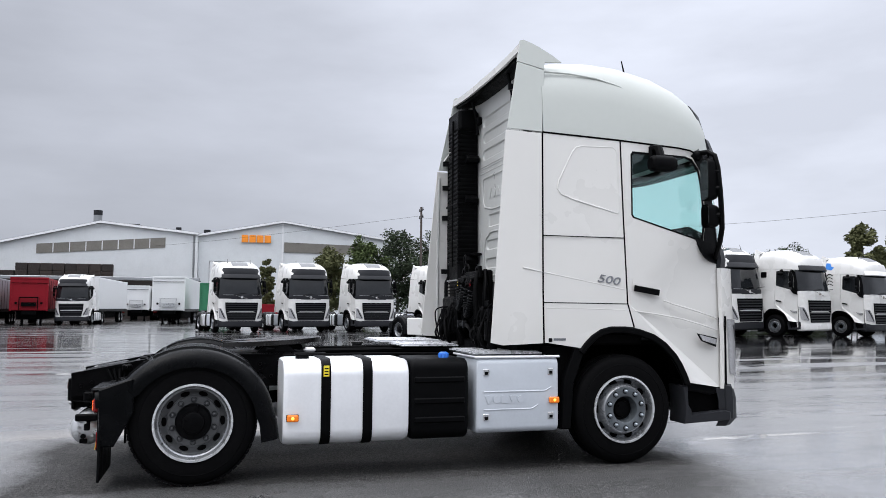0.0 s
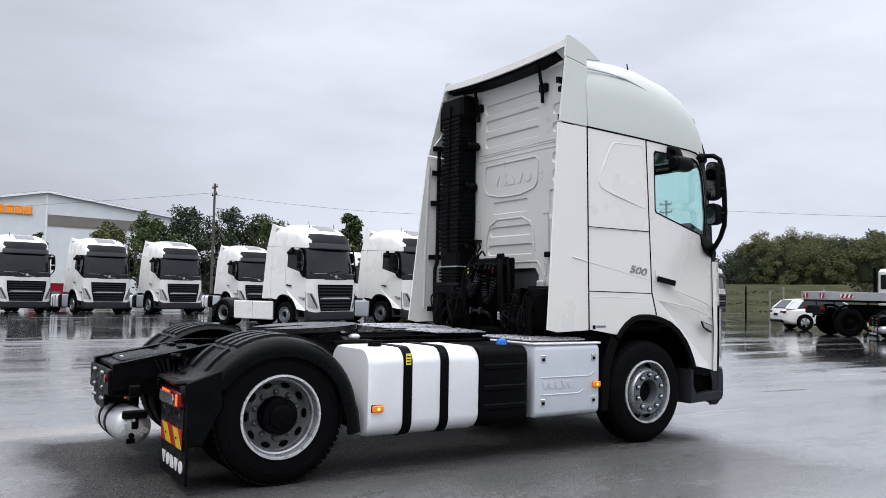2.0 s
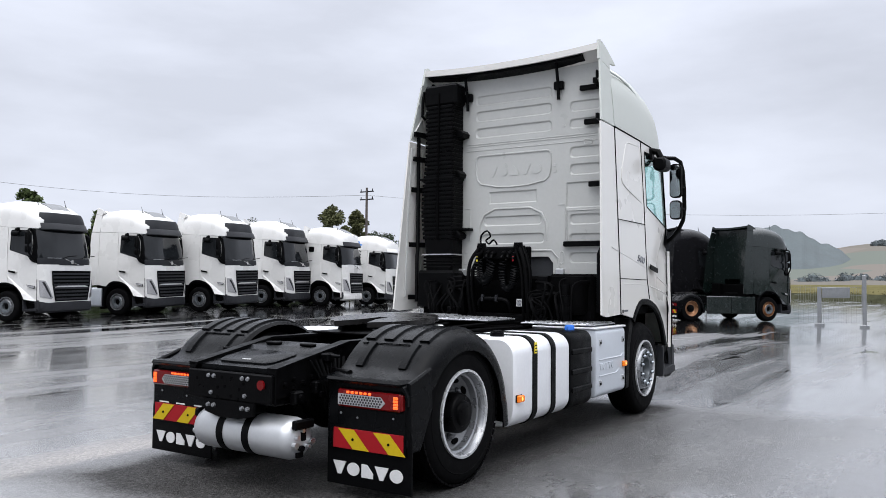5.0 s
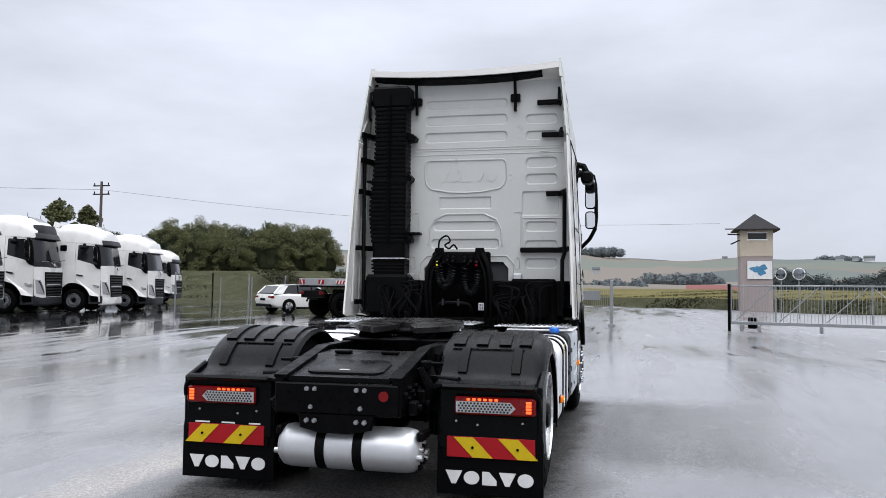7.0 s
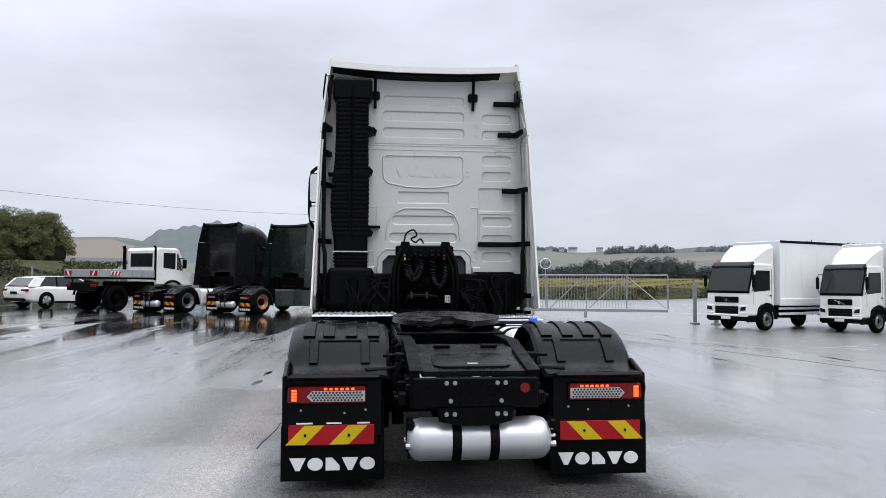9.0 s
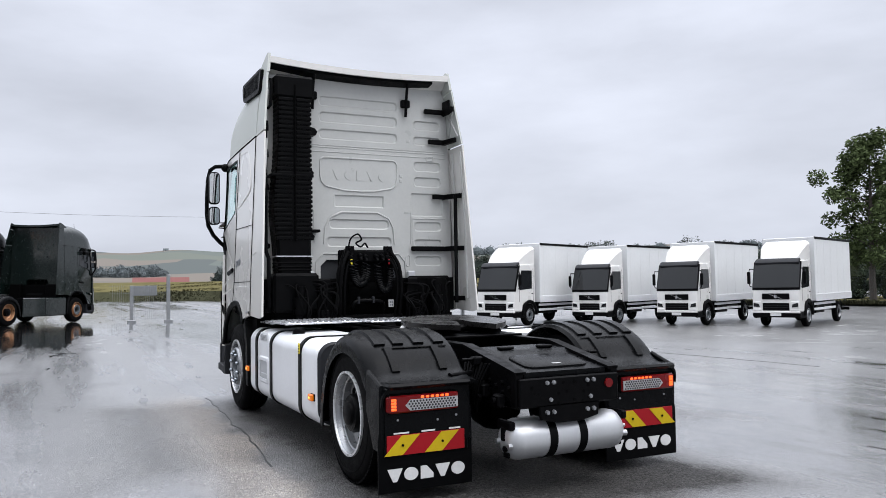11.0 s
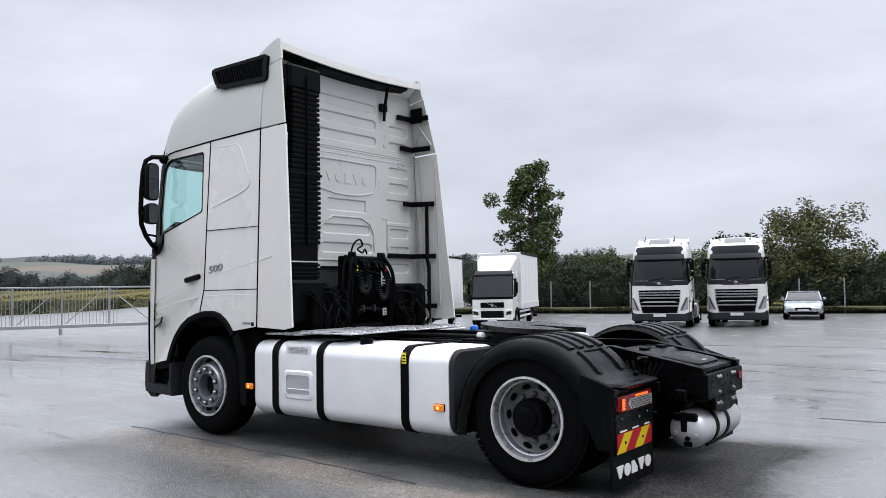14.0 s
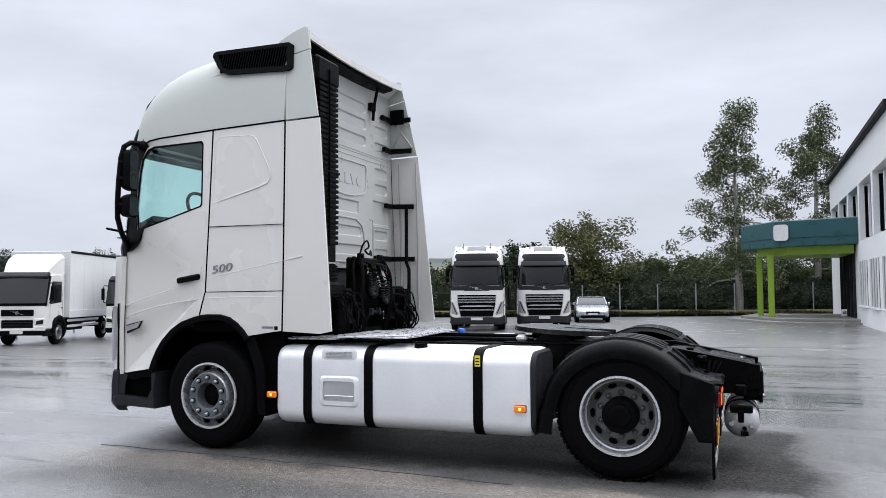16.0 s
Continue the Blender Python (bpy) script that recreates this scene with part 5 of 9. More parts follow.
def fifth_wheel(parent):
    fw = new("fifth_wheel")
    fw.parent = parent
    tagged(fw, "greased black fifth wheel plate")
    lp = []
    for k in range(40):
        a = 2 * math.pi * k / 40
        lp.append((0.70 + 0.47 * math.cos(a), 0.46 * math.sin(a)))
    # slot open to the rear
    out = [p for p in lp if not (p[0] < 0.45 and abs(p[1]) < 0.16)]
    i = next(n for n, p in enumerate(out) if p[0] < 0.45 and p[1] > 0 and (n + 1 >= len(out) or out[n + 1][1] < 0))
    slot = [(0.24, 0.17), (0.50, 0.06), (0.70, 0.05), (0.70, -0.05), (0.50, -0.06), (0.24, -0.17)]
    poly = out[: i + 1] + slot + out[i + 1 :]
    tilt = Matrix.Translation((0.68, 0, 1.108)) @ Matrix.Rotation(radians(-3), 4, "Y") @ Matrix.Translation((-0.7, 0, 0))
    pl = MB()
    pl.loft([[tilt @ Vector((x, y, h)) for x, y in poly] for h in (-0.035, 0.0, 0.008)])
    part("plate", pl, mat("greased_steel", (0.014, 0.013, 0.013), 0.28, metal=0.4, vary=0.4, scale=8, bump=0.3, bscale=40), fw)
    for side in (1, -1):
        pd = MB().prism([(0.50, 0.985), (0.90, 0.985), (0.80, 1.085), (0.60, 1.085)], "y", side * 0.26, side * 0.40, 0.008)
        part("pedestal", pd, CHASSIS, fw)
    part("mounting_plate", MB().box(0.25, 1.15, -0.44, 0.44, 0.984, 1.002, 0.004), CHASSIS, fw)
    part("release_handle", MB().tube([(0.72, -0.30, 1.05), (0.66, -0.47, 1.04), (0.60, -0.50, 1.04)], 0.014).box(0.55, 0.95, -0.22, 0.22, 1.02, 1.075, 0.02), CHASSIS, fw)
    return fw


def tank(parent, name, x0, x1, y0, y1, z0, z1, material, r=0.13, end=0.05, label=""):
    """A long rounded tank along x; y0 is its outer side."""
    cy, cz, w, h = (y0 + y1) / 2, (z0 + z1) / 2, abs(y1 - y0), z1 - z0
    rings = []
    for x, k in ((x0, 0.86), (x0 + end * 0.25, 0.94), (x0 + end, 1.0), (x1 - end, 1.0), (x1 - end * 0.25, 0.94), (x1, 0.86)):
        d = (1 - k) * 0.5
        rings.append([(x, y, z) for y, z in rrect(cy, cz, w - d * w * 0.6, h - d * h * 0.6, r, 6)])
    return part(name, MB().loft(rings), material, parent, label, 40)


def strap(parent, x, w, y0, y1, z0, z1, r=0.13, material=None):
    """A black strap round a tank."""
    cy, cz = (y0 + y1) / 2, (z0 + z1) / 2
    a, b = rrect(cy, cz, abs(y1 - y0) + 0.016, z1 - z0 + 0.016, r, 6), rrect(cy, cz, abs(y1 - y0) - 0.01, z1 - z0 - 0.01, r, 6)
    mb = MB()
    mb.loft([[(x, *p) for p in a], [(x + w, *p) for p in a], [(x + w, *p) for p in b], [(x, *p) for p in b], [(x, *p) for p in a]], cap=False)
    return part("strap", mb, material or PLASTIC, parent, "black tank strap")


def tractor(name, label, group, paint, back, see_through=False, fine=False, rimmat=None, skirts=False, m=None):
    tr = thing(name, label, "truck", group, m)
    cab(tr, paint, back, see_through, fine)
    rails(tr, fine)
    fifth_wheel(tr)
    rimmat = rimmat or RIM
    for side in (1, -1):
        fender(tr, side, WETPLASTIC, fine)
        wheel(tr, WB, side * 1.088, side, True, rimmat, fine)
        wheel(tr, 0.0, side * 1.075, side, False, rimmat, fine)
        inner = MB().lathe([(0.29, -0.14), (0.45, -0.145), (0.495, -0.12), (0.5, 0.0), (0.495, 0.12), (0.45, 0.145), (0.29, 0.14)], (0, side * 0.74, 0.5), "y", 40, True)
        part("inner_tyre", inner, RUBBER, tr, "inner twin tyre")
        if skirts:
            sk = MB().box(0.72, 3.12, side * 1.18, side * 1.25, 0.30, 1.0, 0.03)
            part("side_skirt", sk, paint, tr, "smooth side skirt")
            part("skirt_gap", MB().box(1.9, 1.915, side * 1.2, side * 1.253, 0.32, 0.98), DARKGAP, tr)
    if not skirts:
        # left: long tank with step; right: tank, additive tank, battery box
        tk = tank(tr, "fuel_tank", 0.70, 3.05, 1.25, 0.55, 0.285, 0.985, ALU, label="long brushed aluminium fuel tank")
        for x in (1.095, 2.09, 2.69):
            strap(tk, x, 0.082, 1.25, 0.55, 0.285, 0.985)
        tk2 = tank(tr, "fuel_tank", 0.70, 1.752, -1.25, -0.55, 0.285, 0.985, ALU, label="brushed aluminium fuel tank")
        for x in (1.005, 1.355):
            strap(tk2, x, 0.08, -1.25, -0.55, 0.285, 0.985)
        ad = tank(tr, "additive_tank", 1.772, 2.285, -1.24, -0.60, 0.295, 0.985, PLASTIC, 0.09, 0.03, "black plastic additive tank with blue cap")
        bx = tank(tr, "battery_box", 2.36, 3.132, -1.255, -0.60, 0.33, 0.99, GREYPLASTIC, 0.06, 0.02, "light grey plastic battery box cover")
        if fine:
            tank_details(tr, tk, tk2, ad, bx)
    at = MB()
    rr = 0.14
    at.lathe([(0.001, -0.48), (0.05, -0.477), (0.10, -0.46), (0.13, -0.43), (rr, -0.385), (rr, 0.385), (0.13, 0.43), (0.10, 0.46), (0.05, 0.477), (0.001, 0.48)], (-0.88, -0.046, 0.38), "y", 40)
    air = part("air_tank", at, SILVERTANK, tr, "silver compressed air tank with black straps")
    if fine:
        for s in (1, -1):
            ye = -0.046 + s * 0.468
            part("end_bracket", MB().box(-0.97, -0.79, ye - 0.035, ye + 0.012, 0.45, 0.51, 0.01).box(-0.90, -0.85, ye - 0.02, ye + 0.018, 0.37, 0.47, 0.008), CHASSIS, air, "black valve bracket")
            for dx, z in ((-0.955, 0.35), (-0.90, 0.325), (-0.80, 0.36)):
                part("fitting", MB().cyl((dx, ye - 0.03, z), (dx, ye + 0.022, z), 0.022, 0.018, 10), STEEL if z > 0.33 else PLASTIC, air, "screwed air fitting")
            part("type_plate", MB().box(-0.93, -0.87, ye - 0.01, ye + 0.008, 0.265, 0.30, 0.002), CHASSIS, air)
    for y in (-0.132, 0.115):
        part("strap", MB().lathe([(0.146, -0.03), (0.146, 0.03), (0.138, 0.03), (0.138, -0.03)], (-0.88, y, 0.38), "y", 40, True), PLASTIC, air)
    return tr


def tank_details(tr, tk, tk2, ad, bx):
    # step in the left tank
    st = new("tank_step")
    st.parent = tr
    tagged(st, "sunk aluminium step in the tank side")
    fr = MB()
    o, i = rrect(2.418, 0.594, 0.40, 0.27, 0.05, 4), rrect(2.418, 0.594, 0.31, 0.18, 0.03, 4)
    fr.loft([[(x, 1.249, z) for x, z in o], [(x, 1.262, z) for x, z in rrect(2.418, 0.594, 0.37, 0.24, 0.05, 4)], [(x, 1.262, z) for x, z in i], [(x, 1.254, z) for x, z in i]], cap=False)
    part("frame", fr, ALU, st)
    part("tread", MB().box(2.273, 2.563, 1.25, 1.262, 0.515, 0.56, 0.004), STEEL, st)
    part("recess", MB().box(2.268, 2.568, 1.2495, 1.2525, 0.515, 0.685), SILVERTANK, st)
    o2 = rrect(2.418, 0.912, 0.34, 0.10, 0.03, 4)
    part("upper_step", MB().loft([[(x, 1.235, z) for x, z in o2], [(x, 1.247, z) for x, z in o2], [(x, 1.250, z) for x, z in rrect(2.418, 0.912, 0.30, 0.07, 0.02, 4)]]), ALU, st)
    for k in range(5):
        part("tread", MB().box(2.288, 2.548, 1.249, 1.256, 0.887 + 0.012 * k, 0.892 + 0.012 * k), STEEL, st)
    for t, x, y in ((tk, 1.70, 1.10), (tk2, 0.87, -1.0)):
        cp = MB().cyl((x, y, 0.97), (x, y, 1.02), 0.06, 0.055, 20).box(x - 0.07, x + 0.07, y - 0.014, y + 0.014, 1.015, 1.035, 0.008)
        part("filler_cap", cp, PLASTIC, t, "black fuel filler cap")
    for t, x, s in ((tk, 1.10, 1), (tk2, 1.01, -1)):
        part("warning_label", MB().box(x + 0.012, x + 0.058, s * 1.2605, s * 1.2635, 0.85, 0.94), YELLOWTAG, t, "yellow warning label")
        for j in range(3):
            part("label_bar", MB().box(x + 0.018, x + 0.052, s * 1.2635, s * 1.2645, 0.862 + 0.024 * j, 0.872 + 0.024 * j), PLASTIC, t)
    part("end_cap", MB().prism(rrect(0.9, 0.635, 0.675, 0.675, 0.13, 5), "x", 0.66, 0.705, 0.018), GREYBUMP, tk, "dark grey tank end cap")
    # amber side lamps
    for x, s, z, p in ((0.778, 1, 0.522, tk), (3.094, 1, 0.543, tk), (0.775, -1, 0.516, tk2), (3.085, -1, 0.608, bx)):
        la = MB().box(x - 0.047, x + 0.047, s * 1.25, s * 1.282, z - 0.027, z + 0.027, 0.009)
        part("side_lamp", la, AMBER, p, "lit amber side marker lamp")
        part("lamp_base", MB().box(x - 0.05, x + 0.05, s * 1.235, s * 1.258, z - 0.030, z + 0.030, 0.006), PLASTIC, tr, "black lamp base")
        part("lamp_core", MB().lathe([(0.001, s * 0.006), (0.009, s * 0.004), (0.015, 0.0)], (x, s * 1.281, z), "y", 10), AMBERCORE, tr, "bright yellow lamp core")
    # additive tank: mouldings and cap
    for z in (0.44, 0.60, 0.78):
        part("moulding", MB().box(1.80, 2.255, -1.256, -1.235, z, z + 0.05, 0.012), PLASTIC, ad)
    part("blue_cap", MB().lathe([(0.001, 0.05), (0.025, 0.05), (0.038, 0.044), (0.042, 0.035), (0.044, 0.0), (0.052, -0.004), (0.052, -0.02)], (2.10, -1.09, 0.985), "z", 20), BLUECAP, ad, "blue additive filler cap")
    for k in range(8):
        a = math.pi * k / 4
        part("grip", MB().box(2.10 + 0.043 * math.cos(a) - 0.005, 2.10 + 0.043 * math.cos(a) + 0.005, -1.09 + 0.043 * math.sin(a) - 0.005, -1.09 + 0.043 * math.sin(a) + 0.005, 0.99, 1.023, 0.002), BLUECAP, ad)
    # battery box: clips, ribs, raised maker's shapes
    for x in (2.445, 3.055):
        for z in (0.47, 0.86):
            part("clip", MB().box(x - 0.028, x + 0.028, -1.262, -1.25, z - 0.03, z + 0.03, 0.004), STEEL, bx)
            part("clip_hole", MB().box(x - 0.015, x + 0.015, -1.266, -1.261, z - 0.02, z + 0.005), PLASTIC, bx)
    nb = MB()
    name_bars(nb, -0.19, 0.19, 0.59, 0.655, 0.0, 0.006)
    nb.v = [(2.62 + y, -1.255 - x, z) for x, y, z in nb.v]
    part("raised_mark", nb, GREYPLASTIC, bx, "row of raised shapes")
    for z, a, b in ((0.69, 2.42, 3.0), (0.535, 2.42, 2.87)):
        part("pressed_line", MB().tube([(a, -1.254, z), (b, -1.254, z), (b + 0.06, -1.254, z + 0.03)], 0.007, 6), GREYPLASTIC, bx)
    part("box_lid", MB().box(2.34, 3.15, -1.255, -0.58, 0.982, 1.002, 0.006), ALU, bx, "aluminium lid")


PLATE = mat("ribbed_aluminium_plate", (0.52, 0.53, 0.55), 0.3, metal=0.7, vary=0.12, scale=12)


def cab_back(tr):
    """Everything between the cab and the catwalk."""
    # intake duct
    du = new("air_intake")
    du.parent = tr
    tagged(du, "tall ribbed black air intake duct on the cab back")
    body = MB().box(2.755, 2.99, 0.60, 1.04, 3.45, 3.705, 0.03)
    wid = lambda z: (0.645 - 0.008 * math.sin(min(1.0, max(0.0, (z - 1.9) / 0.9)) * math.pi), 1.0 + 0.055 * math.exp(-((z - 2.25) / 0.42) ** 2))
    body.loft([[(x, y, z) for x, y in ((2.99, wid(z)[0]), (2.79, wid(z)[0]), (2.765, wid(z)[0] + 0.03), (2.765, wid(z)[1] - 0.03), (2.79, wid(z)[1]), (2.99, wid(z)[1]))] for z in (1.52, 1.9, 2.0, 2.1, 2.25, 2.4, 2.6, 2.8, 3.1, 3.3, 3.46)])
    part("duct", body, PLASTIC, du)
    for k in range(31):
        z = 1.92 + k * 0.05
        y0, y1 = wid(z)
        ym = (y0 + y1) / 2
        part("rib", MB().box(2.752, 2.99, y0 - 0.006, ym - 0.014, z, z + 0.034, 0.006).box(2.752, 2.99, ym + 0.014, y1 + 0.006, z, z + 0.034, 0.006), PLASTIC, du)
    part("groove", MB().box(2.742, 2.757, 0.815, 0.832, 1.9, 3.60, 0.004), DARKGAP, du)
    part("bellow", MB().box(2.755, 2.96, 0.645, 1.02, 1.585, 1.605, 0.006).box(2.755, 2.96, 0.64, 1.03, 1.62, 1.64, 0.008).box(2.755, 2.96, 0.64, 1.03, 1.66, 1.68, 0.008).box(2.755, 2.96, 0.64, 1.03, 1.70, 1.72, 0.008), RUBBER, du)
    part("clamp", MB().box(2.745, 2.985, 0.635, 1.035, 1.735, 1.748), STEEL, du)
    part("lower_box", MB().box(2.70, 2.98, 0.58, 1.08, 1.14, 1.56, 0.03), PLASTIC, du, "black air filter box")
    for z, y0 in ((3.09, 0.545), (2.63, 0.585), (1.93, 0.58)):
        part("duct_bracket", MB().prism([(y0, z + 0.035), (y0 + 0.015, z - 0.005), (0.66, z - 0.02), (0.66, z + 0.09), (y0 + 0.03, z + 0.07)], "x", 2.84, 2.99, 0.008), PLASTIC, du)
    part("wall_peg", MB().box(2.90, 3.0, 0.50, 0.66, 2.015, 2.045, 0.006), PLASTIC, du)
    part("duct_band", MB().box(2.745, 2.99, 0.62, 1.09, 2.60, 2.625, 0.004), PLASTIC, du)
    # deflector brackets
    for side in (1, -1):
        br = new("deflector_bracket")
        br.parent = tr
        tagged(br, "black deflector bracket")
        rows = ((3.49, 0.82, 1.09), (3.125, 0.87, 1.12), (2.465, 0.92, 1.18), (1.842, 0.635, 1.205), (1.25, 1.02, 1.21)) if side < 0 else ((3.15, 1.06, 1.15), (2.86, 1.09, 1.16), (2.50, 1.09, 1.18), (1.86, 1.05, 1.205), (1.25, 1.05, 1.21))
        for z, y0, y1 in rows:
            bx = MB().box(2.95, 2.995, side * y0, side * 1.10, z - 0.028, z + 0.028, 0.008)
            bx.prism([(2.995, side * 1.05), (2.72, side * (y1 - 0.025)), (2.72, side * y1), (2.995, side * 1.11)], "z", z - 0.028, z + 0.028)
            part("arm", bx, PLASTIC, br)
        part("rod", MB().tube([(2.80, side * 1.135, 3.12 if side > 0 else 2.48), (2.80, side * 1.135, 1.80), (2.76, side * 1.115, 1.72), (2.76, side * 1.115, 1.20)], 0.022, 8), PLASTIC, br)
        if side < 0:
            part("plate", MB().box(2.80, 2.98, -1.085, -1.06, 3.44, 3.62, 0.01), PLASTIC, br)
    for y in (0.565, -0.575):
        st = MB().tube([(2.90, y, 3.80), (2.955, y, 3.55), (2.965, y, 3.40)], 0.018, 8).box(2.95, 3.005, y - 0.055, y + 0.055, 3.51, 3.60, 0.01)
        part("lip_stay", st, PLASTIC, tr, "black roof lip stay")
    gk = []
    for k in range(13):
        y = -0.88 + 1.93 * k / 12
        zl = 3.79 + 0.05 * (y / 1.075) ** 2
        gk.append([(2.86, y, zl + 0.03), (2.86, y, zl - 0.022), (3.0, y, zl - 0.05), (3.0, y, zl + 0.03)])
    part("lip_gasket", MB().loft(gk), PLASTIC, tr, "black rubber gasket below the roof lip")
    part("grab_handle", MB().tube([(2.86, 1.075, 3.66), (2.80, 1.07, 3.64), (2.785, 1.07, 3.56), (2.79, 1.08, 3.36), (2.86, 1.09, 3.34)], 0.016, 8), PLASTIC, tr)
    # hose stand with coils
    hs = new("hose_stand")
    hs.parent = tr
    tagged(hs, "black hose stand with coiled air and electric lines")
    hs.location = (0.20, 0.0, -0.045)
    fr = MB()
    for y in (-1, 1):
        fr.tube([(2.56, y * 0.35, 1.0), (2.54, y * 0.355, 1.3), (2.54, y * 0.35, 1.60), (2.57, y * 0.30, 1.74), (2.58, y * 0.25, 1.86)], 0.024, 10)
    fr.box(2.55, 2.60, -0.26, 0.26, 1.81, 1.86, 0.012).box(2.52, 2.62, -0.42, 0.42, 1.02, 1.14, 0.02)
    part("frame", fr, PLASTIC, hs)
    # backing added so the white wall does not show through
    part("back_board", MB().box(2.60, 2.64, -0.33, 0.33, 1.10, 1.86, 0.03), DARKGAP, hs, "black backing added behind the hoses")
    for y in (-1, 1):
        part("bracket", MB().prism([(y * 0.30, 1.78), (y * 0.27, 1.90), (y * 0.18, 1.90), (y * 0.16, 1.80)], "x", 2.50, 2.54, 0.008).cyl((2.50, y * 0.225, 1.865), (2.485, y * 0.225, 1.865), 0.018, n=8), CHASSIS, hs)
    part("head_board", MB().box(2.50, 2.53, -0.20, 0.20, 1.72, 1.85, 0.01), CHASSIS, hs)
    for k, (y, z, mt) in enumerate(((0.235, 1.78, YELLOWTAG), (-0.205, 1.78, SIGNRED), (0.06, 1.79, BLUECAP), (-0.07, 1.79, PLASTIC), (0.12, 1.80, PLASTIC), (-0.14, 1.79, BLUECAP))):
        part("coupling", MB().cyl((2.52, y, z), (2.44, y, z - 0.02), 0.03, 0.024, 12).cyl((2.46, y, z - 0.02), (2.43, y, z - 0.06), 0.016, n=8), PLASTIC, hs, "hose coupling")
        if k < 2:
            part("tag", MB().box(2.43, 2.437, y - 0.010, y + 0.010, z - 0.085, z - 0.03, 0.003), mt, hs, "coloured hose tag")

    def hanging_coil(y0, z0, y1, z1, low, turns, r):
        cp = []
        n = turns * 12
        for k in range(n + 1):
            f = k / n
            ang = 2 * math.pi * turns * f
            u = math.sin(math.pi * f) ** 0.75
            mean = z0 + (z1 - z0) * f
            base = Vector((2.45 - 0.02 * u, y0 + (y1 - y0) * (0.5 - 0.5 * math.cos(math.pi * f)), mean - (mean - low) * u))
            d = Vector((0, (y1 - y0) * math.sin(math.pi * f) * 1.2 + 1e-3, -(mean - low) * 2.6 * math.cos(math.pi * f))).normalized()
            s1 = d.cross(Vector((1, 0, 0))).normalized()
            cp.append(base + r * (math.cos(ang) * s1 + math.sin(ang) * Vector((1, 0, 0))))
        part("coiled_hose", MB().tube(cp, 0.0068, 6), WETPLASTIC, hs, "black coiled hose")

    hanging_coil(0.23, 1.72, 0.045, 1.70, 1.47, 26, 0.036)
    hanging_coil(-0.075, 1.72, -0.225, 1.66, 1.40, 28, 0.038)
    hanging_coil(0.19, 1.74, 0.08, 1.72, 1.52, 20, 0.030)

    def bent(pts, r, n=6):
        """A smooth tube through a few points."""
        out = []
        q = [Vector(p) for p in pts]
        for i in range(len(q) - 1):
            a, b2, c, d = q[max(0, i - 1)], q[i], q[i + 1], q[min(len(q) - 1, i + 2)]
            for k in range(6):
                t = k / 6
                out.append(0.5 * ((2 * b2) + (c - a) * t + (2 * a - 5 * b2 + 4 * c - d) * t * t + (3 * b2 - a - 3 * c + d) * t ** 3))
        return MB().tube(out + [q[-1]], r, n)

    part("loose_hose", bent([(2.53, 0.24, 1.86), (2.50, 0.22, 1.98), (2.49, 0.14, 2.03), (2.49, 0.10, 1.97), (2.50, 0.16, 1.93), (2.48, 0.11, 1.89), (2.49, 0.06, 1.93), (2.5, 0.02, 1.88)], 0.010), PLASTIC, hs, "loose black hose loop")
    for y in (-1, 1):
        part("loose_hose", bent([(2.50, y * 0.25, 1.84), (2.45, y * 0.33, 1.68), (2.46, y * 0.36, 1.4), (2.52, y * 0.35, 1.08)], 0.021, 8), RUBBER, hs, "black hose beside the stand")
        part("loose_hose", bent([(2.50, y * 0.20, 1.82), (2.45, y * 0.29, 1.62), (2.46, y * 0.31, 1.35), (2.52, y * 0.29, 1.08)], 0.014, 8), RUBBER, hs, "black hose beside the stand")
    part("compressor", MB().cyl((2.72, -0.24, 1.38), (2.72, 0.22, 1.38), 0.17, n=22).box(2.6, 2.85, -0.3, 0.3, 1.05, 1.3, 0.03), DARKGAP, hs)
    part("cross_bar", bent([(2.50, -0.15, 1.16), (2.45, -0.13, 1.27), (2.44, -0.02, 1.295), (2.44, 0.15, 1.295), (2.45, 0.21, 1.26), (2.50, 0.22, 1.16)], 0.022, 8), CHASSIS, hs)
    for y in (-0.01, 0.16):
        part("clamp", MB().box(2.41, 2.46, y - 0.012, y + 0.012, 1.265, 1.34, 0.006), GREYBUMP, hs)
    part("sticker", MB().box(2.495, 2.499, -0.28, -0.22, 1.22, 1.30), WORDWHITE, hs)
    for k in range(4):
        part("sticker_bar", MB().box(2.490, 2.494, -0.272 + 0.024 * (k % 2), -0.255 + 0.024 * (k % 2), 1.228 + 0.034 * (k // 2), 1.255 + 0.034 * (k // 2)), WORDGREY, hs)
    # cab suspension and clutter below the wall
    for s in (1, -1):
        cs = MB().prism([(s * 0.42, 1.02), (s * 0.62, 1.02), (s * 0.58, 1.5), (s * 0.46, 1.5)], "x", 2.70, 2.78, 0.01).cyl((2.66, s * 0.80, 1.02), (2.66, s * 0.80, 1.42), 0.05, n=12).cyl((2.66, s * 0.80, 1.12), (2.66, s * 0.80, 1.30), 0.075, n=14)
        part("cab_suspension", cs, CHASSIS, tr, "black cab suspension strut")
        part("cab_lock", MB().box(2.92, 2.97, s * 0.56, s * 0.66, 1.46, 1.58, 0.01), SILVERTANK, tr, "grey cab lock")
        rng = random.Random(5 + s)
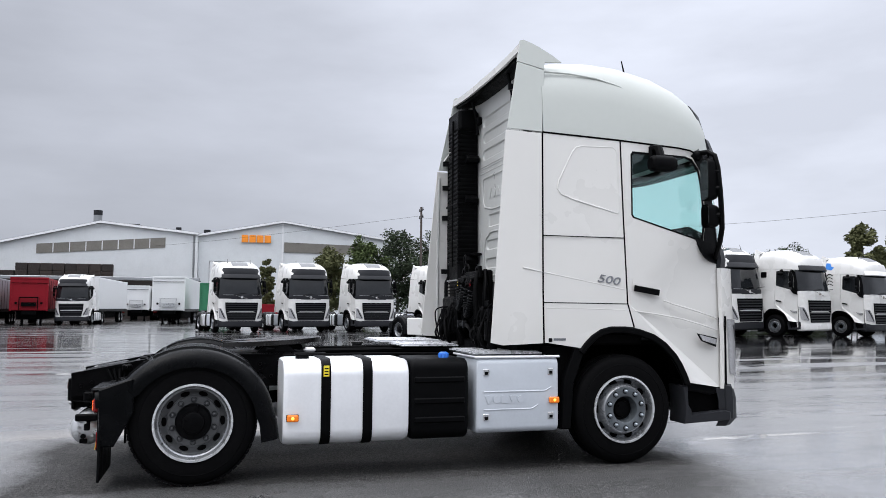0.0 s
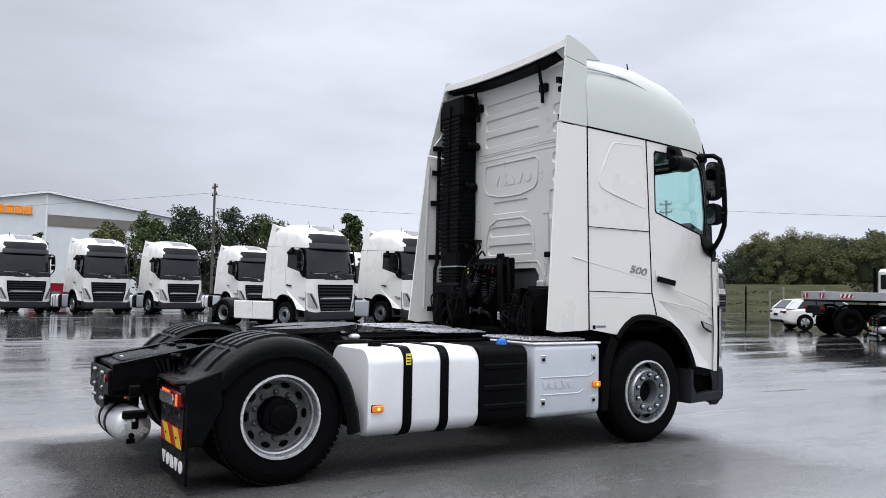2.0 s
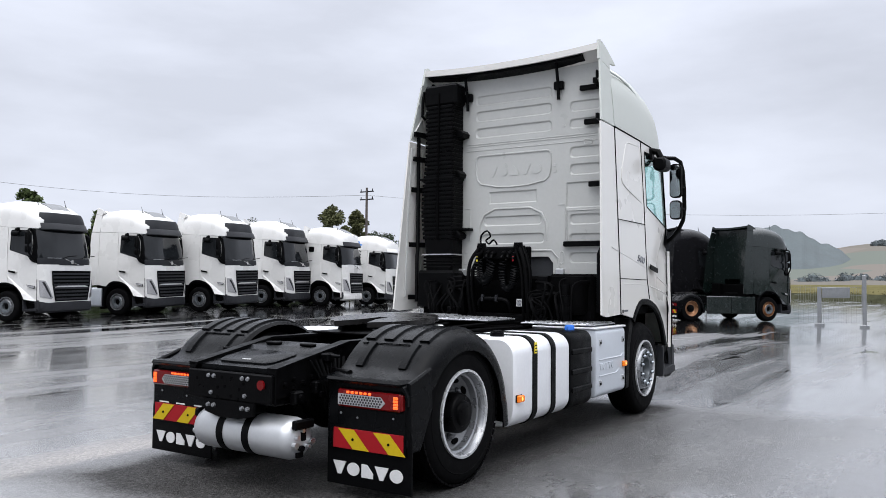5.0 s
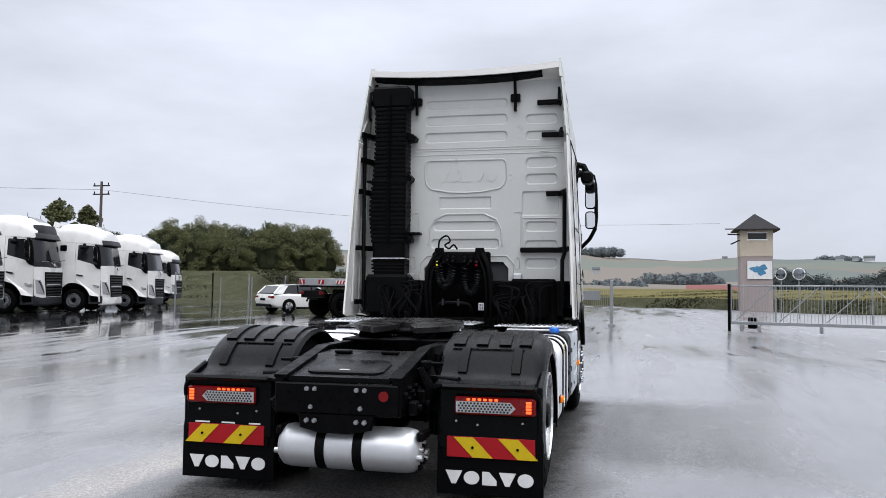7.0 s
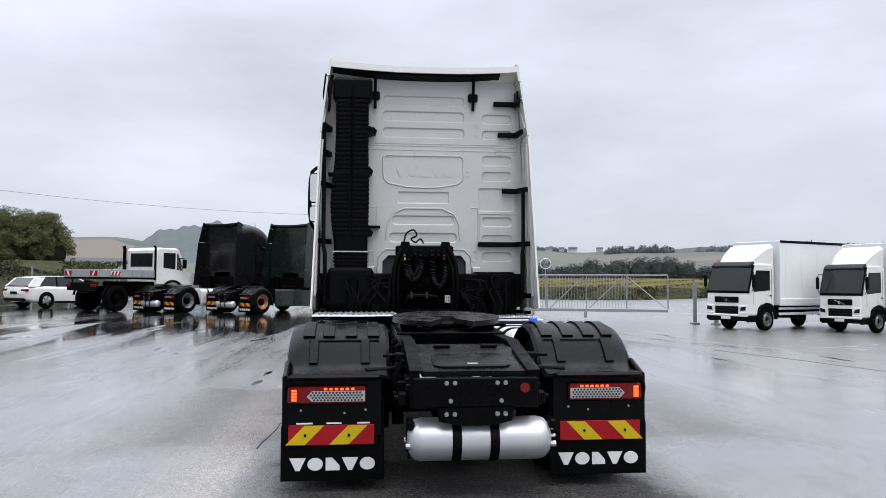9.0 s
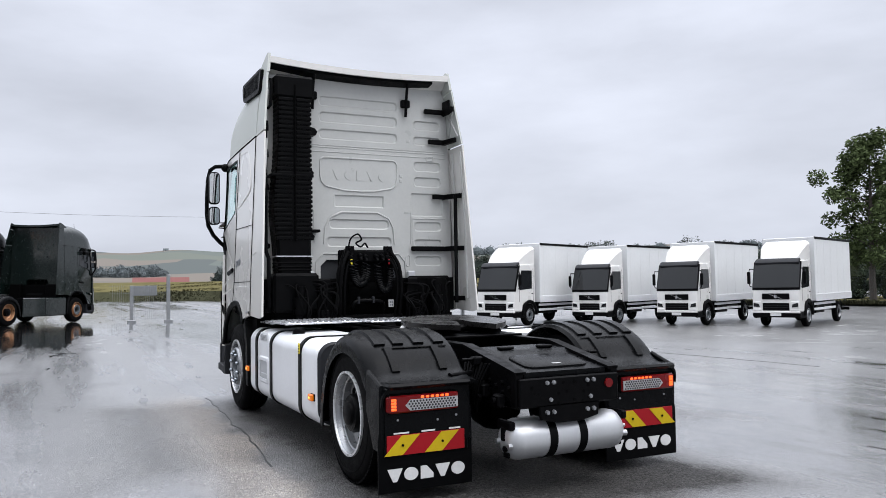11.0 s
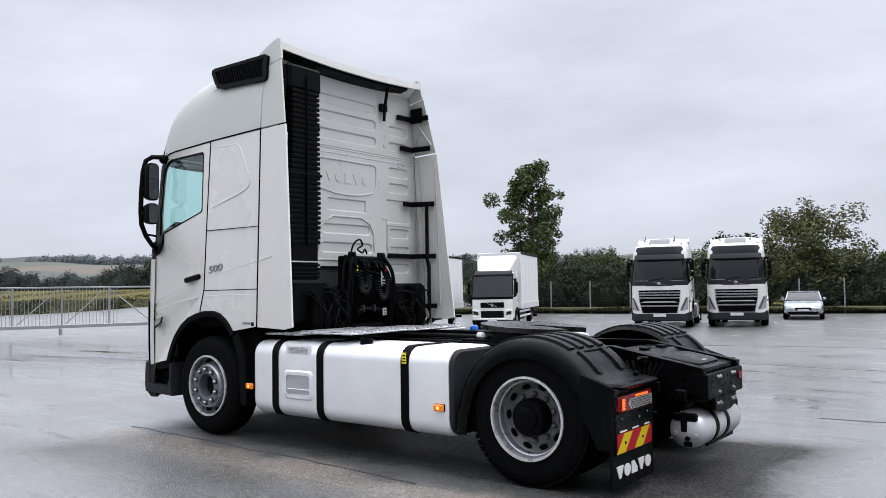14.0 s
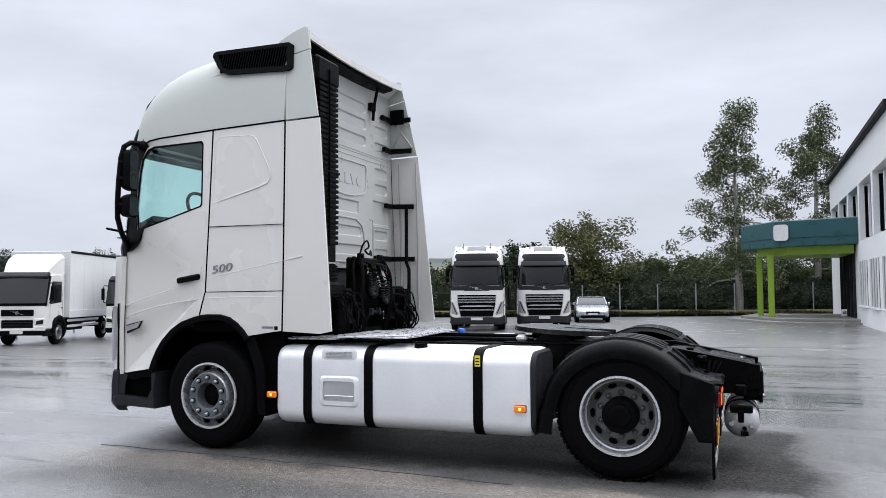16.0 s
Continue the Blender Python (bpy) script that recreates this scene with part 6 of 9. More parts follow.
        for k in range(11):
            y = s * rng.uniform(0.40, 0.95)
            z1 = rng.uniform(1.25, 1.48)
            part("cable", bent([(2.62, y, 1.03), (2.55 + rng.uniform(-0.03, 0.08), y + rng.uniform(-0.07, 0.07), 1.16), (2.60 + rng.uniform(-0.03, 0.05), y + rng.uniform(-0.12, 0.12), z1 - 0.04), (2.72, y + rng.uniform(-0.2, 0.2), z1), (2.84, y + rng.uniform(-0.2, 0.2), z1 - rng.uniform(0, 0.12))], rng.choice((0.008, 0.011, 0.014)), 6), RUBBER, tr, "black cable below the cab")
        part("valve_block", MB().box(2.60, 2.70, s * 0.50, s * 0.60, 1.06, 1.16, 0.012).cyl((2.60, s * 0.53, 1.12), (2.56, s * 0.53, 1.12), 0.018, n=10).cyl((2.60, s * 0.57, 1.09), (2.56, s * 0.57, 1.09), 0.014, n=10), CHASSIS, tr, "dark valve block")
    part("side_tank", MB().lathe([(0.001, -0.2), (0.11, -0.19), (0.13, -0.15), (0.13, 0.15), (0.11, 0.19), (0.001, 0.2)], (2.78, -0.86, 1.30), "z", 20), DARKGAP, tr, "black canister")
    part("wall_flap", MB().box(2.84, 2.86, -1.12, -0.62, 1.12, 1.50, 0.01), PLASTIC, tr)
    part("wall_flap", MB().box(2.80, 2.84, 0.60, 1.14, 1.14, 1.5, 0.01), PLASTIC, tr)
    # catwalk: ribbed plates and pipes on the frame
    cw = new("catwalk")
    cw.parent = tr
    tagged(cw, "ribbed aluminium catwalk plates")
    for x0, x1, y0, y1, z in ((1.80, 2.50, 0.34, 1.20, 1.075), (1.9, 2.48, -0.32, 0.30, 1.06), (2.34, 3.0, -1.2, -0.45, 1.03), (2.5, 3.0, 0.45, 1.15, 1.05)):
        p = part("plate", MB().box(x0, x1, y0, y1, z - 0.015, z, 0.004), PLATE, cw)
        n = int((y1 - y0) / 0.055)
        for k in range(n):
            y = y0 + 0.03 + k * 0.055
            part("tread_rib", MB().box(x0 + 0.02, x1 - 0.02, y, y + 0.022, z, z + 0.010, 0.004), PLATE, p)
    for y, z, x0, x1 in ((0.30, 1.01, 0.9, 2.6), (-0.30, 1.01, 1.0, 2.6), (0.12, 1.0, 1.1, 2.6), (-0.47, 0.98, 0.75, 2.4), (0.48, 0.97, 0.75, 2.4), (-0.05, 0.95, 1.1, 2.6)):
        part("air_line", MB().tube([(x0, y, z), ((x0 + x1) / 2, y + 0.02, z + 0.008), (x1, y, z)], 0.016, 6), RUBBER, cw, "black air line")
    part("connector", MB().box(0.96, 1.06, 0.26, 0.36, 1.0, 1.06, 0.02).box(0.95, 1.06, -0.38, -0.30, 1.0, 1.05, 0.02), WORDWHITE, cw, "white plastic connector")
    # roof intake grille on the left
    rg = new("roof_intake")
    rg.parent = tr
    tagged(rg, "black louvred roof air intake")
    bd = [(2.96, 3.555), (3.0, 3.53), (3.67, 3.56), (3.735, 3.585), (3.785, 3.63), (3.86, 3.755), (3.855, 3.79), (3.82, 3.805), (3.01, 3.805), (2.97, 3.78)]
    part("frame", MB().panel(bd, [[(3.02, 3.58), (3.67, 3.605), (3.73, 3.635), (3.80, 3.765), (3.03, 3.77)]], lambda x, z: 1.165 - 0.10 * (z - 3.55), 0.10, 1), PLASTIC, rg)
    part("backing", MB().box(3.0, 3.78, 1.06, 1.10, 3.57, 3.78), DARKGAP, rg)
    for k in range(26):
        x = 3.03 + k * 0.0285
        part("louvre", MB().box(x, x + 0.010, 1.08, 1.145, 3.585, 3.775, 0.0, Matrix.Translation((x, 0, 3.7)) @ Matrix.Rotation(radians(-14), 4, "Y") @ Matrix.Translation((-x, 0, -3.7))), PLASTIC, rg)
    # small parts at the tail
    for s in (1, -1):
        part("height_valve", MB().box(-0.62, -0.54, s * 0.43, s * 0.50, 0.86, 0.92, 0.01).cyl((-0.58, s * 0.45, 0.90), (-0.58, s * 0.58, 0.90), 0.012), CHASSIS, tr, "dark height valve")
        for k in range(8):
            part("cable", bent([(-0.74 + 0.05 * k, s * 0.45, 0.88), (-0.66 + 0.02 * k, s * (0.49 + 0.008 * k), 0.72), (-0.62 + 0.03 * k, s * 0.49, 0.55 + 0.03 * k), (-0.5 + 0.04 * k, s * 0.44, 0.50)], 0.008 + 0.002 * (k % 3), 6), RUBBER, tr, "black cable beside the frame")
        for k in range(4):
            part("valve_block", MB().box(-0.92 + 0.2 * k, -0.83 + 0.2 * k, s * 0.43, s * 0.49, 0.60 + 0.05 * (k % 2), 0.69 + 0.05 * (k % 2), 0.012).cyl((-0.875 + 0.2 * k, s * 0.49, 0.65), (-0.875 + 0.2 * k, s * 0.515, 0.65), 0.02, n=10), CHASSIS, tr, "dark valve block")
        part("fender_stay", MB().cyl((-0.52, s * 0.40, 0.80), (-0.62, s * 0.70, 0.80), 0.022).cyl((0.55, s * 0.40, 0.80), (0.58, s * 0.7, 0.78), 0.022), CHASSIS, tr, "black fender stay")
    for y, z in ((-0.06, 0.40), (0.05, 0.33), (-0.01, 0.44)):
        part("drain_valve", MB().cyl((-0.88 + y, -0.515, z), (-0.88 + y, -0.545, z), 0.013, n=10), STEEL, tr, "small valve of the air tank")


truck = tractor("tractor_unit", "white four-wheel tractor unit standing on wet asphalt", "", WHITE, BACKSHADED, True, True, m=pose(0, -0.06, 0, 0, 0, 0.6))
cab_back(truck)


# ---- the other vehicles in the yard ----
def on_yard(x, y, heading):
    """Pose of a vehicle that stands on the yard, tilted as the yard is."""
    c, s = math.cos(radians(heading)), math.sin(radians(heading))
    z0, z1 = gz(x, y), gz(x + 3.8 * c, y + 3.8 * s)
    zl, zr = gz(x + 1.9 * c - 1.1 * s, y + 1.9 * s + 1.1 * c), gz(x + 1.9 * c + 1.1 * s, y + 1.9 * s - 1.1 * c)
    return pose(x, y, z0 - 0.003, 0, 0, heading) @ Matrix.Rotation(-math.atan2(z1 - z0, 3.8), 4, "Y") @ Matrix.Rotation(math.atan2(zl - zr, 2.2), 4, "X")


ROW = "parked white tractor units"
first = tractor("tractor_unit", "parked white tractor unit with black grille on the wet yard", ROW, BGWHITE, BGWHITE, m=on_yard(-0.15, 41.1, 283))
for x, y, h in ((3.55, 41.1, 283), (7.2, 40.9, 283), (11.5, 41.7, 284), (15.4, 44.5, 284), (19.5, 43.5, 286), (12.6, 25.5, 289), (15.7, 24.8, 289), (20.0, 25.9, 289)):
    copy_thing(first, on_yard(x, y, h))
tractor("tractor_unit", "parked white tractor unit with smooth white side skirts", ROW, BGWHITE, BGWHITE, skirts=True, m=on_yard(8.4, 25.1, 289))
black = tractor("tractor_unit", "parked glossy black tractor unit seen from behind", "dark tractor units", BLACKPAINT, BLACKPAINT, m=on_yard(27.7, 8.8, 324))
green = tractor("tractor_unit", "parked dark green tractor unit with bronze wheels and skirts", "dark tractor units", GREENPAINT, GREENPAINT, rimmat=COPPER, skirts=True, m=on_yard(27.25, 5.75, 324))


def restyle(ob, label, rename):
    """Give some parts of a fresh copy other meshes."""
    tagged(ob, label)
    for o in ob.children_recursive:
        base = o.name.split(".")[0]
        if base in rename:
            make = rename[base]
            me = o.data.copy()
            me.materials.clear()
            me.materials.append(make)
            o.data = me
    return ob


BRIGHTGRILLE = mat("silver_grille_mesh", (0.30, 0.31, 0.32), 0.3, metal=0.7, vary=0.3, scale=30)
for x, y in ((11.9, -31.1), (9.3, -33.1)):
    t2 = restyle(copy_thing(first, on_yard(x, y, 106)), "white tractor unit with silver grille parked facing the yard", {"slat": BRIGHTGRILLE, "grille_frame": CHROME})
    t2["group"] = "tractor units by the fence"
    for o in t2.children_recursive:
        if o.name.startswith("slat") and not (1.25 < o.data.vertices[0].co.z or 0.9 < o.data.vertices[0].co.z < 1.0):
            o.data = o.data.copy()
            o.data.materials.clear()
            o.data.materials.append(PLASTIC)
    for side in (1, -1):
        part("roof_spot", MB().box(4.55, 4.62, side * 0.75, side * 0.95, 3.52, 3.66, 0.02).cyl((4.5, side * 0.8, 3.45), (4.5, side * 0.8, 3.72), 0.02), CHROME, t2, "chrome roof lamp")
        part("horn", MB().tube([(4.3, side * 0.62, 3.83), (4.75, side * 0.62, 3.78)], 0.04, 8), CHROME, t2, "chrome roof horn")
    part("front_plate", MB().box(5.24, 5.26, -0.26, 0.26, 0.50, 0.62, 0.004), WORDWHITE, t2, "white front plate")

white_visor = {"roof_front": BGWHITE, "sun_visor": GREYBUMP, "dark_band": BGWHITE, "bumper": BGWHITE}
man = restyle(copy_thing(first, on_yard(22.8, 24.8, 289) @ Matrix.Scale(0.96, 4)), "parked white tractor unit with white front and small dark grille", white_visor)
part("roof_mark", MB().panel(rrect(3.3, 2.78, 0.28, 0.26, 0.04, 3), [], lambda x, z: YS(x, z) + 0.005, 0.01, -1), PLASTIC, man, "black square mark")
sca = restyle(copy_thing(first, on_yard(26.2, 24.6, 289) @ Matrix.Scale(0.91, 4)), "parked white tractor unit with a blue and black roof graphic", {"roof_front": BGWHITE, "sun_visor": BGWHITE, "dark_band": BGWHITE, "bumper": GREYBUMP})
BLUEPRINT = mat("blue_print", (0.03, 0.20, 0.62), 0.35, vary=0.1)
gr2 = MB().panel([(3.06, 3.30), (3.34, 3.22), (3.50, 3.36), (3.36, 3.40), (3.30, 3.56), (3.10, 3.58)], [], lambda x, z: YS(x, z) + 0.012, 0.03, -1)
part("roof_graphic", gr2, BLUEPRINT, sca, "blue shapes on the roof side")
gr3 = MB()
for k in range(4):
    gr3.tube([(3.04 + 0.10 * u, -(YS(3.2, 2.8) + 0.004), 3.0 - 0.16 * k - 0.05 * math.sin(u * 2)) for u in (0, 1, 2, 3, 4)], 0.02, 5)
part("roof_graphic", gr3, PLASTIC, sca, "black wavy stripes on the sleeper")
for x, y in ((35.7, 31.0), (38.8, 31.25)):
    d = restyle(copy_thing(first, on_yard(x, y, 289) @ Matrix.Scale(0.88, 4)), "parked white tractor unit at the end of the row", {"roof_front": BGWHITE, "dark_band": BGWHITE})
    d["group"] = "trucks at the end of the row"


def scaled_wheel(parent, x, y, side, front, r, rimmat=None):
    w = wheel(parent, 0.0, 0.0, side, front, rimmat or RIM, False)
    w.matrix_basis = Matrix.Translation((x, y, 0)) @ Matrix.Diagonal((r / 0.5, r / 0.5, r / 0.5, 1))
    return w


TARP = mat("white_box_body", (0.64, 0.65, 0.655), 0.45, vary=0.05, scale=0.8, bump=0.05, bscale=6, spots=0.15, spotcol=(0.55, 0.56, 0.57))


def box_truck(m):
    t = thing("box_truck", "white box truck with roof fairing parked by the fence", "truck", "white box trucks", m)
    cb = new("cab")
    cb.parent = t
    tagged(cb, "low white cab with dark windscreen")
    w = 1.13
    side = [(4.25, 0.95), (4.25, 2.62), (4.35, 2.70), (5.35, 2.70), (5.55, 2.62), (5.88, 1.62), (5.92, 1.2), (5.92, 0.62), (5.35, 0.62), (5.30, 0.85), (5.10, 1.02), (4.6, 1.02)]
    part("body", MB().prism(side, "y", -w, w, 0.04), BGWHITE, cb)
    for s in (1, -1):
        part("side_window", MB().prism([(4.52, 1.62), (4.52, 2.42), (5.36, 2.42), (5.62, 1.74), (5.5, 1.56)], "y", s * (w - 0.02), s * (w + 0.004)), DARKGLASS, cb, "dark side window")
        part("wheel_arch", MB().tube([(4.7 + 0.56 * math.cos(radians(a)), s * (w - 0.02), 0.46 + 0.6 * math.sin(radians(a))) for a in range(0, 181, 12)], 0.085, 6), PLASTIC, cb, "black wheel arch")
        mi = MB().box(5.72, 5.82, s * 1.26, s * 1.42, 1.75, 2.25, 0.03).tube([(5.5, s * 1.1, 2.35), (5.75, s * 1.3, 2.36), (5.77, s * 1.34, 2.2)], 0.02).tube([(5.6, s * 1.1, 1.6), (5.76, s * 1.3, 1.65), (5.77, s * 1.34, 1.8)], 0.02)
        part("mirror", mi, PLASTIC, cb, "black door mirror")
        part("headlamp", MB().prism([(s * 0.76, 0.80), (s * 1.07, 0.83), (s * 1.07, 0.99), (s * 0.80, 0.94)], "x", 5.90, 5.968, 0.01), DARKGLASS, cb, "dark glass headlamp")
        part("lamp_surround", MB().box(5.88, 5.955, s * 0.70, s * 1.12, 0.74, 1.04, 0.03), BGWHITE, cb, "white headlamp surround")
        part("door_gap", MB().box(4.40, 4.42, s * (w - 0.01), s * (w + 0.003), 1.05, 2.5), DARKGAP, cb)
        part("door_gap", MB().box(5.52, 5.54, s * (w - 0.01), s * (w + 0.003), 1.05, 1.6), DARKGAP, cb)
        part("step", MB().box(4.95, 5.85, s * 0.95, s * 1.12, 0.36, 0.62, 0.03), PLASTIC, cb)
        part("handle", MB().box(4.42, 4.56, s * w, s * (w + 0.02), 1.38, 1.43, 0.006), PLASTIC, cb)
    ws = MB()
    ws.loft([[(x + 0.03, y, z) for x, y, z in ((x0, -hw, z0), (x0 + 0.05, -hw * 0.5, z0), (x0 + 0.06, 0, z0), (x0 + 0.05, hw * 0.5, z0), (x0, hw, z0), (x0 - 0.06, hw, z0), (x0 - 0.06, -hw, z0))] for x0, hw, z0 in ((5.87, 1.115, 1.60), (5.545, 1.09, 2.60))])
    part("windscreen", ws, DARKGLASS, cb, "dark windscreen")
    fr = MB()
    fr.loft([[(x0, -hw, z0), (x0 + 0.012, -hw * 0.5, z0), (x0 + 0.012, hw * 0.5, z0), (x0, hw, z0), (x0 - 0.10, hw, z0), (x0 - 0.10, -hw, z0)] for x0, hw, z0 in ((5.895, 1.137, 1.50), (5.875, 1.137, 1.66), (5.56, 1.136, 2.64))])
    part("windscreen_frame", fr, PLASTIC, cb, "black windscreen surround")
    part("sun_visor", MB().prism([(5.34, 2.70), (5.66, 2.54), (5.70, 2.61), (5.60, 2.73), (5.42, 2.78)], "y", -1.06, 1.06, 0.03), GREYBUMP, cb, "dark sun visor")
    part("grille", MB().box(5.90, 5.95, -0.66, 0.66, 1.12, 1.36, 0.02), PLASTIC, cb, "black upper grille with badge")
    part("badge", MB().cyl((5.95, 0, 1.24), (5.965, 0, 1.24), 0.075, n=16).box(5.95, 5.958, -0.3, 0.3, -0.012, 0.012, 0, Matrix.Translation((0, 0, 1.24)) @ Matrix.Rotation(radians(-16), 4, "X")), CHROME, cb)
    part("lower_grille", MB().box(5.88, 5.94, -0.64, 0.64, 0.62, 0.98, 0.02), PLASTIC, cb, "black lower grille")
    for k in range(3):
        part("grille_bar", MB().box(5.93, 5.955, -0.60, 0.60, 0.68 + 0.1 * k, 0.70 + 0.1 * k), GREYBUMP, cb)
    part("bumper", MB().box(5.6, 5.97, -1.14, 1.14, 0.40, 0.62, 0.05), PLASTIC, cb, "dark bumper")
    part("bumper_panel", MB().box(5.85, 5.978, -1.125, 1.125, 0.56, 0.67, 0.03).box(5.85, 5.974, 0.68, 1.12, 0.65, 0.76, 0.03).box(5.85, 5.974, -1.12, -0.68, 0.65, 0.76, 0.03), BGWHITE, cb)
    part("front_plate", MB().box(5.972, 5.985, -0.26, 0.26, 0.46, 0.57, 0.004), WORDWHITE, cb, "white front plate")
    # roof fairing: two curved cheeks and a sloped top
    rings = [[(x, y, z) for y, z in ((-hw, 2.68), (-hw, zt - 0.12), (-hw + 0.15, zt), (hw - 0.15, zt), (hw, zt - 0.12), (hw, 2.68))] for x, hw, zt in ((4.30, 1.13, 3.50), (4.6, 1.1, 3.42), (4.95, 1.02, 3.22), (5.25, 0.92, 2.98), (5.45, 0.85, 2.78))]
    part("roof_fairing", MB().loft(rings), BGWHITE, cb, "curved white roof fairing")
    bx = new("box_body")
    bx.parent = t
    tagged(bx, "tall white box body")
    part("shell", MB().box(-1.75, 4.02, -1.27, 1.27, 1.02, 3.62, 0.03), TARP, bx)
    for k in range(6):
        for s in (1, -1):
            part("body_rib", MB().box(-1.6 + 1.05 * k, -1.56 + 1.05 * k, s * 1.27, s * 1.274, 1.3, 3.56), TARP, bx)
    part("front_corner", MB().box(3.93, 4.05, -1.285, 1.285, 1.02, 3.65, 0.02), TARP, bx)
    for s in (1, -1):
        part("top_rail", MB().box(-1.77, 4.03, s * 1.25, s * 1.295, 3.56, 3.66, 0.01), PLASTIC, bx, "dark top rail")
        part("lower_rail", MB().box(-1.77, 4.03, s * 1.25, s * 1.29, 1.0, 1.30, 0.01), ALU, bx, "aluminium lower boards")
        for z in (0.62, 0.84):
            part("side_guard", MB().box(0.75, 4.0, s * 1.14, s * 1.18, z, z + 0.1, 0.01), ALU, t, "side guard rail")
        part("tool_box", MB().box(2.3, 3.6, s * 0.6, s * 1.1, 0.5, 0.95, 0.03), CHASSIS, t)
        scaled_wheel(t, 4.7, s * 0.98, s, True, 0.46)
        scaled_wheel(t, 0.0, s * 0.98, s, False, 0.46)
        part("rear_fender", MB().tube([(0.58 * math.cos(radians(a)), s * 1.1, 0.46 + 0.54 * math.sin(radians(a))) for a in range(10, 171, 16)], 0.03, 6), PLASTIC, t)
    part("frame", MB().box(-1.7, 5.6, -0.42, 0.42, 0.70, 0.98, 0.01), CHASSIS, t, "black frame rails")
    part("bumper_bar", MB().box(-1.76, -1.66, -1.15, 1.15, 0.45, 0.58, 0.02), CHASSIS, t)
    return t


BOX = Matrix.Diagonal((0.93, 0.87, 0.965, 1))
bt = box_truck(on_yard(25.8, -18.5, 114) @ BOX)
for x, y in ((24.0, -21.9), (20.9, -23.9), (17.6, -25.7)):
    copy_thing(bt, on_yard(x, y, 113) @ BOX)



def car(name, label, paint, estate, m, group=""):
    """Origin below the rear axle; wheelbase 2.9."""
    c = thing(name, label, "car", group, m)
    prof = [(-0.98, 0.62, 0.70), (-0.92, 0.36, 0.93), (-0.6, 0.26, 0.97), (0.0, 0.22, 0.98), (1.4, 0.20, 0.96), (2.3, 0.20, 0.95), (2.75, 0.22, 0.90), (3.3, 0.26, 0.82), (3.72, 0.34, 0.70), (3.86, 0.42, 0.58)]
    rings = []
    for x, z0, z1 in prof:
        w = 0.92 * (1 - 0.16 * max(0, abs(x - 1.45) - 1.6) ** 1.5)
        rings.append([(x, y, z) for y, z in rrect(0, (z0 + z1) / 2, 2 * w, z1 - z0, min(0.14, (z1 - z0) * 0.45), 4)])
    body = part("body", MB().loft(rings), paint, c)
    top = [(-0.80, 0.05), (-0.45, 0.40), (0.1, 0.47), (1.0, 0.49), (1.6, 0.44), (2.45, 0.02)] if estate else [(-0.55, 0.02), (0.15, 0.40), (0.7, 0.46), (1.2, 0.46), (1.6, 0.42), (2.4, 0.02)]
    rings, roofr = [], []
    for x, h in top:
        wb, wt = 0.84, 0.84 - 0.30 * h
        rings.append([(x, -wb, 0.94), (x, -wt, 0.94 + h), (x, wt, 0.94 + h), (x, wb, 0.94)])
        if h > 0.3:
            roofr.append([(x, -wt - 0.005, 0.94 + h - 0.035), (x, -wt + 0.05, 0.94 + h + 0.012), (x, wt - 0.05, 0.94 + h + 0.012), (x, wt + 0.005, 0.94 + h - 0.035)])
    part("greenhouse", MB().loft(rings), DARKGLASS, c, "dark windows")
    part("roof", MB().loft(roofr), paint, c)
    for s in (1, -1):
        for x, lean in ((0.55, 0.0), (1.35, 0.0)):
            part("pillar", MB().tube([(x, s * 0.845, 0.95), (x, s * 0.71, 1.40)], 0.03, 6), PLASTIC, c)
        part("front_pillar", MB().tube([(2.4, s * 0.83, 0.96), (1.62, s * 0.72, 1.37)], 0.035, 6), paint, c)
        if estate:
            q = [(-0.86, 0.90, 0.95), (-0.46, 0.735, 1.34), (0.02, 0.72, 1.37), (-0.34, 0.855, 0.95)]
            part("rear_quarter", MB().loft([[(x, s * y, z) for x, y, z in q], [(x, s * (y - 0.05), z) for x, y, z in q]]), paint, c, "white rear quarter panel")
        part("rear_pillar", MB().tube([(top[0][0], s * 0.83, 0.98), (top[1][0], s * 0.73, 0.94 + top[1][1] - 0.02)], 0.05, 6), paint, c)
        for x in (0.0, 2.9):
            wh = new("wheel")
            wh.parent = c
            part("tyre", MB().lathe([(0.22, -0.11), (0.30, -0.115), (0.335, -0.09), (0.34, 0.0), (0.335, 0.09), (0.30, 0.115), (0.22, 0.11)], (x, s * 0.83, 0.34), "y", 28, True), RUBBER, wh)
            part("rim", MB().lathe([(0.225, s * 0.10), (0.215, s * 0.085), (0.20, s * 0.02), (0.001, s * 0.02)], (x, s * 0.83, 0.34), "y", 24), CHASSIS, wh)
            for k in range(5):
                part("spoke", MB().box(0.03, 0.215, s * 0.83 + s * 0.06, s * 0.83 + s * 0.10, -0.042, 0.042, 0.008, Matrix.Translation((x, 0, 0.34)) @ Matrix.Rotation(2 * math.pi * k / 5, 4, "Y")), RIM, wh)
            part("arch_gap", MB().lathe([(0.37, 0.0), (0.37, s * 0.02), (0.2, s * 0.02)], (x, s * 0.905, 0.36), "y", 24), DARKGAP, c)
        part("tail_lamp", MB().box(-0.985, -0.80, s * 0.52, s * 0.88, 0.74, 0.85, 0.03), REDLENS, c, "red tail lamp")
        part("headlamp", MB().box(3.55, 3.80, s * 0.50, s * 0.82, 0.58, 0.69, 0.03), CLEARLENS, c, "clear headlamp")
        part("mirror", MB().box(1.9, 2.05, s * 0.9, s * 1.04, 0.95, 1.08, 0.03), paint, c)
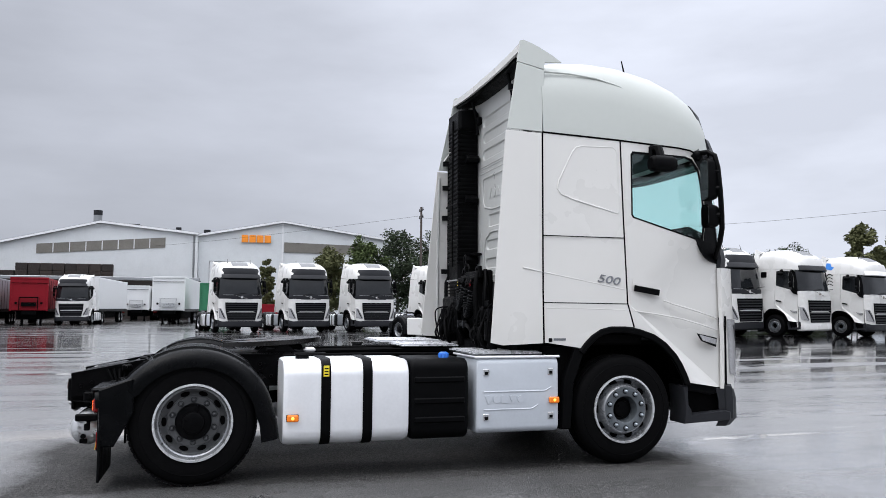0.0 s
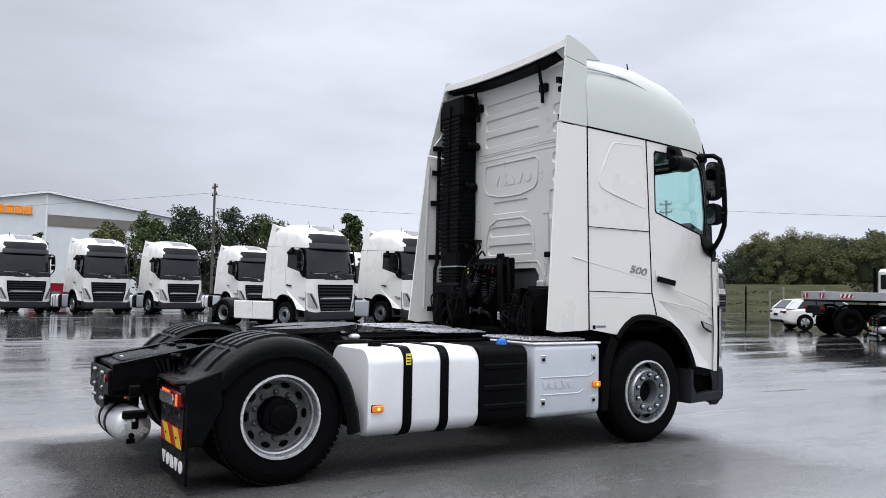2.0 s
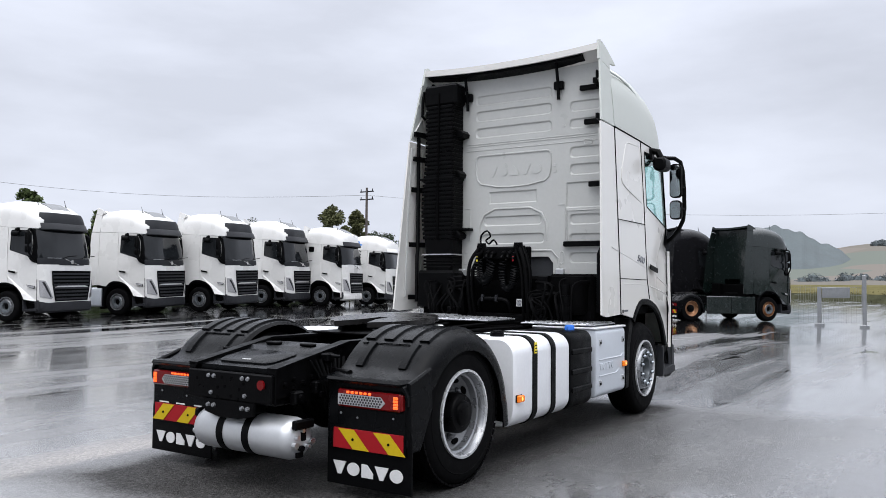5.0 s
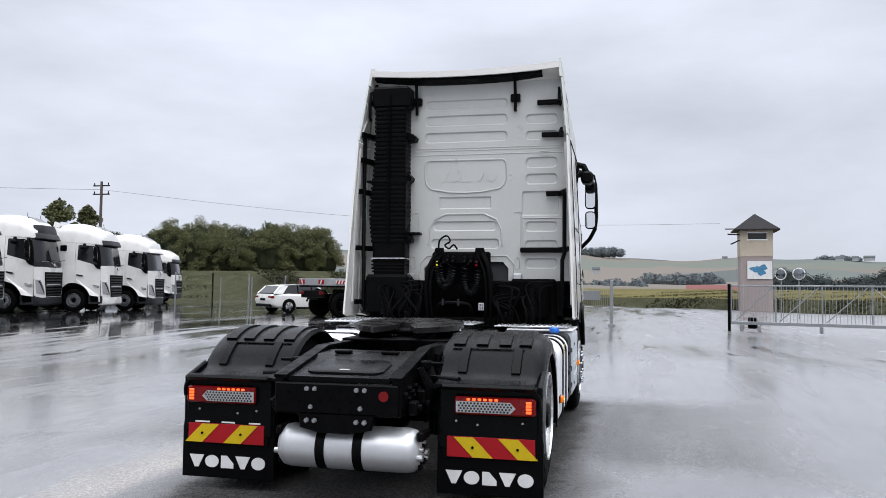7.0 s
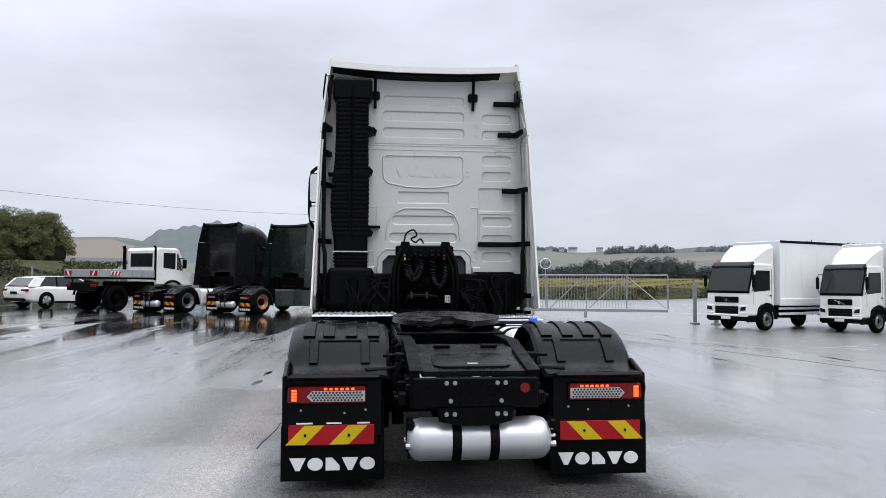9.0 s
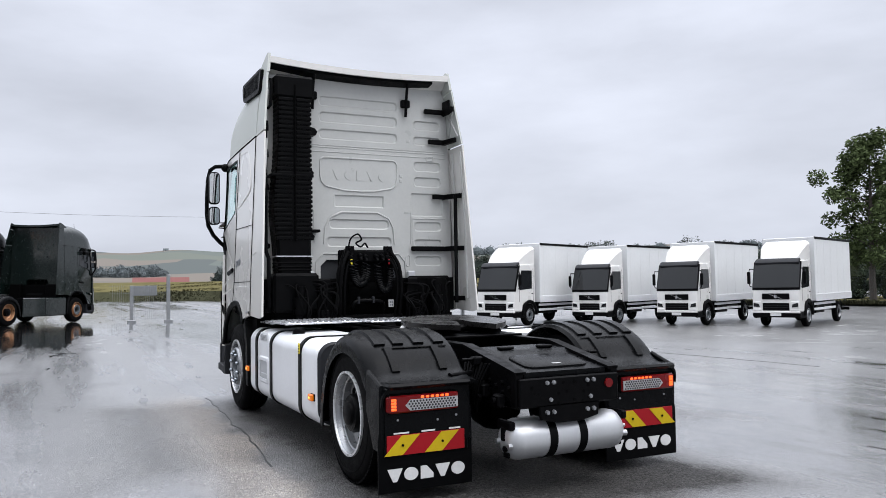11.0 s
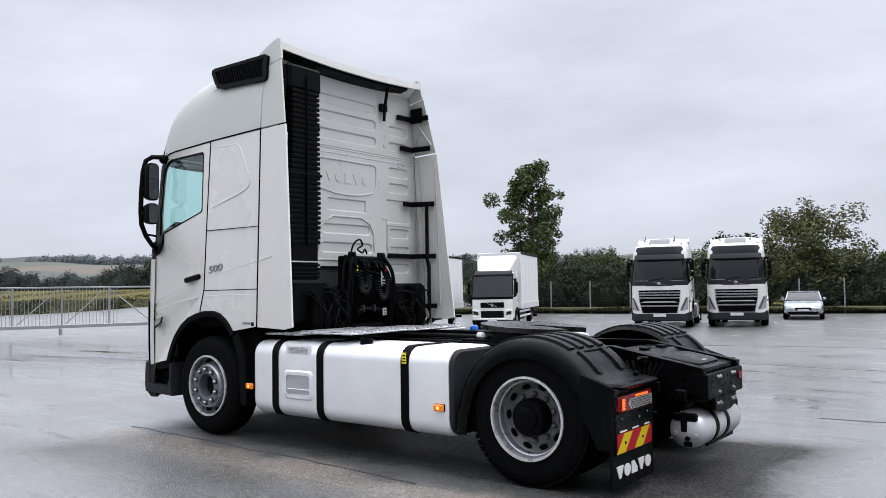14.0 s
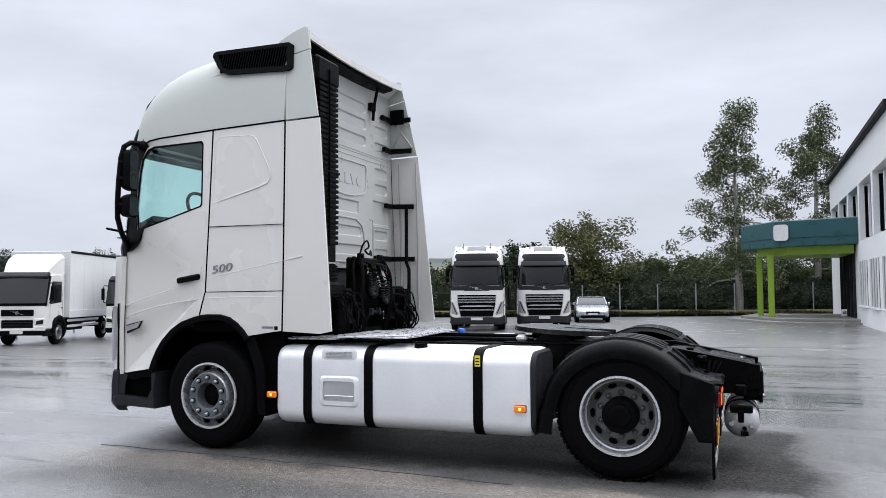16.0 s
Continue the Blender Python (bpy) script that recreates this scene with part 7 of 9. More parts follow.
        part("sill", MB().box(0.4, 2.5, s * 0.88, s * 0.925, 0.22, 0.32, 0.02), PLASTIC, c)
    part("rear_window", MB().prism([(-0.72, 1.0), (-0.47, 1.31), (-0.45, 1.29), (-0.7, 0.99)], "y", -0.62, 0.62), DARKGLASS, c) if estate else None
    part("rear_bumper", MB().box(-0.99, -0.85, -0.78, 0.78, 0.30, 0.45, 0.04), PLASTIC, c)
    part("plate", MB().box(-0.998, -0.975, -0.26, 0.26, 0.62, 0.73, 0.003), CHASSIS, c, "dark number plate")
    part("grille", MB().box(3.80, 3.875, -0.38, 0.38, 0.46, 0.62, 0.03), PLASTIC, c, "dark grille")
    part("lower_intake", MB().box(3.78, 3.86, -0.66, 0.66, 0.28, 0.42, 0.03), PLASTIC, c)
    part("front_plate", MB().box(3.872, 3.885, -0.26, 0.26, 0.44, 0.53, 0.003), WORDWHITE, c)
    return c


SILVERCAR = mat("silver_blue_car_paint", (0.33, 0.36, 0.40), 0.25, metal=0.4, vary=0.05, coat=0.6)
car("estate_car", "white estate car parked on the wet yard", BGWHITE, True, on_yard(31.33, 15.54, 324))
car("sedan_car", "silver blue saloon car parked by the fence", SILVERCAR, False, on_yard(7.9, -39.3, 103))


BOARD = mat("dull_aluminium_board", (0.34, 0.35, 0.36), 0.45, metal=0.4, vary=0.15, scale=4)


def flatbed(m):
    t = thing("flatbed_truck", "white all-terrain truck with a low aluminium flatbed", "truck", "", m)
    for s in (1, -1):
        scaled_wheel(t, 0.0, s * 0.86, s, False, 0.56, CHASSIS)
        scaled_wheel(t, 2.85, s * 0.86, s, True, 0.56, CHASSIS)
        part("fender", MB().tube([(0.66 * math.cos(radians(a)), s * 0.95, 0.56 + 0.66 * math.sin(radians(a))) for a in range(10, 171, 16)], 0.05, 6), PLASTIC, t)
        part("side_board", MB().box(-0.95, 1.75, s * 1.08, s * 1.12, 1.42, 1.74, 0.01), BOARD, t, "aluminium side board")
        for k in range(6):
            part("board_rib", MB().box(-0.9 + 0.5 * k, -0.87 + 0.5 * k, s * 1.115, s * 1.14, 1.42, 1.74), BOARD, t)
        hz = MB().box(-0.45, 0.05, s * 1.135, s * 1.145, 1.50, 1.66)
        pl = part("hazard_plate", hz, WORDWHITE, t, "white and red striped plate")
        for k in range(3):
            part("stripe", MB().prism([(-0.42 + 0.16 * k, 1.505), (-0.34 + 0.16 * k, 1.505), (-0.28 + 0.16 * k, 1.655), (-0.36 + 0.16 * k, 1.655)], "y", s * 1.146, s * 1.150), SIGNRED, pl)
        part("tail_lamp", MB().box(-1.02, -0.95, s * 0.66, s * 0.98, 1.02, 1.14, 0.01), REDLENS, t)
    part("bed", MB().box(-0.98, 1.78, -1.12, 1.12, 1.34, 1.42, 0.01), CHASSIS, t, "black flatbed floor")
    tb = part("tail_board", MB().box(-1.0, -0.96, -1.1, 1.1, 1.42, 1.74, 0.01), BOARD, t, "aluminium tail board")
    for s in (1, -1):
        part("hazard_plate", MB().box(-1.008, -1.0, s * 0.6, s * 1.05, 1.48, 1.68), SIGNRED, tb)
        part("stripe", MB().prism([(s * 0.72, 1.482), (s * 0.82, 1.482), (s * 0.92, 1.678), (s * 0.82, 1.678)], "x", -1.013, -1.008), WORDWHITE, tb)
    part("frame", MB().box(-0.9, 3.6, -0.4, 0.4, 0.78, 1.05, 0.02).box(-0.98, -0.86, -0.95, 0.95, 0.86, 1.2, 0.03), CHASSIS, t)
    part("under_box", MB().box(0.7, 1.9, -0.95, 0.95, 0.62, 1.25, 0.04), DARKGAP, t)
    cb = new("cab")
    cb.parent = t
    tagged(cb, "white two-door cab with short bonnet")
    side = [(1.95, 1.12), (1.95, 2.62), (2.05, 2.74), (3.05, 2.74), (3.2, 2.66), (3.62, 1.72), (4.35, 1.50), (4.42, 1.30), (4.42, 0.95), (3.5, 0.95), (3.3, 1.12)]
    part("body", MB().prism(side, "y", -0.98, 0.98, 0.05), BGWHITE, cb)
    for s in (1, -1):
        part("side_window", MB().prism([(2.32, 1.86), (2.32, 2.52), (2.98, 2.52), (2.98, 1.80)], "y", s * 0.96, s * 0.984), DARKGLASS, cb)
        part("corner_window", MB().prism([(3.05, 1.78), (3.05, 2.50), (3.14, 2.48), (3.40, 1.88), (3.38, 1.74)], "y", s * 0.955, s * 0.98), DARKGLASS, cb)
        part("mirror", MB().box(3.25, 3.4, s * 1.1, s * 1.26, 1.85, 2.25, 0.03).tube([(3.2, s * 0.95, 2.3), (3.3, s * 1.18, 2.3)], 0.02), PLASTIC, cb)
        part("front_arch", MB().tube([(2.85 + 0.70 * math.cos(radians(a)), s * 0.96, 0.56 + 0.72 * math.sin(radians(a))) for a in range(0, 181, 15)], 0.07, 6), PLASTIC, cb)
    part("rear_window", MB().box(1.935, 1.96, -0.72, 0.72, 1.9, 2.5, 0.02), DARKGLASS, cb)
    part("windscreen", MB().prism([(3.62, 1.78), (3.24, 2.62), (3.20, 2.60), (3.58, 1.76)], "y", -0.86, 0.86), DARKGLASS, cb)
    part("snorkel", MB().tube([(1.86, 1.02, 1.5), (1.86, 1.02, 2.7), (1.80, 1.02, 2.82)], 0.075, 8), PLASTIC, t, "black air snorkel")
    part("exhaust", MB().tube([(1.85, -1.02, 1.3), (1.85, -1.02, 2.72), (1.78, -1.02, 2.8)], 0.05, 8), CHASSIS, t, "dark exhaust stack")
    return t


flatbed(on_yard(28.2, 11.6, 324))


def trailer(name, label, m, length, paint, tarp, group="parked trailers", curtain=False, nose=False, top=3.9):
    """Origin below the end that faces the yard, the other end to +x."""
    t = thing(name, label, "trailer", group, m)
    low = min(1.12, top - 0.9)
    part("body", MB().box(0, length, -1.27, 1.27, low, top, 0.04), tarp, t)
    part("end_frame", MB().box(-0.04, 0.02, -1.28, -1.16, low - 0.04, top + 0.03, 0.01).box(-0.04, 0.02, 1.16, 1.28, low - 0.04, top + 0.03, 0.01).box(-0.04, 0.02, -1.16, 1.16, top - 0.1, top + 0.03, 0.01), paint, t)
    part("frame", MB().box(0.1, length - 0.3, -0.5, 0.5, low - 0.3, low), CHASSIS, t)
    part("under_gear", MB().box(0.6, length - 0.5, -0.9, 0.9, 0.45, low - 0.02, 0.05), DARKGAP, t, "dark running gear")
    if nose:
        part("top_rail", MB().box(-0.06, -0.04, -1.2, 1.2, top - 0.42, top - 0.38), CHASSIS, t)
        rack = MB()
        for y in (-0.62, 0.62):
            rack.box(-0.22, -0.16, y - 0.035, y + 0.035, low + 0.05, low + 1.0)
        rack.box(-0.22, -0.16, -0.62, 0.62, low + 0.92, low + 1.0).box(-0.22, -0.16, -0.4, 0.4, low + 0.5, low + 0.58).box(-0.16, -0.03, -0.5, 0.5, low + 0.3, low + 0.6)
        part("coupling_rack", rack, PLASTIC if curtain else STEEL, t)
        for y in (-0.85, 0.85):
            part("side_marker", MB().lathe([(0.0, 0.0), (0.09, 0.0), (0.09, 0.03), (0.0, 0.03)], (-0.06, y, low + 0.55), "x", 12), PLASTIC, t)
    else:
        for y in (-0.58, 0.58):
            part("rear_door", MB().box(-0.03, 0.0, y - 0.55, y + 0.55, low + 0.05, top - 0.11, 0.01), tarp, t)
        part("bumper_bar", MB().box(-0.05, 0.05, -1.15, 1.15, 0.5, 0.62, 0.02), CHASSIS, t)
    for s in (1, -1):
        if not nose:
            part("tail_lamp", MB().box(-0.07, -0.02, s * 0.75, s * 1.1, 0.85, 0.97, 0.01), REDLENS, t)
        part("side_rail", MB().box(0, length, s * 1.25, s * 1.30, low - 0.1, low + 0.12, 0.01), CHASSIS, t)
        if curtain:
            for k in range(int(length / 1.2)):
                part("curtain_strap", MB().box(0.5 + 1.2 * k, 0.54 + 1.2 * k, s * 1.27, s * 1.285, low + 0.1, top - 0.15), CHASSIS, t)
        for x in ((length - 4.4, length - 3.1, length - 1.8) if nose and length > 7 else (1.6, 2.9)):
            scaled_wheel(t, x, s * 1.0, s, False, 0.5)
        x = 1.6 if nose else length - 1.7
        part("landing_leg", MB().box(x, x + 0.2, s * 0.55, s * 0.72, 0.02, low - 0.05).box(x - 0.12, x + 0.32, s * 0.5, s * 0.77, -0.02, 0.05), CHASSIS, t)
    return t


REDTARP = mat("red_curtain_tarpaulin", (0.19, 0.006, 0.013), 0.6, spec=0.15, vary=0.15, scale=1.5, bump=0.1, bscale=4)
GREYTARP = mat("grey_curtain_tarpaulin", (0.22, 0.23, 0.25), 0.5, vary=0.12, scale=1.5, bump=0.1, bscale=4)
GREENBOX = mat("green_container_paint", (0.02, 0.15, 0.07), 0.5, vary=0.2, scale=2)
at = lambda x, y, h: pose(x, y, gz(x, y), 0, 0, h)
trailer("trailer", "red curtain trailer with a black rack on its nose", at(-13.9, 56.5, 95), 13.4, REDTARP, REDTARP, curtain=True, nose=True, top=3.55)
trailer("trailer", "grey curtain trailer parked beside the red one", at(-17.3, 55.0, 95), 13.4, GREYTARP, GREYTARP, curtain=True, nose=True, top=3.55)
trailer("trailer", "white box trailer standing uncoupled on its legs", at(-4.35, 60.0, 86.5), 13.4, TARP, TARP, nose=True, top=3.85)
trailer("trailer", "white box trailer parked near the hall", at(-8.8, 79.0, 88), 9.0, TARP, TARP, nose=True, top=3.6)
trailer("trailer", "white box trailer parked near the hall", at(-6.1, 80.0, 88), 9.0, TARP, TARP, top=3.5)
trailer("trailer", "dark green container trailer behind the tractor row", at(-0.6, 58.0, 90), 6.0, GREENBOX, GREENBOX, top=3.3)
trailer("trailer", "low red trailer behind the tractor row", at(3.9, 54.5, 90), 4.6, REDTARP, REDTARP, top=1.6)
lorry = copy_thing(first, on_yard(-10.84, 62.3, 267))
tagged(lorry, "white tractor unit coupled to a white trailer")
trailer("trailer", "white box trailer coupled to a white tractor", at(-10.28, 73.0, 267), 12.3, TARP, TARP, top=3.75)

ORANGE = mat("orange_sign_paint", (0.85, 0.27, 0.02), 0.4, vary=0.08)

# ---- walls of the site: halls, office, tower ----
CLAD = mat("white_sheet_cladding", (0.60, 0.62, 0.63), 0.5, vary=0.06, scale=0.6, spots=0.15, spotcol=(0.45, 0.46, 0.46))
ROOFSHEET = mat("grey_roof_sheet", (0.20, 0.20, 0.21), 0.5, vary=0.15, scale=0.8)
BAND = mat("brown_grey_window_band", (0.16, 0.15, 0.13), 0.35, vary=0.2, scale=0.8)
TRIMWHITE = mat("white_trim", (0.72, 0.73, 0.74), 0.45, vary=0.05)
CONCRETE = mat("light_concrete", (0.19, 0.185, 0.175), 0.7, vary=0.15, scale=2.0, bump=0.2, bscale=30)
DARKWOOD = mat("dark_wooden_crates", (0.020, 0.013, 0.010), 0.7, vary=0.35, scale=5, per=0.35)
TEAL = mat("teal_canopy_panel", (0.006, 0.062, 0.072), 0.35, vary=0.08, scale=1.5)
LIME = mat("lime_green_column", (0.20, 0.33, 0.02), 0.45, vary=0.08)
PLASTER = mat("white_plaster", (0.72, 0.73, 0.74), 0.6, vary=0.05, scale=1.2, bump=0.1, bscale=80)
SLATE = mat("dark_roof_tiles", (0.018, 0.017, 0.018), 0.7, vary=0.3, scale=12, spec=0.15)
TOWERWALL = mat("beige_tower_render", (0.38, 0.33, 0.26), 0.75, vary=0.12, scale=1.5, bump=0.2, bscale=40)
TOWERLOW = mat("grey_tower_render", (0.25, 0.21, 0.20), 0.75, vary=0.12, scale=1.5, bump=0.2, bscale=40)
GALV = mat("galvanised_steel", (0.27, 0.28, 0.29), 0.4, metal=0.6, vary=0.15, scale=8)
# mirror tint darkened to stand in for dark reflections
TRAFFICGLASS = mat("darkened_traffic_mirror", (0.26, 0.28, 0.29), 0.06, metal=1.0, vary=0.2, scale=4)
FENCEGREEN = mat("dark_green_fence_wire", (0.03, 0.045, 0.045), 0.5, vary=0.2)


def hall(name, label, eaves, ridge, y0, depth, zb):
    """A low gabled hall: eaves and ridge as (x, z) of its front."""
    h = thing(name, label, "building", "halls", pose(0.6, 0, 0.7))
    (xa, za), (xr, zr), (xb, zb2) = eaves[0], ridge, eaves[1]
    part("wall", MB().prism([(xa, zb), (xa, za), (xr, zr), (xb, zb2), (xb, zb)], "y", y0, y0 + depth), CLAD, h, "white sheet metal wall")
    n = int((xb - xa) / 0.9)
    for k in range(1, n):
        x = xa + (xb - xa) * k / n
        zt = za + (zr - za) * (x - xa) / (xr - xa) if x < xr else zr + (zb2 - zr) * (x - xr) / (xb - xr)
        part("cladding_rib", MB().box(x - 0.03, x + 0.03, y0 - 0.025, y0, zb, zt), CLAD, h)
    for a, b in (((xa - 0.4, za - 0.05), (xr, zr + 0.02)), ((xr, zr + 0.02), (xb + 0.4, zb2 - 0.05))):
        part("roof", MB().prism([a, b, (b[0], b[1] + 0.28), (a[0], a[1] + 0.28)], "y", y0 - 0.35, y0 + depth), ROOFSHEET, h, "low pitched sheet roof")
        part("fascia", MB().prism([(a[0], a[1] - 0.02), (b[0], b[1] - 0.02), (b[0], b[1] + 0.24), (a[0], a[1] + 0.24)], "y", y0 - 0.42, y0 - 0.352), TRIMWHITE, h)
    return h


ha = hall("hall", "long white hall with a shallow gable roof", ((-34.0, 6.3), (-4.4, 9.9)), (-15.4, 10.95), 95.0, 40.0, -1.0)
bd = part("window_band", MB().prism([(-22.4, 7.1), (-22.4, 8.25), (-7.9, 9.4), (-7.9, 8.15)], "y", 94.93, 94.99), BAND, ha, "dark window band")
for k in range(1, 8):
    x = -22.4 + 14.5 * k / 8
    part("mullion", MB().box(x - 0.05, x + 0.05, 94.90, 94.93, 7.1 + 0.076 * (x + 22.4), 8.2 + 0.08 * (x + 22.4)), TRIMWHITE, bd)
part("chimney_cap", MB().cyl((-15.9, 96, 12.0), (-15.9, 96, 12.6), 0.52, n=16), GREYBUMP, ha)
part("chimney", MB().cyl((-15.9, 96, 10.8), (-15.9, 96, 12.05), 0.5, n=16), GALV, ha, "round steel roof vent")
part("roof_vent", MB().box(-12.4, -11.0, 96, 98, 10.7, 11.1, 0.1).cyl((-3.0, 96, 9.6), (-3.0, 96, 10.6), 0.42, n=14).cyl((-6.5, 97, 10.2), (-6.5, 97, 10.9), 0.34, n=14), GREYBUMP, ha)
hb = hall("hall", "white hall with an orange sign on its gable", ((-4.0, 9.7), (24.0, 9.3)), (6.4, 11.75), 95.5, 42.0, -1.0)
part("end_trim", MB().box(-4.38, -4.02, 94.85, 95.45, -1.0, 9.75, 0.02), CLAD, hb)
part("downpipe", MB().cyl((-4.55, 94.88, -1.0), (-4.55, 94.88, 9.7), 0.09, n=8), GALV, hb)
part("corner_trim", MB().box(6.3, 6.5, 95.40, 95.47, -1.0, 11.7), TRIMWHITE, hb)
part("door", MB().box(-2.6, 1.6, 95.42, 95.47, -0.9, 6.6), TRIMWHITE, hb, "tall white sliding door")
part("door_frame", MB().box(-2.64, -2.60, 95.39, 95.415, -0.9, 6.66).box(1.60, 1.64, 95.39, 95.415, -0.9, 6.66).box(-2.58, 1.58, 95.39, 95.415, 6.60, 6.64), GREYBUMP, hb)
part("window_band", MB().prism([(6.6, 7.95), (6.6, 9.25), (18.4, 9.0), (18.4, 7.8)], "y", 95.40, 95.47), BAND, hb, "brown window band")
sg = part("sign_board", MB().box(1.1, 5.1, 95.42, 95.46, 9.05, 10.1), CLAD, hb)
for k in range(4):
    part("sign_block", MB().box(1.25 + 0.95 * k, 2.05 + 0.95 * k, 95.25, 95.42, 9.1, 10.05, 0.05), ORANGE, sg, "plain orange block")
# stacked crates before the halls, on a dark block added below them
CRATE = MB().box(-0.6, 0.6, -0.5, 0.5, 0.0, 0.85, 0.03)
for k in range(5):
    CRATE.box(-0.61, 0.61, -0.515, -0.50, 0.04 + 0.165 * k, 0.15 + 0.165 * k)
CRATE = CRATE.mesh("crate", 0)
CRATE.materials.append(DARKWOOD)
# block added for the dark space and crates below the beam
ramp = structure("ramp", MB().box(-36, -2.9, 89.8, 94.4, -0.6, 4.7, 0.05), DARKWOOD, "dark block standing in for the dark space below the beam", "ramp")
for k in range(18):
    for j in range(1 if k in (8, 9) else 2):
        cr = new("crate", CRATE)
        cr.matrix_basis = pose(-35.1 + 1.28 * k + (0.1 if k > 9 else 0), 90.5 + (k % 3) * 0.05, 4.7 + 0.86 * j, 0, 0, (k * 7) % 5 - 2)
        tagged(cr, "dark stacked wooden crate on the dark block", "crate", "stacked crates")
rp = structure("beam_rail", MB().box(-36, -2.9, 89.2, 89.5, 4.55, 4.95, 0.05).cyl((-20, 89.35, -0.5), (-20, 89.35, 4.6), 0.1).cyl((-4, 89.35, -0.5), (-4, 89.35, 4.6), 0.1), GALV, "long grey beam on posts", "beam")

# office at the yard's south side
of = thing("office_building", "white two-storey office with dark window bands", "building", "", pose(-0.15, 0, -0.36))
X0, YA, YB, ZT = -5.6, -47.5, -24.0, 8.3
part("wall", MB().box(X0 - 14, X0, YA, YB, -0.1, 3.95).box(X0 - 14, X0 - 0.0, YA, YB, 6.6, ZT).box(X0 - 14, X0 - 0.45, YA, YB, 3.95, 6.6), PLASTER, of, "white plaster wall")
for k in range(5):
    y = YA + 0.3 + 4.4 * k
    part("pier", MB().box(X0 - 0.45, X0, y, y + 0.5, 3.95, 6.6), PLASTER, of)
    w = part("window", MB().box(X0 - 0.44, X0 - 0.30, y + 0.55, y + 4.3, 4.1, 6.45), DARKGLASS, of, "dark upper window")
    for j in range(4):
        part("frame", MB().box(X0 - 0.30, X0 - 0.22, y + 0.6 + 1.15 * j, y + 0.72 + 1.15 * j, 4.1, 6.45), TRIMWHITE if j % 2 else PLASTIC, w)
for k in range(3):
    y = -33.6 + 3.4 * k
    w = part("window", MB().box(X0 - 0.02, X0 + 0.02, y, y + 2.2, 1.0, 3.0), DARKGLASS, of, "ground floor window")
    for j in range(4):
        part("frame", MB().box(X0 + 0.02, X0 + 0.07, y + 0.7 * j, y + 0.08 + 0.7 * j, 1.0, 3.0), TRIMWHITE, w)
    part("sill", MB().box(X0, X0 + 0.14, y - 0.1, y + 2.3, 0.90, 0.98, 0.01), TRIMWHITE, w)
part("roof", MB().prism([(X0 + 0.25, ZT), (X0 + 0.25, ZT + 0.12), (X0 - 6.5, ZT + 4.4), (X0 - 14, ZT + 0.12), (X0 - 14, ZT)], "y", YA - 0.2, YB), SLATE, of, "dark tiled roof")
for k in range(16):
    x = X0 + 0.25 - k * 0.42
    part("tile_row", MB().box(x - 0.44, x, YA - 0.25, YB, ZT + 0.13 + 0.266 * k, ZT + 0.18 + 0.266 * k), SLATE, of)
part("doorway", MB().box(X0, X0 + 0.04, -41.6, -35.6, 0.25, 3.9), DARKGLASS, of, "glazed dark entrance front")
for y in (-41.6, -40.1, -38.6, -37.1, -35.7):
    part("door_frame", MB().box(X0 + 0.04, X0 + 0.12, y, y + 0.14, 0.25, 3.9), GREYBUMP, of)
can = part("canopy", MB().prism([(-0.4, -38.4), (-1.2, -42.0), (-5.6, -42.6), (-5.6, -34.2), (-2.0, -35.6)], "z", 3.85, 5.15, 0.04), TEAL, of, "teal entrance canopy")
part("soffit", MB().prism([(-1.2, -38.4), (-1.8, -41.2), (-5.5, -41.8), (-5.5, -35.0), (-2.6, -36.2)], "z", 3.45, 3.85), LIME, of, "lime green soffit")
part("canopy_edge", MB().prism([(-0.35, -38.4), (-1.15, -42.05), (-5.6, -42.65), (-5.6, -34.15), (-1.98, -35.55)], "z", 4.28, 4.34), TEAL, can)
for x, y in ((-1.82, -36.8), (-1.3, -38.8)):
    part("column", MB().box(x - 0.15, x + 0.15, y - 0.15, y + 0.15, 0.2, 3.5, 0.02), LIME, of, "square lime green column")
mk = MB().prism(rrect(0, 0, 0.72, 0.80, 0.16, 4), "z", 0, 0.03)
mk.v = [tuple(Matrix.Translation((-2.30, -35.40, 4.55)) @ Matrix.Rotation(math.atan2(1.4, -3.6) + math.pi, 4, "Z") @ Matrix.Rotation(radians(-90), 4, "X") @ Vector(p)) for p in mk.v]
part("canopy_mark", mk, WORDWHITE, can, "plain white rounded mark")
part("step", MB().prism([(0.4, -38.6), (-0.6, -43.0), (-5.6, -43.4), (-5.6, -33.6), (-1.9, -34.0)], "z", -0.05, 0.16, 0.02), CONCRETE, of, "low concrete entrance step")
part("upper_step", MB().prism([(-0.3, -38.6), (-1.1, -42.4), (-5.6, -42.8), (-5.6, -34.2), (-2.2, -34.8)], "z", 0.16, 0.30, 0.02), CONCRETE, of)
sgn = thing("sign_post", "small white sign on a thin post", "sign", "", pose(-4.9, -32.6, gz(-4.9, -32.6), 0, 0, 68))
part("post", MB().cyl((0, 0, 0), (0, 0, 0.7), 0.025, n=8), GALV, sgn)
part("board", MB().box(-0.35, 0.35, -0.015, 0.015, 0.45, 0.75, 0.005), WORDWHITE, sgn)
for k in range(6):
    part("print_bar", MB().box(-0.28 + 0.095 * k, -0.21 + 0.095 * k, 0.015, 0.019, 0.54, 0.66), GREYBUMP, sgn)

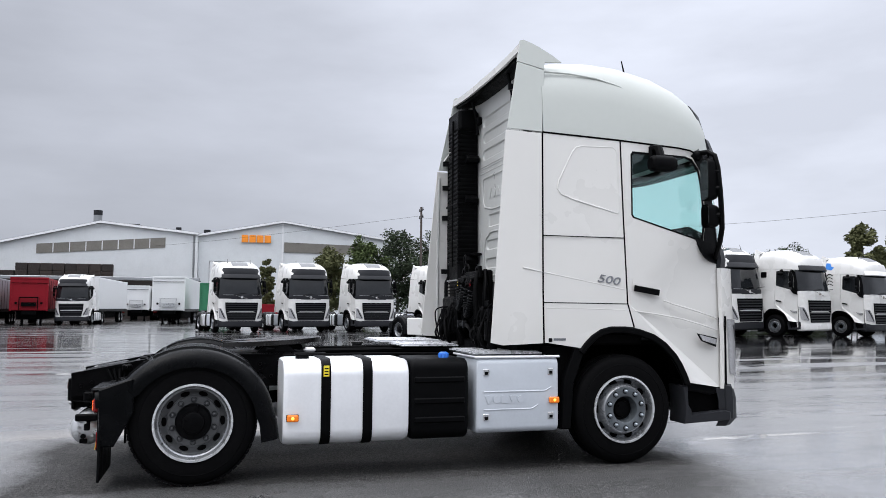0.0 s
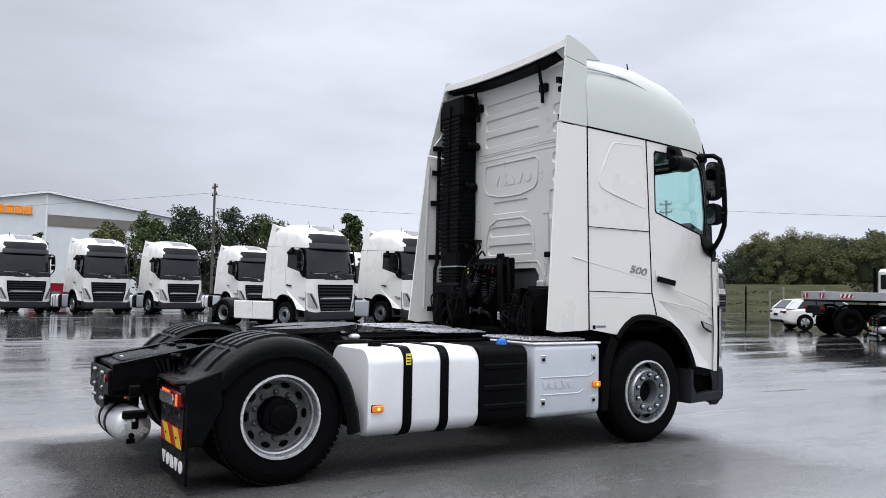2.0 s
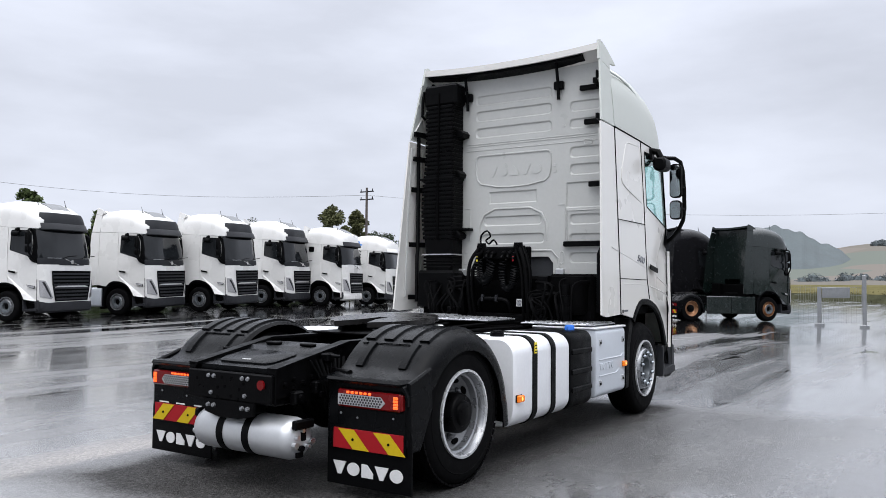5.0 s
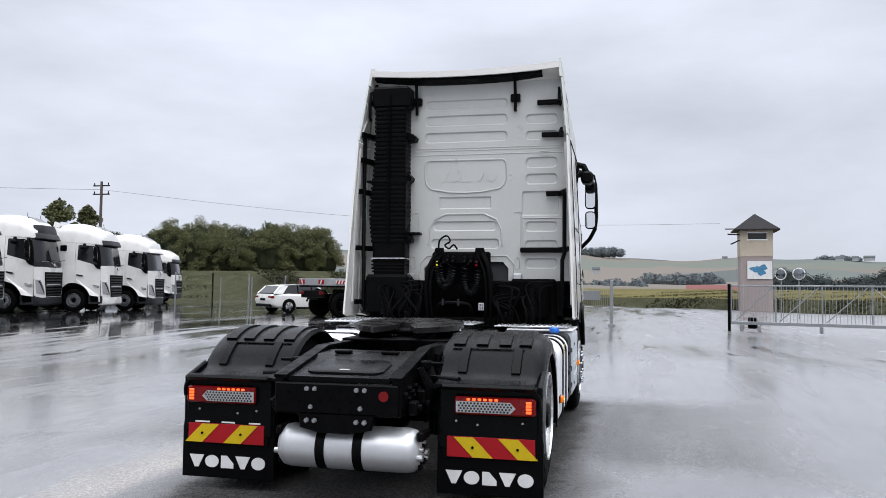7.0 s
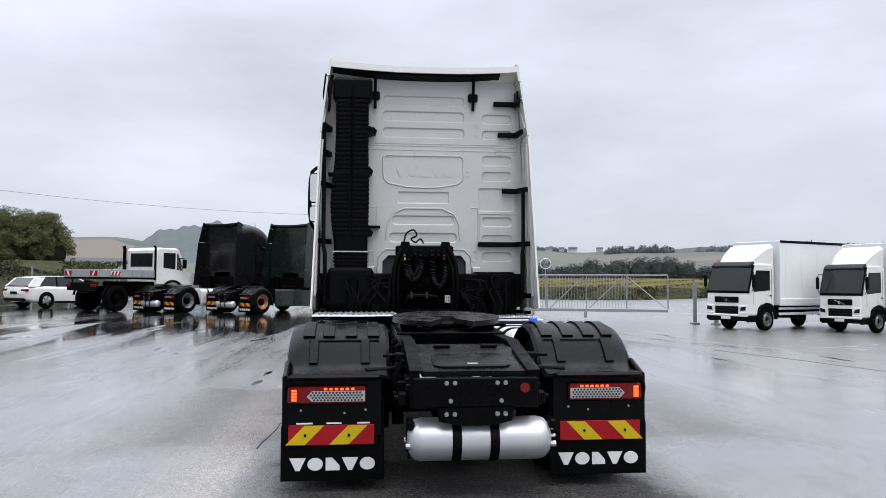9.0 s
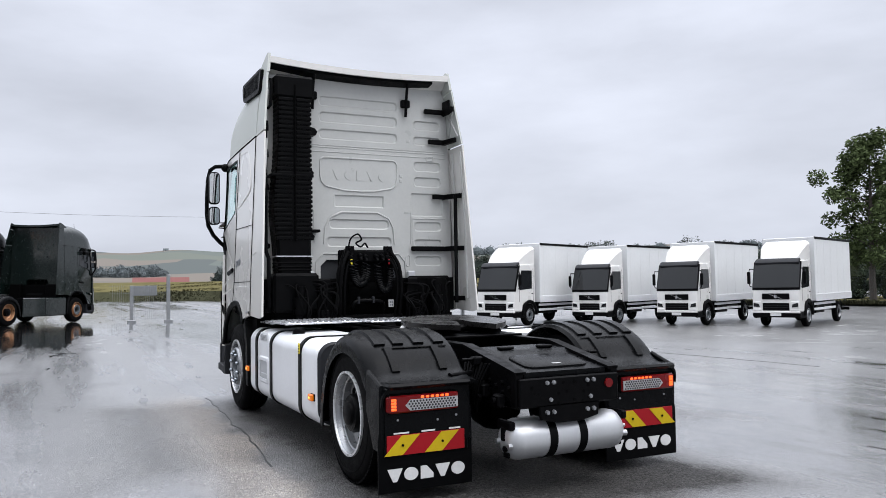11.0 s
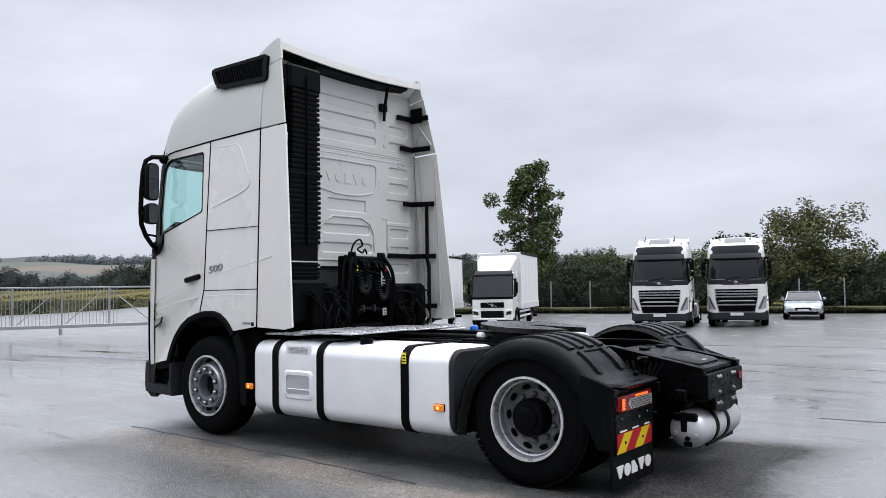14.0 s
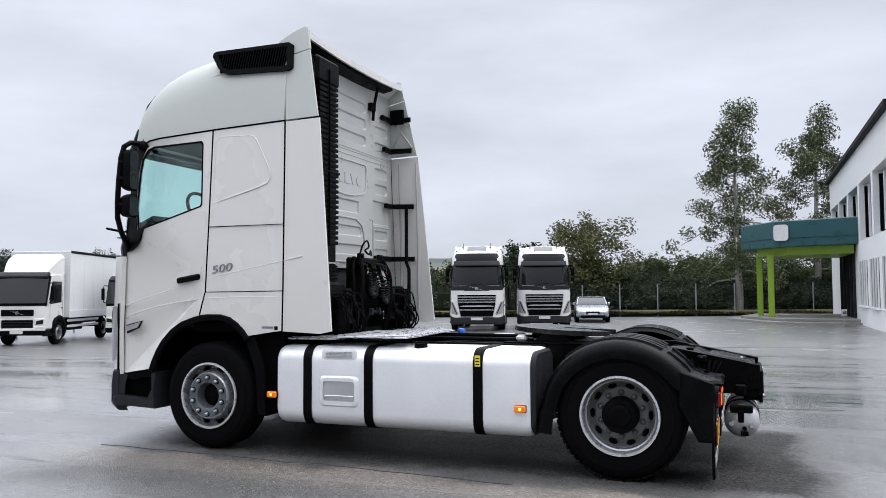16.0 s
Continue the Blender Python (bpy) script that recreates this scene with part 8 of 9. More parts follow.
# transformer tower beyond the gate
tw = thing("transformer_tower", "slim rendered transformer tower with a dark hipped roof", "tower", "", pose(73.6, -13.15, -0.7, 0, 0, -2) @ Matrix.Diagonal((1.33, 1.33, 1.27, 1)))
part("lower_wall", MB().box(-1.05, 1.05, -1.05, 1.05, 0, 4.3), TOWERLOW, tw, "grey lower wall")
part("upper_wall", MB().box(-1.08, 1.08, -1.08, 1.08, 4.3, 6.25), TOWERWALL, tw, "beige upper wall")
part("roof", MB().loft([[(-1.5, -1.5, 6.2), (1.5, -1.5, 6.2), (1.5, 1.5, 6.2), (-1.5, 1.5, 6.2)], [(-1.5, -1.5, 6.3), (1.5, -1.5, 6.3), (1.5, 1.5, 6.3), (-1.5, 1.5, 6.3)], [(-0.05, -0.05, 7.5), (0.05, -0.05, 7.5), (0.05, 0.05, 7.5), (-0.05, 0.05, 7.5)]]), SLATE, tw, "dark hipped roof", 10)
part("window", MB().box(-1.10, -1.07, -0.65, 0.55, 5.55, 6.0), DARKGLASS, tw)
part("window_frame", MB().box(-1.11, -1.09, -0.72, 0.62, 6.0, 6.07).box(-1.11, -1.09, -0.72, 0.62, 5.48, 5.55), TRIMWHITE, tw)
bo = part("sign_board", MB().box(-1.13, -1.09, -1.0, 0.62, 2.65, 3.95), WORDWHITE, tw, "white board with a blue map")
BLUEMAP = mat("blue_map_print", (0.04, 0.16, 0.28), 0.4, vary=0.5, scale=7)
mp = []
for k in range(26):
    a = 2 * math.pi * k / 26
    r = 1 + 0.28 * math.sin(3 * a + 1) + 0.16 * math.sin(7 * a)
    mp.append((-0.18 + 0.50 * r * math.cos(a), 3.32 + 0.34 * r * math.sin(a)))
part("map_print", MB().prism(mp, "x", -1.138, -1.131), BLUEMAP, bo, "blue map shape")
part("insulator", MB().tube([(-1.0, 1.1, 5.9), (-1.0, 1.9, 5.95)], 0.05, 6).tube([(-1.0, 1.1, 5.5), (-1.0, 1.7, 5.2)], 0.05, 6).tube([(-1.4, 1.4, 6.3), (-1.4, 2.1, 6.3)], 0.04, 6), PLASTIC, tw)

# sliding gate, posts and mirrors
gt = thing("sliding_gate", "galvanised sliding gate with upright bars, half open", "gate", "", pose(29.46, -5.91, -0.2, 0, 0, math.degrees(math.atan2(-6.6, -2.35))) @ Matrix.Diagonal((0.865, 0.9, 0.93, 1)))
GL = 8.1
part("lower_beam", MB().box(0, GL, -0.06, 0.06, 0.28, 0.42, 0.01), GALV, gt)
part("upper_beam", MB().box(0, GL, -0.035, 0.035, 1.98, 2.05, 0.01), GALV, gt)
for k in range(5):
    part("upright", MB().box(GL * k / 4 - 0.03 + (0.03 if k == 0 else 0), GL * k / 4 + 0.03, -0.03, 0.03, 0.42, 1.98), GALV, gt)
for k in range(54):
    x = 0.12 + k * 0.15
    if x < GL * 0.80:
        part("bar", MB().box(x, x + 0.019, -0.0095, 0.0095, 0.42, 1.98), GALV, gt)
for k in range(3):
    part("brace", MB().tube([(0.2 + 2.0 * k, 0.03, 0.45), (1.9 + 2.0 * k, 0.03, 1.95)], 0.025, 6), GALV, gt)
part("brace", MB().tube([(6.1, 0.03, 1.95), (8.0, 0.03, 0.45)], 0.025, 6), GALV, gt)
for x in (0.5, 1.3, 4.0):
    part("roller_foot", MB().box(x - 0.07, x + 0.07, -0.1, 0.1, -0.02, 0.28, 0.02), GALV, gt)
part("drive_box", MB().box(0.75, 1.15, 0.08, 0.35, 0.1, 0.6, 0.04), PLASTIC, gt, "black gate motor box")
part("end_post", MB().box(-0.14, -0.02, -0.08, 0.08, -0.05, 2.1, 0.01), CHASSIS, gt)
for x, y, h in ((29.4, -0.99, 2.0), (28.8, 0.5, 1.5), (27.0, -13.67, 1.9), (26.75, -14.5, 1.9)):
    gp = thing("gate_post", "slim galvanised steel gate post on the yard", "post", "gate posts", pose(x, y, gz(x, y)))
    part("shaft", MB().box(-0.07, 0.07, -0.07, 0.07, -0.1, h, 0.01), GALV, gp)
    part("foot_plate", MB().box(-0.16, 0.16, -0.16, 0.16, -0.02, 0.1, 0.01), GALV, gp)
pn = thing("mesh_fence", "short mesh fence panel beside the gate opening", "fence", "", pose(29.4, -0.99, gz(29.4, 0), 0, 0, 110))
for k in range(26):
    part("wire", MB().box(0.1 + 0.09 * k, 0.106 + 0.09 * k, -0.003, 0.003, 0.1, 1.55), GALV, pn)
for z in (0.15, 0.5, 0.85, 1.2, 1.5):
    part("wire", MB().box(0, 2.5, -0.004, 0.004, z, z + 0.008), GALV, pn)
part("notice", MB().box(0.5, 1.5, -0.03, -0.01, 1.1, 1.5, 0.01), GALV, pn, "grey notice board")
for x, y, tilt in ((53.6, -12.0, -35), (51.95, -12.87, -8)):
    mr = thing("traffic_mirror", "round convex traffic mirror on a post", "mirror", "traffic mirrors", pose(x, y, -0.66, 0, 0, tilt) @ Matrix.Diagonal((0.92, 0.92, 0.92, 1)))
    part("post", MB().cyl((0.05, 0, -0.1), (0.05, 0, 3.55), 0.035, n=10), GALV, mr)
    part("rim", MB().lathe([(0.42, 0.03), (0.45, 0.0), (0.42, -0.05), (0.38, -0.04)], (0, 0, 3.65), "x", 28), WORDWHITE, mr, "white and dark banded rim")
    part("mirror_face", MB().lathe([(0.40, -0.03), (0.28, -0.06), (0.14, -0.08), (0.001, -0.085)], (0, 0, 3.65), "x", 28), TRAFFICGLASS, mr)
    for k in range(6):
        a = 2 * math.pi * k / 6
        part("rim_mark", MB().box(-0.06, -0.045, 0.42 * math.cos(a) - 0.03, 0.42 * math.cos(a) + 0.03, 3.65 + 0.42 * math.sin(a) - 0.03, 3.65 + 0.42 * math.sin(a) + 0.03), PLASTIC, mr)


def fence(pts, h, label, step, material, posts, rows=0.2):
    """A mesh fence along a line: posts as parts, the wires one joined part."""
    f = thing("fence", label, "fence", "yard fences")
    wires = MB()
    for (xa, ya), (xb, yb) in zip(pts, pts[1:]):
        L = math.hypot(xb - xa, yb - ya)
        ux, uy = (xb - xa) / L, (yb - ya) / L
        n = max(1, round(L / posts))
        for k in range(n + 1):
            x, y = xa + ux * L * k / n, ya + uy * L * k / n
            part("post", MB().box(x - 0.035, x + 0.035, y - 0.035, y + 0.035, gz(x, y) - 0.1, gz(x, y) + h + 0.05, 0.005), GALV, f)
        m = int(L / step)
        ang = math.atan2(uy, ux)
        for k in range(m):
            x, y = xa + ux * step * k, ya + uy * step * k
            wires.box(-0.0016, 0.0016, -0.0016, 0.0016, gz(x, y) + 0.05, gz(x, y) + h, 0, pose(x, y, 0, 0, 0, math.degrees(ang)))
        z0, z1 = gz(xa, ya), gz(xb, yb)
        for j in range(int(h / rows) + 1):
            wires.tube([(xa, ya, z0 + 0.06 + rows * j), ((xa + xb) / 2, (ya + yb) / 2, gz((xa + xb) / 2, (ya + yb) / 2) + 0.06 + rows * j), (xb, yb, z1 + 0.06 + rows * j)], 0.0025, 4)
    tagged(part("wire_mesh", wires, material, f, "fine wire mesh", 0), kind="stuff")
    return f


fence([(34.0, -33.5), (26.0, -38.5), (14.0, -43.0), (-7.0, -48.5)], 2.05, "dark wire mesh fence along the yard edge", 0.06, FENCEGREEN, 2.5)
fence([(26.8, -14.6), (34.0, -33.5)], 1.95, "grey wire mesh fence beside the gate", 0.2, FENCEGREEN, 2.5, 0.4)
fence([(37.0, 7.0), (38.0, 16.0), (37.0, 22.6), (38.4, 28.5), (45.0, 33.0)], 1.9, "grey wire mesh fence before the bank", 0.3, FENCEGREEN, 2.5, 0.6)
fence([(42.0, 10.0), (43.5, 21.0), (44.0, 26.0)], 1.7, "grey rail fence behind the parked car", 0.3, FENCEGREEN, 3.0, 0.5)


def pole(x, y, h, label):
    p = thing("utility_pole", label, "pole", "utility poles", pose(x, y, gz(x, y)))
    part("mast", MB().cyl((0, 0, -0.2), (0, 0, h), 0.15, 0.10, 12), mat("weathered_pole", (0.075, 0.062, 0.055), 0.8, vary=0.25, scale=5), p, "weathered wooden mast")
    for z in (h - 0.4, h - 1.1):
        part("cross_arm", MB().box(-0.06, 0.06, -0.75, 0.75, z, z + 0.09), GREYBUMP, p)
        for s in (-0.65, 0.65):
            part("insulator", MB().cyl((0, s, z + 0.09), (0, s, z + 0.30), 0.05, 0.03, 8), PLASTIC, p)
    return p


pole(18.1, 65.4, 11.1, "tall dark utility pole near the trees")
pole(50.1, 40.4, 9.6, "dark utility pole behind the fence")
wr = thing("power_line", "thin overhead power lines", "cable", "overhead lines")
for a, b in (((18.1, 65.4, 10.2), (50.1, 40.4, 9.3)), ((50.1, 40.4, 9.3), (71.5, -9.8, 7.8)), ((18.1, 65.4, 10.4), (-40, 130, 10))):
    a, b = Vector(a), Vector(b)
    part("wire", MB().tube([a + (b - a) * (k / 12) - Vector((0, 0, 1.2 * math.sin(math.pi * k / 12))) for k in range(13)], 0.012, 4), PLASTIC, wr)


# ---- land, bushes and trees ----
GRASS = mat("wet_autumn_grass", (0.105, 0.094, 0.045), 0.95, vary=0.35, scale=0.25, bump=0.3, bscale=9, spec=0.0)
BANKGRASS = mat("dark_bank_grass", (0.045, 0.046, 0.028), 0.95, vary=0.4, scale=0.8, bump=0.4, bscale=12, spec=0.0)
# mist has no volume here: haze is painted into the far colours
FARWOOD = mat("far_wood_painted_haze", (0.060, 0.074, 0.078), 1.0, vary=0.25, scale=0.05)
ROOFRED = mat("faded_red_roof", (0.15, 0.055, 0.05), 0.9, vary=0.1)
FARHOUSE = mat("far_white_house_wall", (0.34, 0.35, 0.36), 0.9, vary=0.05)


def farmland(name, scale, shift):
    """Farmland with painted haze: long fields of pale green, tan stubble and grey green."""
    m = mat(name, (0.2, 0.2, 0.2), 0.95, vary=0.08, scale=0.02, spec=0.0)
    t = m.node_tree
    p = t.nodes["Principled BSDF"]
    co = t.nodes.new("ShaderNodeTexCoord")
    mp = t.nodes.new("ShaderNodeMapping")
    mp.inputs["Location"].default_value = (shift, shift * 0.7, 0)
    mp.inputs["Rotation"].default_value = (0, 0, 0.25)
    mp.inputs["Scale"].default_value = (scale * 1.3, scale * 1.3, 0.0)
    v = t.nodes.new("ShaderNodeTexVoronoi")
    v.distance, v.voronoi_dimensions = "MANHATTAN", "2D"
    v.inputs["Scale"].default_value = 1.0
    t.links.new(co.outputs["Object"], mp.inputs[0])
    t.links.new(mp.outputs[0], v.inputs["Vector"])
    sp = t.nodes.new("ShaderNodeSeparateColor")
    t.links.new(v.outputs["Color"], sp.inputs[0])
    r = t.nodes.new("ShaderNodeValToRGB")
    r.color_ramp.interpolation = "CONSTANT"
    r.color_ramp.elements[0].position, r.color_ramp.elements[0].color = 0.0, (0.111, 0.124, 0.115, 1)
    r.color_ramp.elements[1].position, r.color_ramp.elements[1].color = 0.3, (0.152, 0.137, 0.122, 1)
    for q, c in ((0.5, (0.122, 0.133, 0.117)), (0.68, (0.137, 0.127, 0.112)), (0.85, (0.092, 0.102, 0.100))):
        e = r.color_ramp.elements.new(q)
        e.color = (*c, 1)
    t.links.new(sp.outputs[0], r.inputs[0])
    t.links.new(r.outputs[0], p.inputs["Base Color"])
    return m


FARMLAND = farmland("farmland_painted_haze", 0.006, 3.0)
# hill colour lightened and blued as painted haze
FARHILL = mat("far_hill_painted_haze", (0.27, 0.30, 0.34), 1.0, vary=0.06, scale=0.004, spec=0.0)
# colours of solid inner balls: painted shade, and haze on the far ones
MISTHEART = mat("wood_core_painted_shade", (0.030, 0.037, 0.034), 0.9, vary=0.4, scale=0.4, spec=0.0)
FARHEART = mat("far_core_painted_haze", (0.10, 0.116, 0.122), 0.9, vary=0.2, scale=0.15, spec=0.0)
HEART = mat("bush_core_painted_shade", (0.020, 0.024, 0.014), 0.9, vary=0.4, scale=1.5, spec=0.0)
BARK = mat("dark_bark", (0.05, 0.042, 0.035), 0.9, vary=0.3, scale=8, bump=0.5, bscale=30)
BIRCHBARK = mat("pale_birch_bark", (0.30, 0.29, 0.27), 0.8, vary=0.4, scale=6)


def leaf_mat(name, color, vary):
    m = mat(name, color, 0.75, vary=0.3, scale=3, spec=0.08)
    t = m.node_tree
    p = t.nodes["Principled BSDF"]
    src = p.inputs["Base Color"].links[0].from_socket
    g = t.nodes.new("ShaderNodeNewGeometry")
    mr = t.nodes.new("ShaderNodeMapRange")
    mr.inputs["To Min"].default_value, mr.inputs["To Max"].default_value = 1 - vary, 1 + vary
    t.links.new(g.outputs["Random Per Island"], mr.inputs["Value"])
    mx = t.nodes.new("ShaderNodeMixRGB")
    mx.blend_type, mx.inputs[0].default_value = "MULTIPLY", 1.0
    t.links.new(src, mx.inputs[1])
    t.links.new(mr.outputs[0], mx.inputs[2])
    t.links.new(mx.outputs[0], p.inputs["Base Color"])
    return m


LEAF = leaf_mat("green_leaves", (0.062, 0.084, 0.034), 0.5)
DARKLEAF = leaf_mat("dark_green_leaves", (0.042, 0.056, 0.034), 0.45)
OLIVELEAF = leaf_mat("olive_autumn_leaves", (0.10, 0.105, 0.05), 0.3)
BIRCHLEAF = leaf_mat("grey_green_birch_leaves", (0.085, 0.105, 0.055), 0.45)
# both misty foliages carry painted haze: greyed, the far one paler
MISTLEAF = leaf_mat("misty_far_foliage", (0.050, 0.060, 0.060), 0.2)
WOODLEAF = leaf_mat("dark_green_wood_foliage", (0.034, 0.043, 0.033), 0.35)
FARMISTLEAF = leaf_mat("pale_foliage_painted_haze", (0.13, 0.148, 0.156), 0.12)
PINELEAF = leaf_mat("dark_pine_foliage", (0.020, 0.030, 0.022), 0.4)


def leaves(name, centres, radii, count, size, rng, droop=0.0):
    """A mesh of many small folded leaves scattered in clumps."""
    c, r = np.array(centres, float), np.array(radii, float)
    w = r ** 2 / (r ** 2).sum()
    pick = rng.choice(len(c), count, p=w)
    d = rng.normal(size=(count, 3))
    d /= np.linalg.norm(d, axis=1, keepdims=True)
    p = c[pick] + d * (r[pick] * rng.random(count) ** 0.45)[:, None] * np.array([1, 1, 0.85])
    u = rng.normal(size=(count, 3))
    u[:, 2] = u[:, 2] * 0.6 - droop
    u /= np.linalg.norm(u, axis=1, keepdims=True)
    v = np.cross(u, rng.normal(size=(count, 3)))
    v /= np.linalg.norm(v, axis=1, keepdims=True)
    s = (size * (0.6 + 0.8 * rng.random(count)))[:, None]
    quad = np.stack([p - u * s, p + v * s * 0.45, p + u * s, p - v * s * 0.45], 1).reshape(-1, 3)
    me = bpy.data.meshes.new(name)
    me.from_pydata(quad.tolist(), [], np.arange(count * 4).reshape(-1, 4).tolist())
    return me


def tree(x, y, h, spread_r, label, leafmat, seed, count=5200, size=0.13, bark=None, base=0.28, droop=0.0, column=False, group="trees"):
    rng = np.random.default_rng(seed)
    t = thing("tree", label, "tree", group, pose(x, y, gz(x, y)))
    tr = MB()
    lean = rng.normal(size=2) * 0.02 * h
    spine = [(lean[0] * k / 8 + rng.normal() * 0.03 * (k > 0), lean[1] * k / 8 + rng.normal() * 0.03 * (k > 0), h * 0.94 * k / 8) for k in range(9)]
    rr = 0.016 * h + 0.05
    for k in range(8):
        tr.cyl(spine[k], spine[k + 1], rr * (1 - k / 8.5), rr * (1 - (k + 1) / 8.5), 9, cap=False)
    centres, radii = [], []
    n = 26
    for k in range(n):
        f = base + (0.98 - base) * (k + rng.random()) / n
        i = min(7, int(f * 8))
        q = np.array(spine[i]) + (np.array(spine[i + 1]) - np.array(spine[i])) * (f * 8 - i) if f < 0.94 else np.array(spine[8])
        g = (f - base) / (1 - base)
        env = spread_r * ((math.sin(math.pi * min(1, 0.12 + 0.88 * g)) ** 0.65) if not column else (0.55 + 0.45 * math.sin(math.pi * min(1, 0.2 + 0.75 * g))) * (1 - 0.65 * max(0, g - 0.6) / 0.4))
        a = 2.4 * k + rng.normal() * 0.5
        L = env * (0.65 + 0.45 * rng.random())
        tip = q + np.array([math.cos(a) * L, math.sin(a) * L, L * (0.35 - droop * 0.9) + 0.1 * rng.normal()])
        mid = q * 0.5 + tip * 0.5 + np.array([0, 0, 0.12 * L])
        tr.cyl(q, mid, rr * 0.32 * (1 - g * 0.6), rr * 0.2, 6, cap=False)
        tr.cyl(mid, tip, rr * 0.2, rr * 0.06, 6, cap=False)
        for j in range(4):
            u = 0.35 + 0.65 * j / 3
            centres.append(q + (tip - q) * u + rng.normal(size=3) * 0.12 * spread_r)
            radii.append(spread_r * (0.16 + 0.15 * rng.random()))
    part("trunk", tr, bark or BARK, t)
    part("crown", leaves("crown", centres, radii, count, size, rng, droop), leafmat, t)
    return t


def thicket(pts, h, width, label, leafmat, seed, count, size, name="bushes", uneven=0.35, zoff=0.0, step=0.45, heart=None):
    """A belt of round bushes that run into one another, as one object: leaves on balls coloured as inner shade."""
    rng = np.random.default_rng(seed)
    centres, radii = [], []
    mb = MB()
    for (xa, ya), (xb, yb) in zip(pts, pts[1:]):
        n = max(1, round(math.hypot(xb - xa, yb - ya) / (h * step)))
        for k in range(n):
            f = (k + 0.2 + 0.6 * rng.random()) / n
            top = h * (1 - uneven * rng.random() ** 1.3)
            x, y = xa + (xb - xa) * f + rng.normal() * width * 0.2, ya + (yb - ya) * f + rng.normal() * width * 0.2
            z = gz(x, y) + zoff
            rx = h * (0.42 + 0.18 * rng.random())
            zc = z + top * 0.34
            # solid core added inside the leaves to stop gaps showing through
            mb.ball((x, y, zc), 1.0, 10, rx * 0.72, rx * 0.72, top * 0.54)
            for j in range(130):
                d = rng.normal(size=3)
                d[2] = abs(d[2]) * 1.2 - 0.40
                d /= np.linalg.norm(d)
                q = 0.72 + 0.28 * rng.random()
                centres.append((x + d[0] * rx * q, y + d[1] * rx * q, zc + d[2] * top * 0.64 * q))
                radii.append(h * (0.05 + 0.07 * rng.random()))
    me = leaves(name, centres, radii, count, size, rng)
    v = np.empty(len(me.vertices) * 3)
    me.vertices.foreach_get("co", v)
    n0 = len(me.vertices)
    me2 = bpy.data.meshes.new(name)
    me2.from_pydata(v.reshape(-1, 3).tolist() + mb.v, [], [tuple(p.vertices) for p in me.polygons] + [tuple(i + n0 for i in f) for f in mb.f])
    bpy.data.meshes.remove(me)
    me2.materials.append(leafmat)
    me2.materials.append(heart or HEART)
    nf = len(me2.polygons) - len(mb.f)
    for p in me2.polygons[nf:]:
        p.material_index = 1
    return tagged(new(name, me2), label, "bushes", kind="stuff")


def sheet(name, pts, z, material, label, edge=0.0):
    mb = MB().add([(x, y, z) for x, y in pts], [tuple(range(len(pts)))])
    return structure(name, mb, material, label, "ground")


# grass east of the gate road: a low bank, then the field
def bank(line, out, z0, z1, w, name, mats, label, up=0.0):
    mb = MB()
    rings = []
    for (x, y), (ox, oy) in zip(line, out):
        rings.append([(x, y, z0), (x + ox * w, y + oy * w, z1), (x + ox * (w + 22), y + oy * (w + 22), z1 + up), (x + ox * 420, y + oy * 420, z1 + up * 0.6)])
    f = structure(name, MB().loft([r[1:] for r in rings], cap=False, closed=False), mats[0], label, "ground")
    b = structure(name + "_slope", MB().loft([[r[0], r[1]] for r in rings], cap=False, closed=False), mats[1], "dark rough grass slope of the bank", "ground")
    return f, b


bank([(130, 40), (92, 14), (76, -3), (73, -20), (68, -40), (66, -120), (40, -200)], [(0.6, 0.8), (0.95, 0.3), (1, 0), (1, -0.05), (1, -0.1), (0.95, -0.3), (0.6, -0.8)], -0.45, 0.75, 2.6, "field_east", (GRASS, BANKGRASS), "autumn grass field beyond the gate road", 1.0)
bank([(50, 66), (62.0, 50.0), (66.0, 40.0), (64.0, 28.0), (72, 20), (100, 26)], [(0.7, 0.7), (0.8, 0.6), (0.85, 0.5), (0.9, 0.4), (0.8, 0.6), (0.5, 0.86)], -0.1, 3.4, 17.0, "field_north_east", (GRASS, BANKGRASS), "grass bank behind the fence")
bank([(60, -46), (37, -35), (26.5, -39.5), (14.3, -44.0), (-7, -49.5), (-40, -52)], [(0.4, -0.9), (0.35, -0.93), (0.3, -0.95), (0.25, -0.97), (0.1, -1), (0, -1)], -0.4, -0.1, 1.2, "field_south", (GRASS, BANKGRASS), "grass strip behind the fence")

# bushes and trees
thicket([(82.2, 55.5), (87.0, 48.4)], 7.6, 2.0, "broad olive green bushes on the bank", OLIVELEAF, 3, 90000, 0.095, zoff=2.6, uneven=0.14, step=0.3)
thicket([(88.0, 46.2), (92.0, 37.8)], 7.2, 2.0, "broad olive green bushes on the bank", OLIVELEAF, 23, 90000, 0.095, zoff=2.6, uneven=0.18, step=0.3)
thicket([(89.0, 49.5), (91.5, 44.5)], 7.2, 2.0, "dark green bushes behind the olive ones", DARKLEAF, 24, 20000, 0.15, zoff=2.6, uneven=0.2)
thicket([(62, 78), (74, 68), (83, 56)], 7.6, 4.0, "dark green bushes on the bank", DARKLEAF, 4, 70000, 0.13, zoff=2.4, uneven=0.4)
thicket([(28, 72), (40, 64), (54, 50)], 6.5, 4.0, "dense dark hedge trees behind the parked row", DARKLEAF, 5, 70000, 0.13)
thicket([(45, 100), (70, 92), (100, 80)], 9.0, 5.0, "distant dark pine wood", PINELEAF, 6, 30000, 0.36)
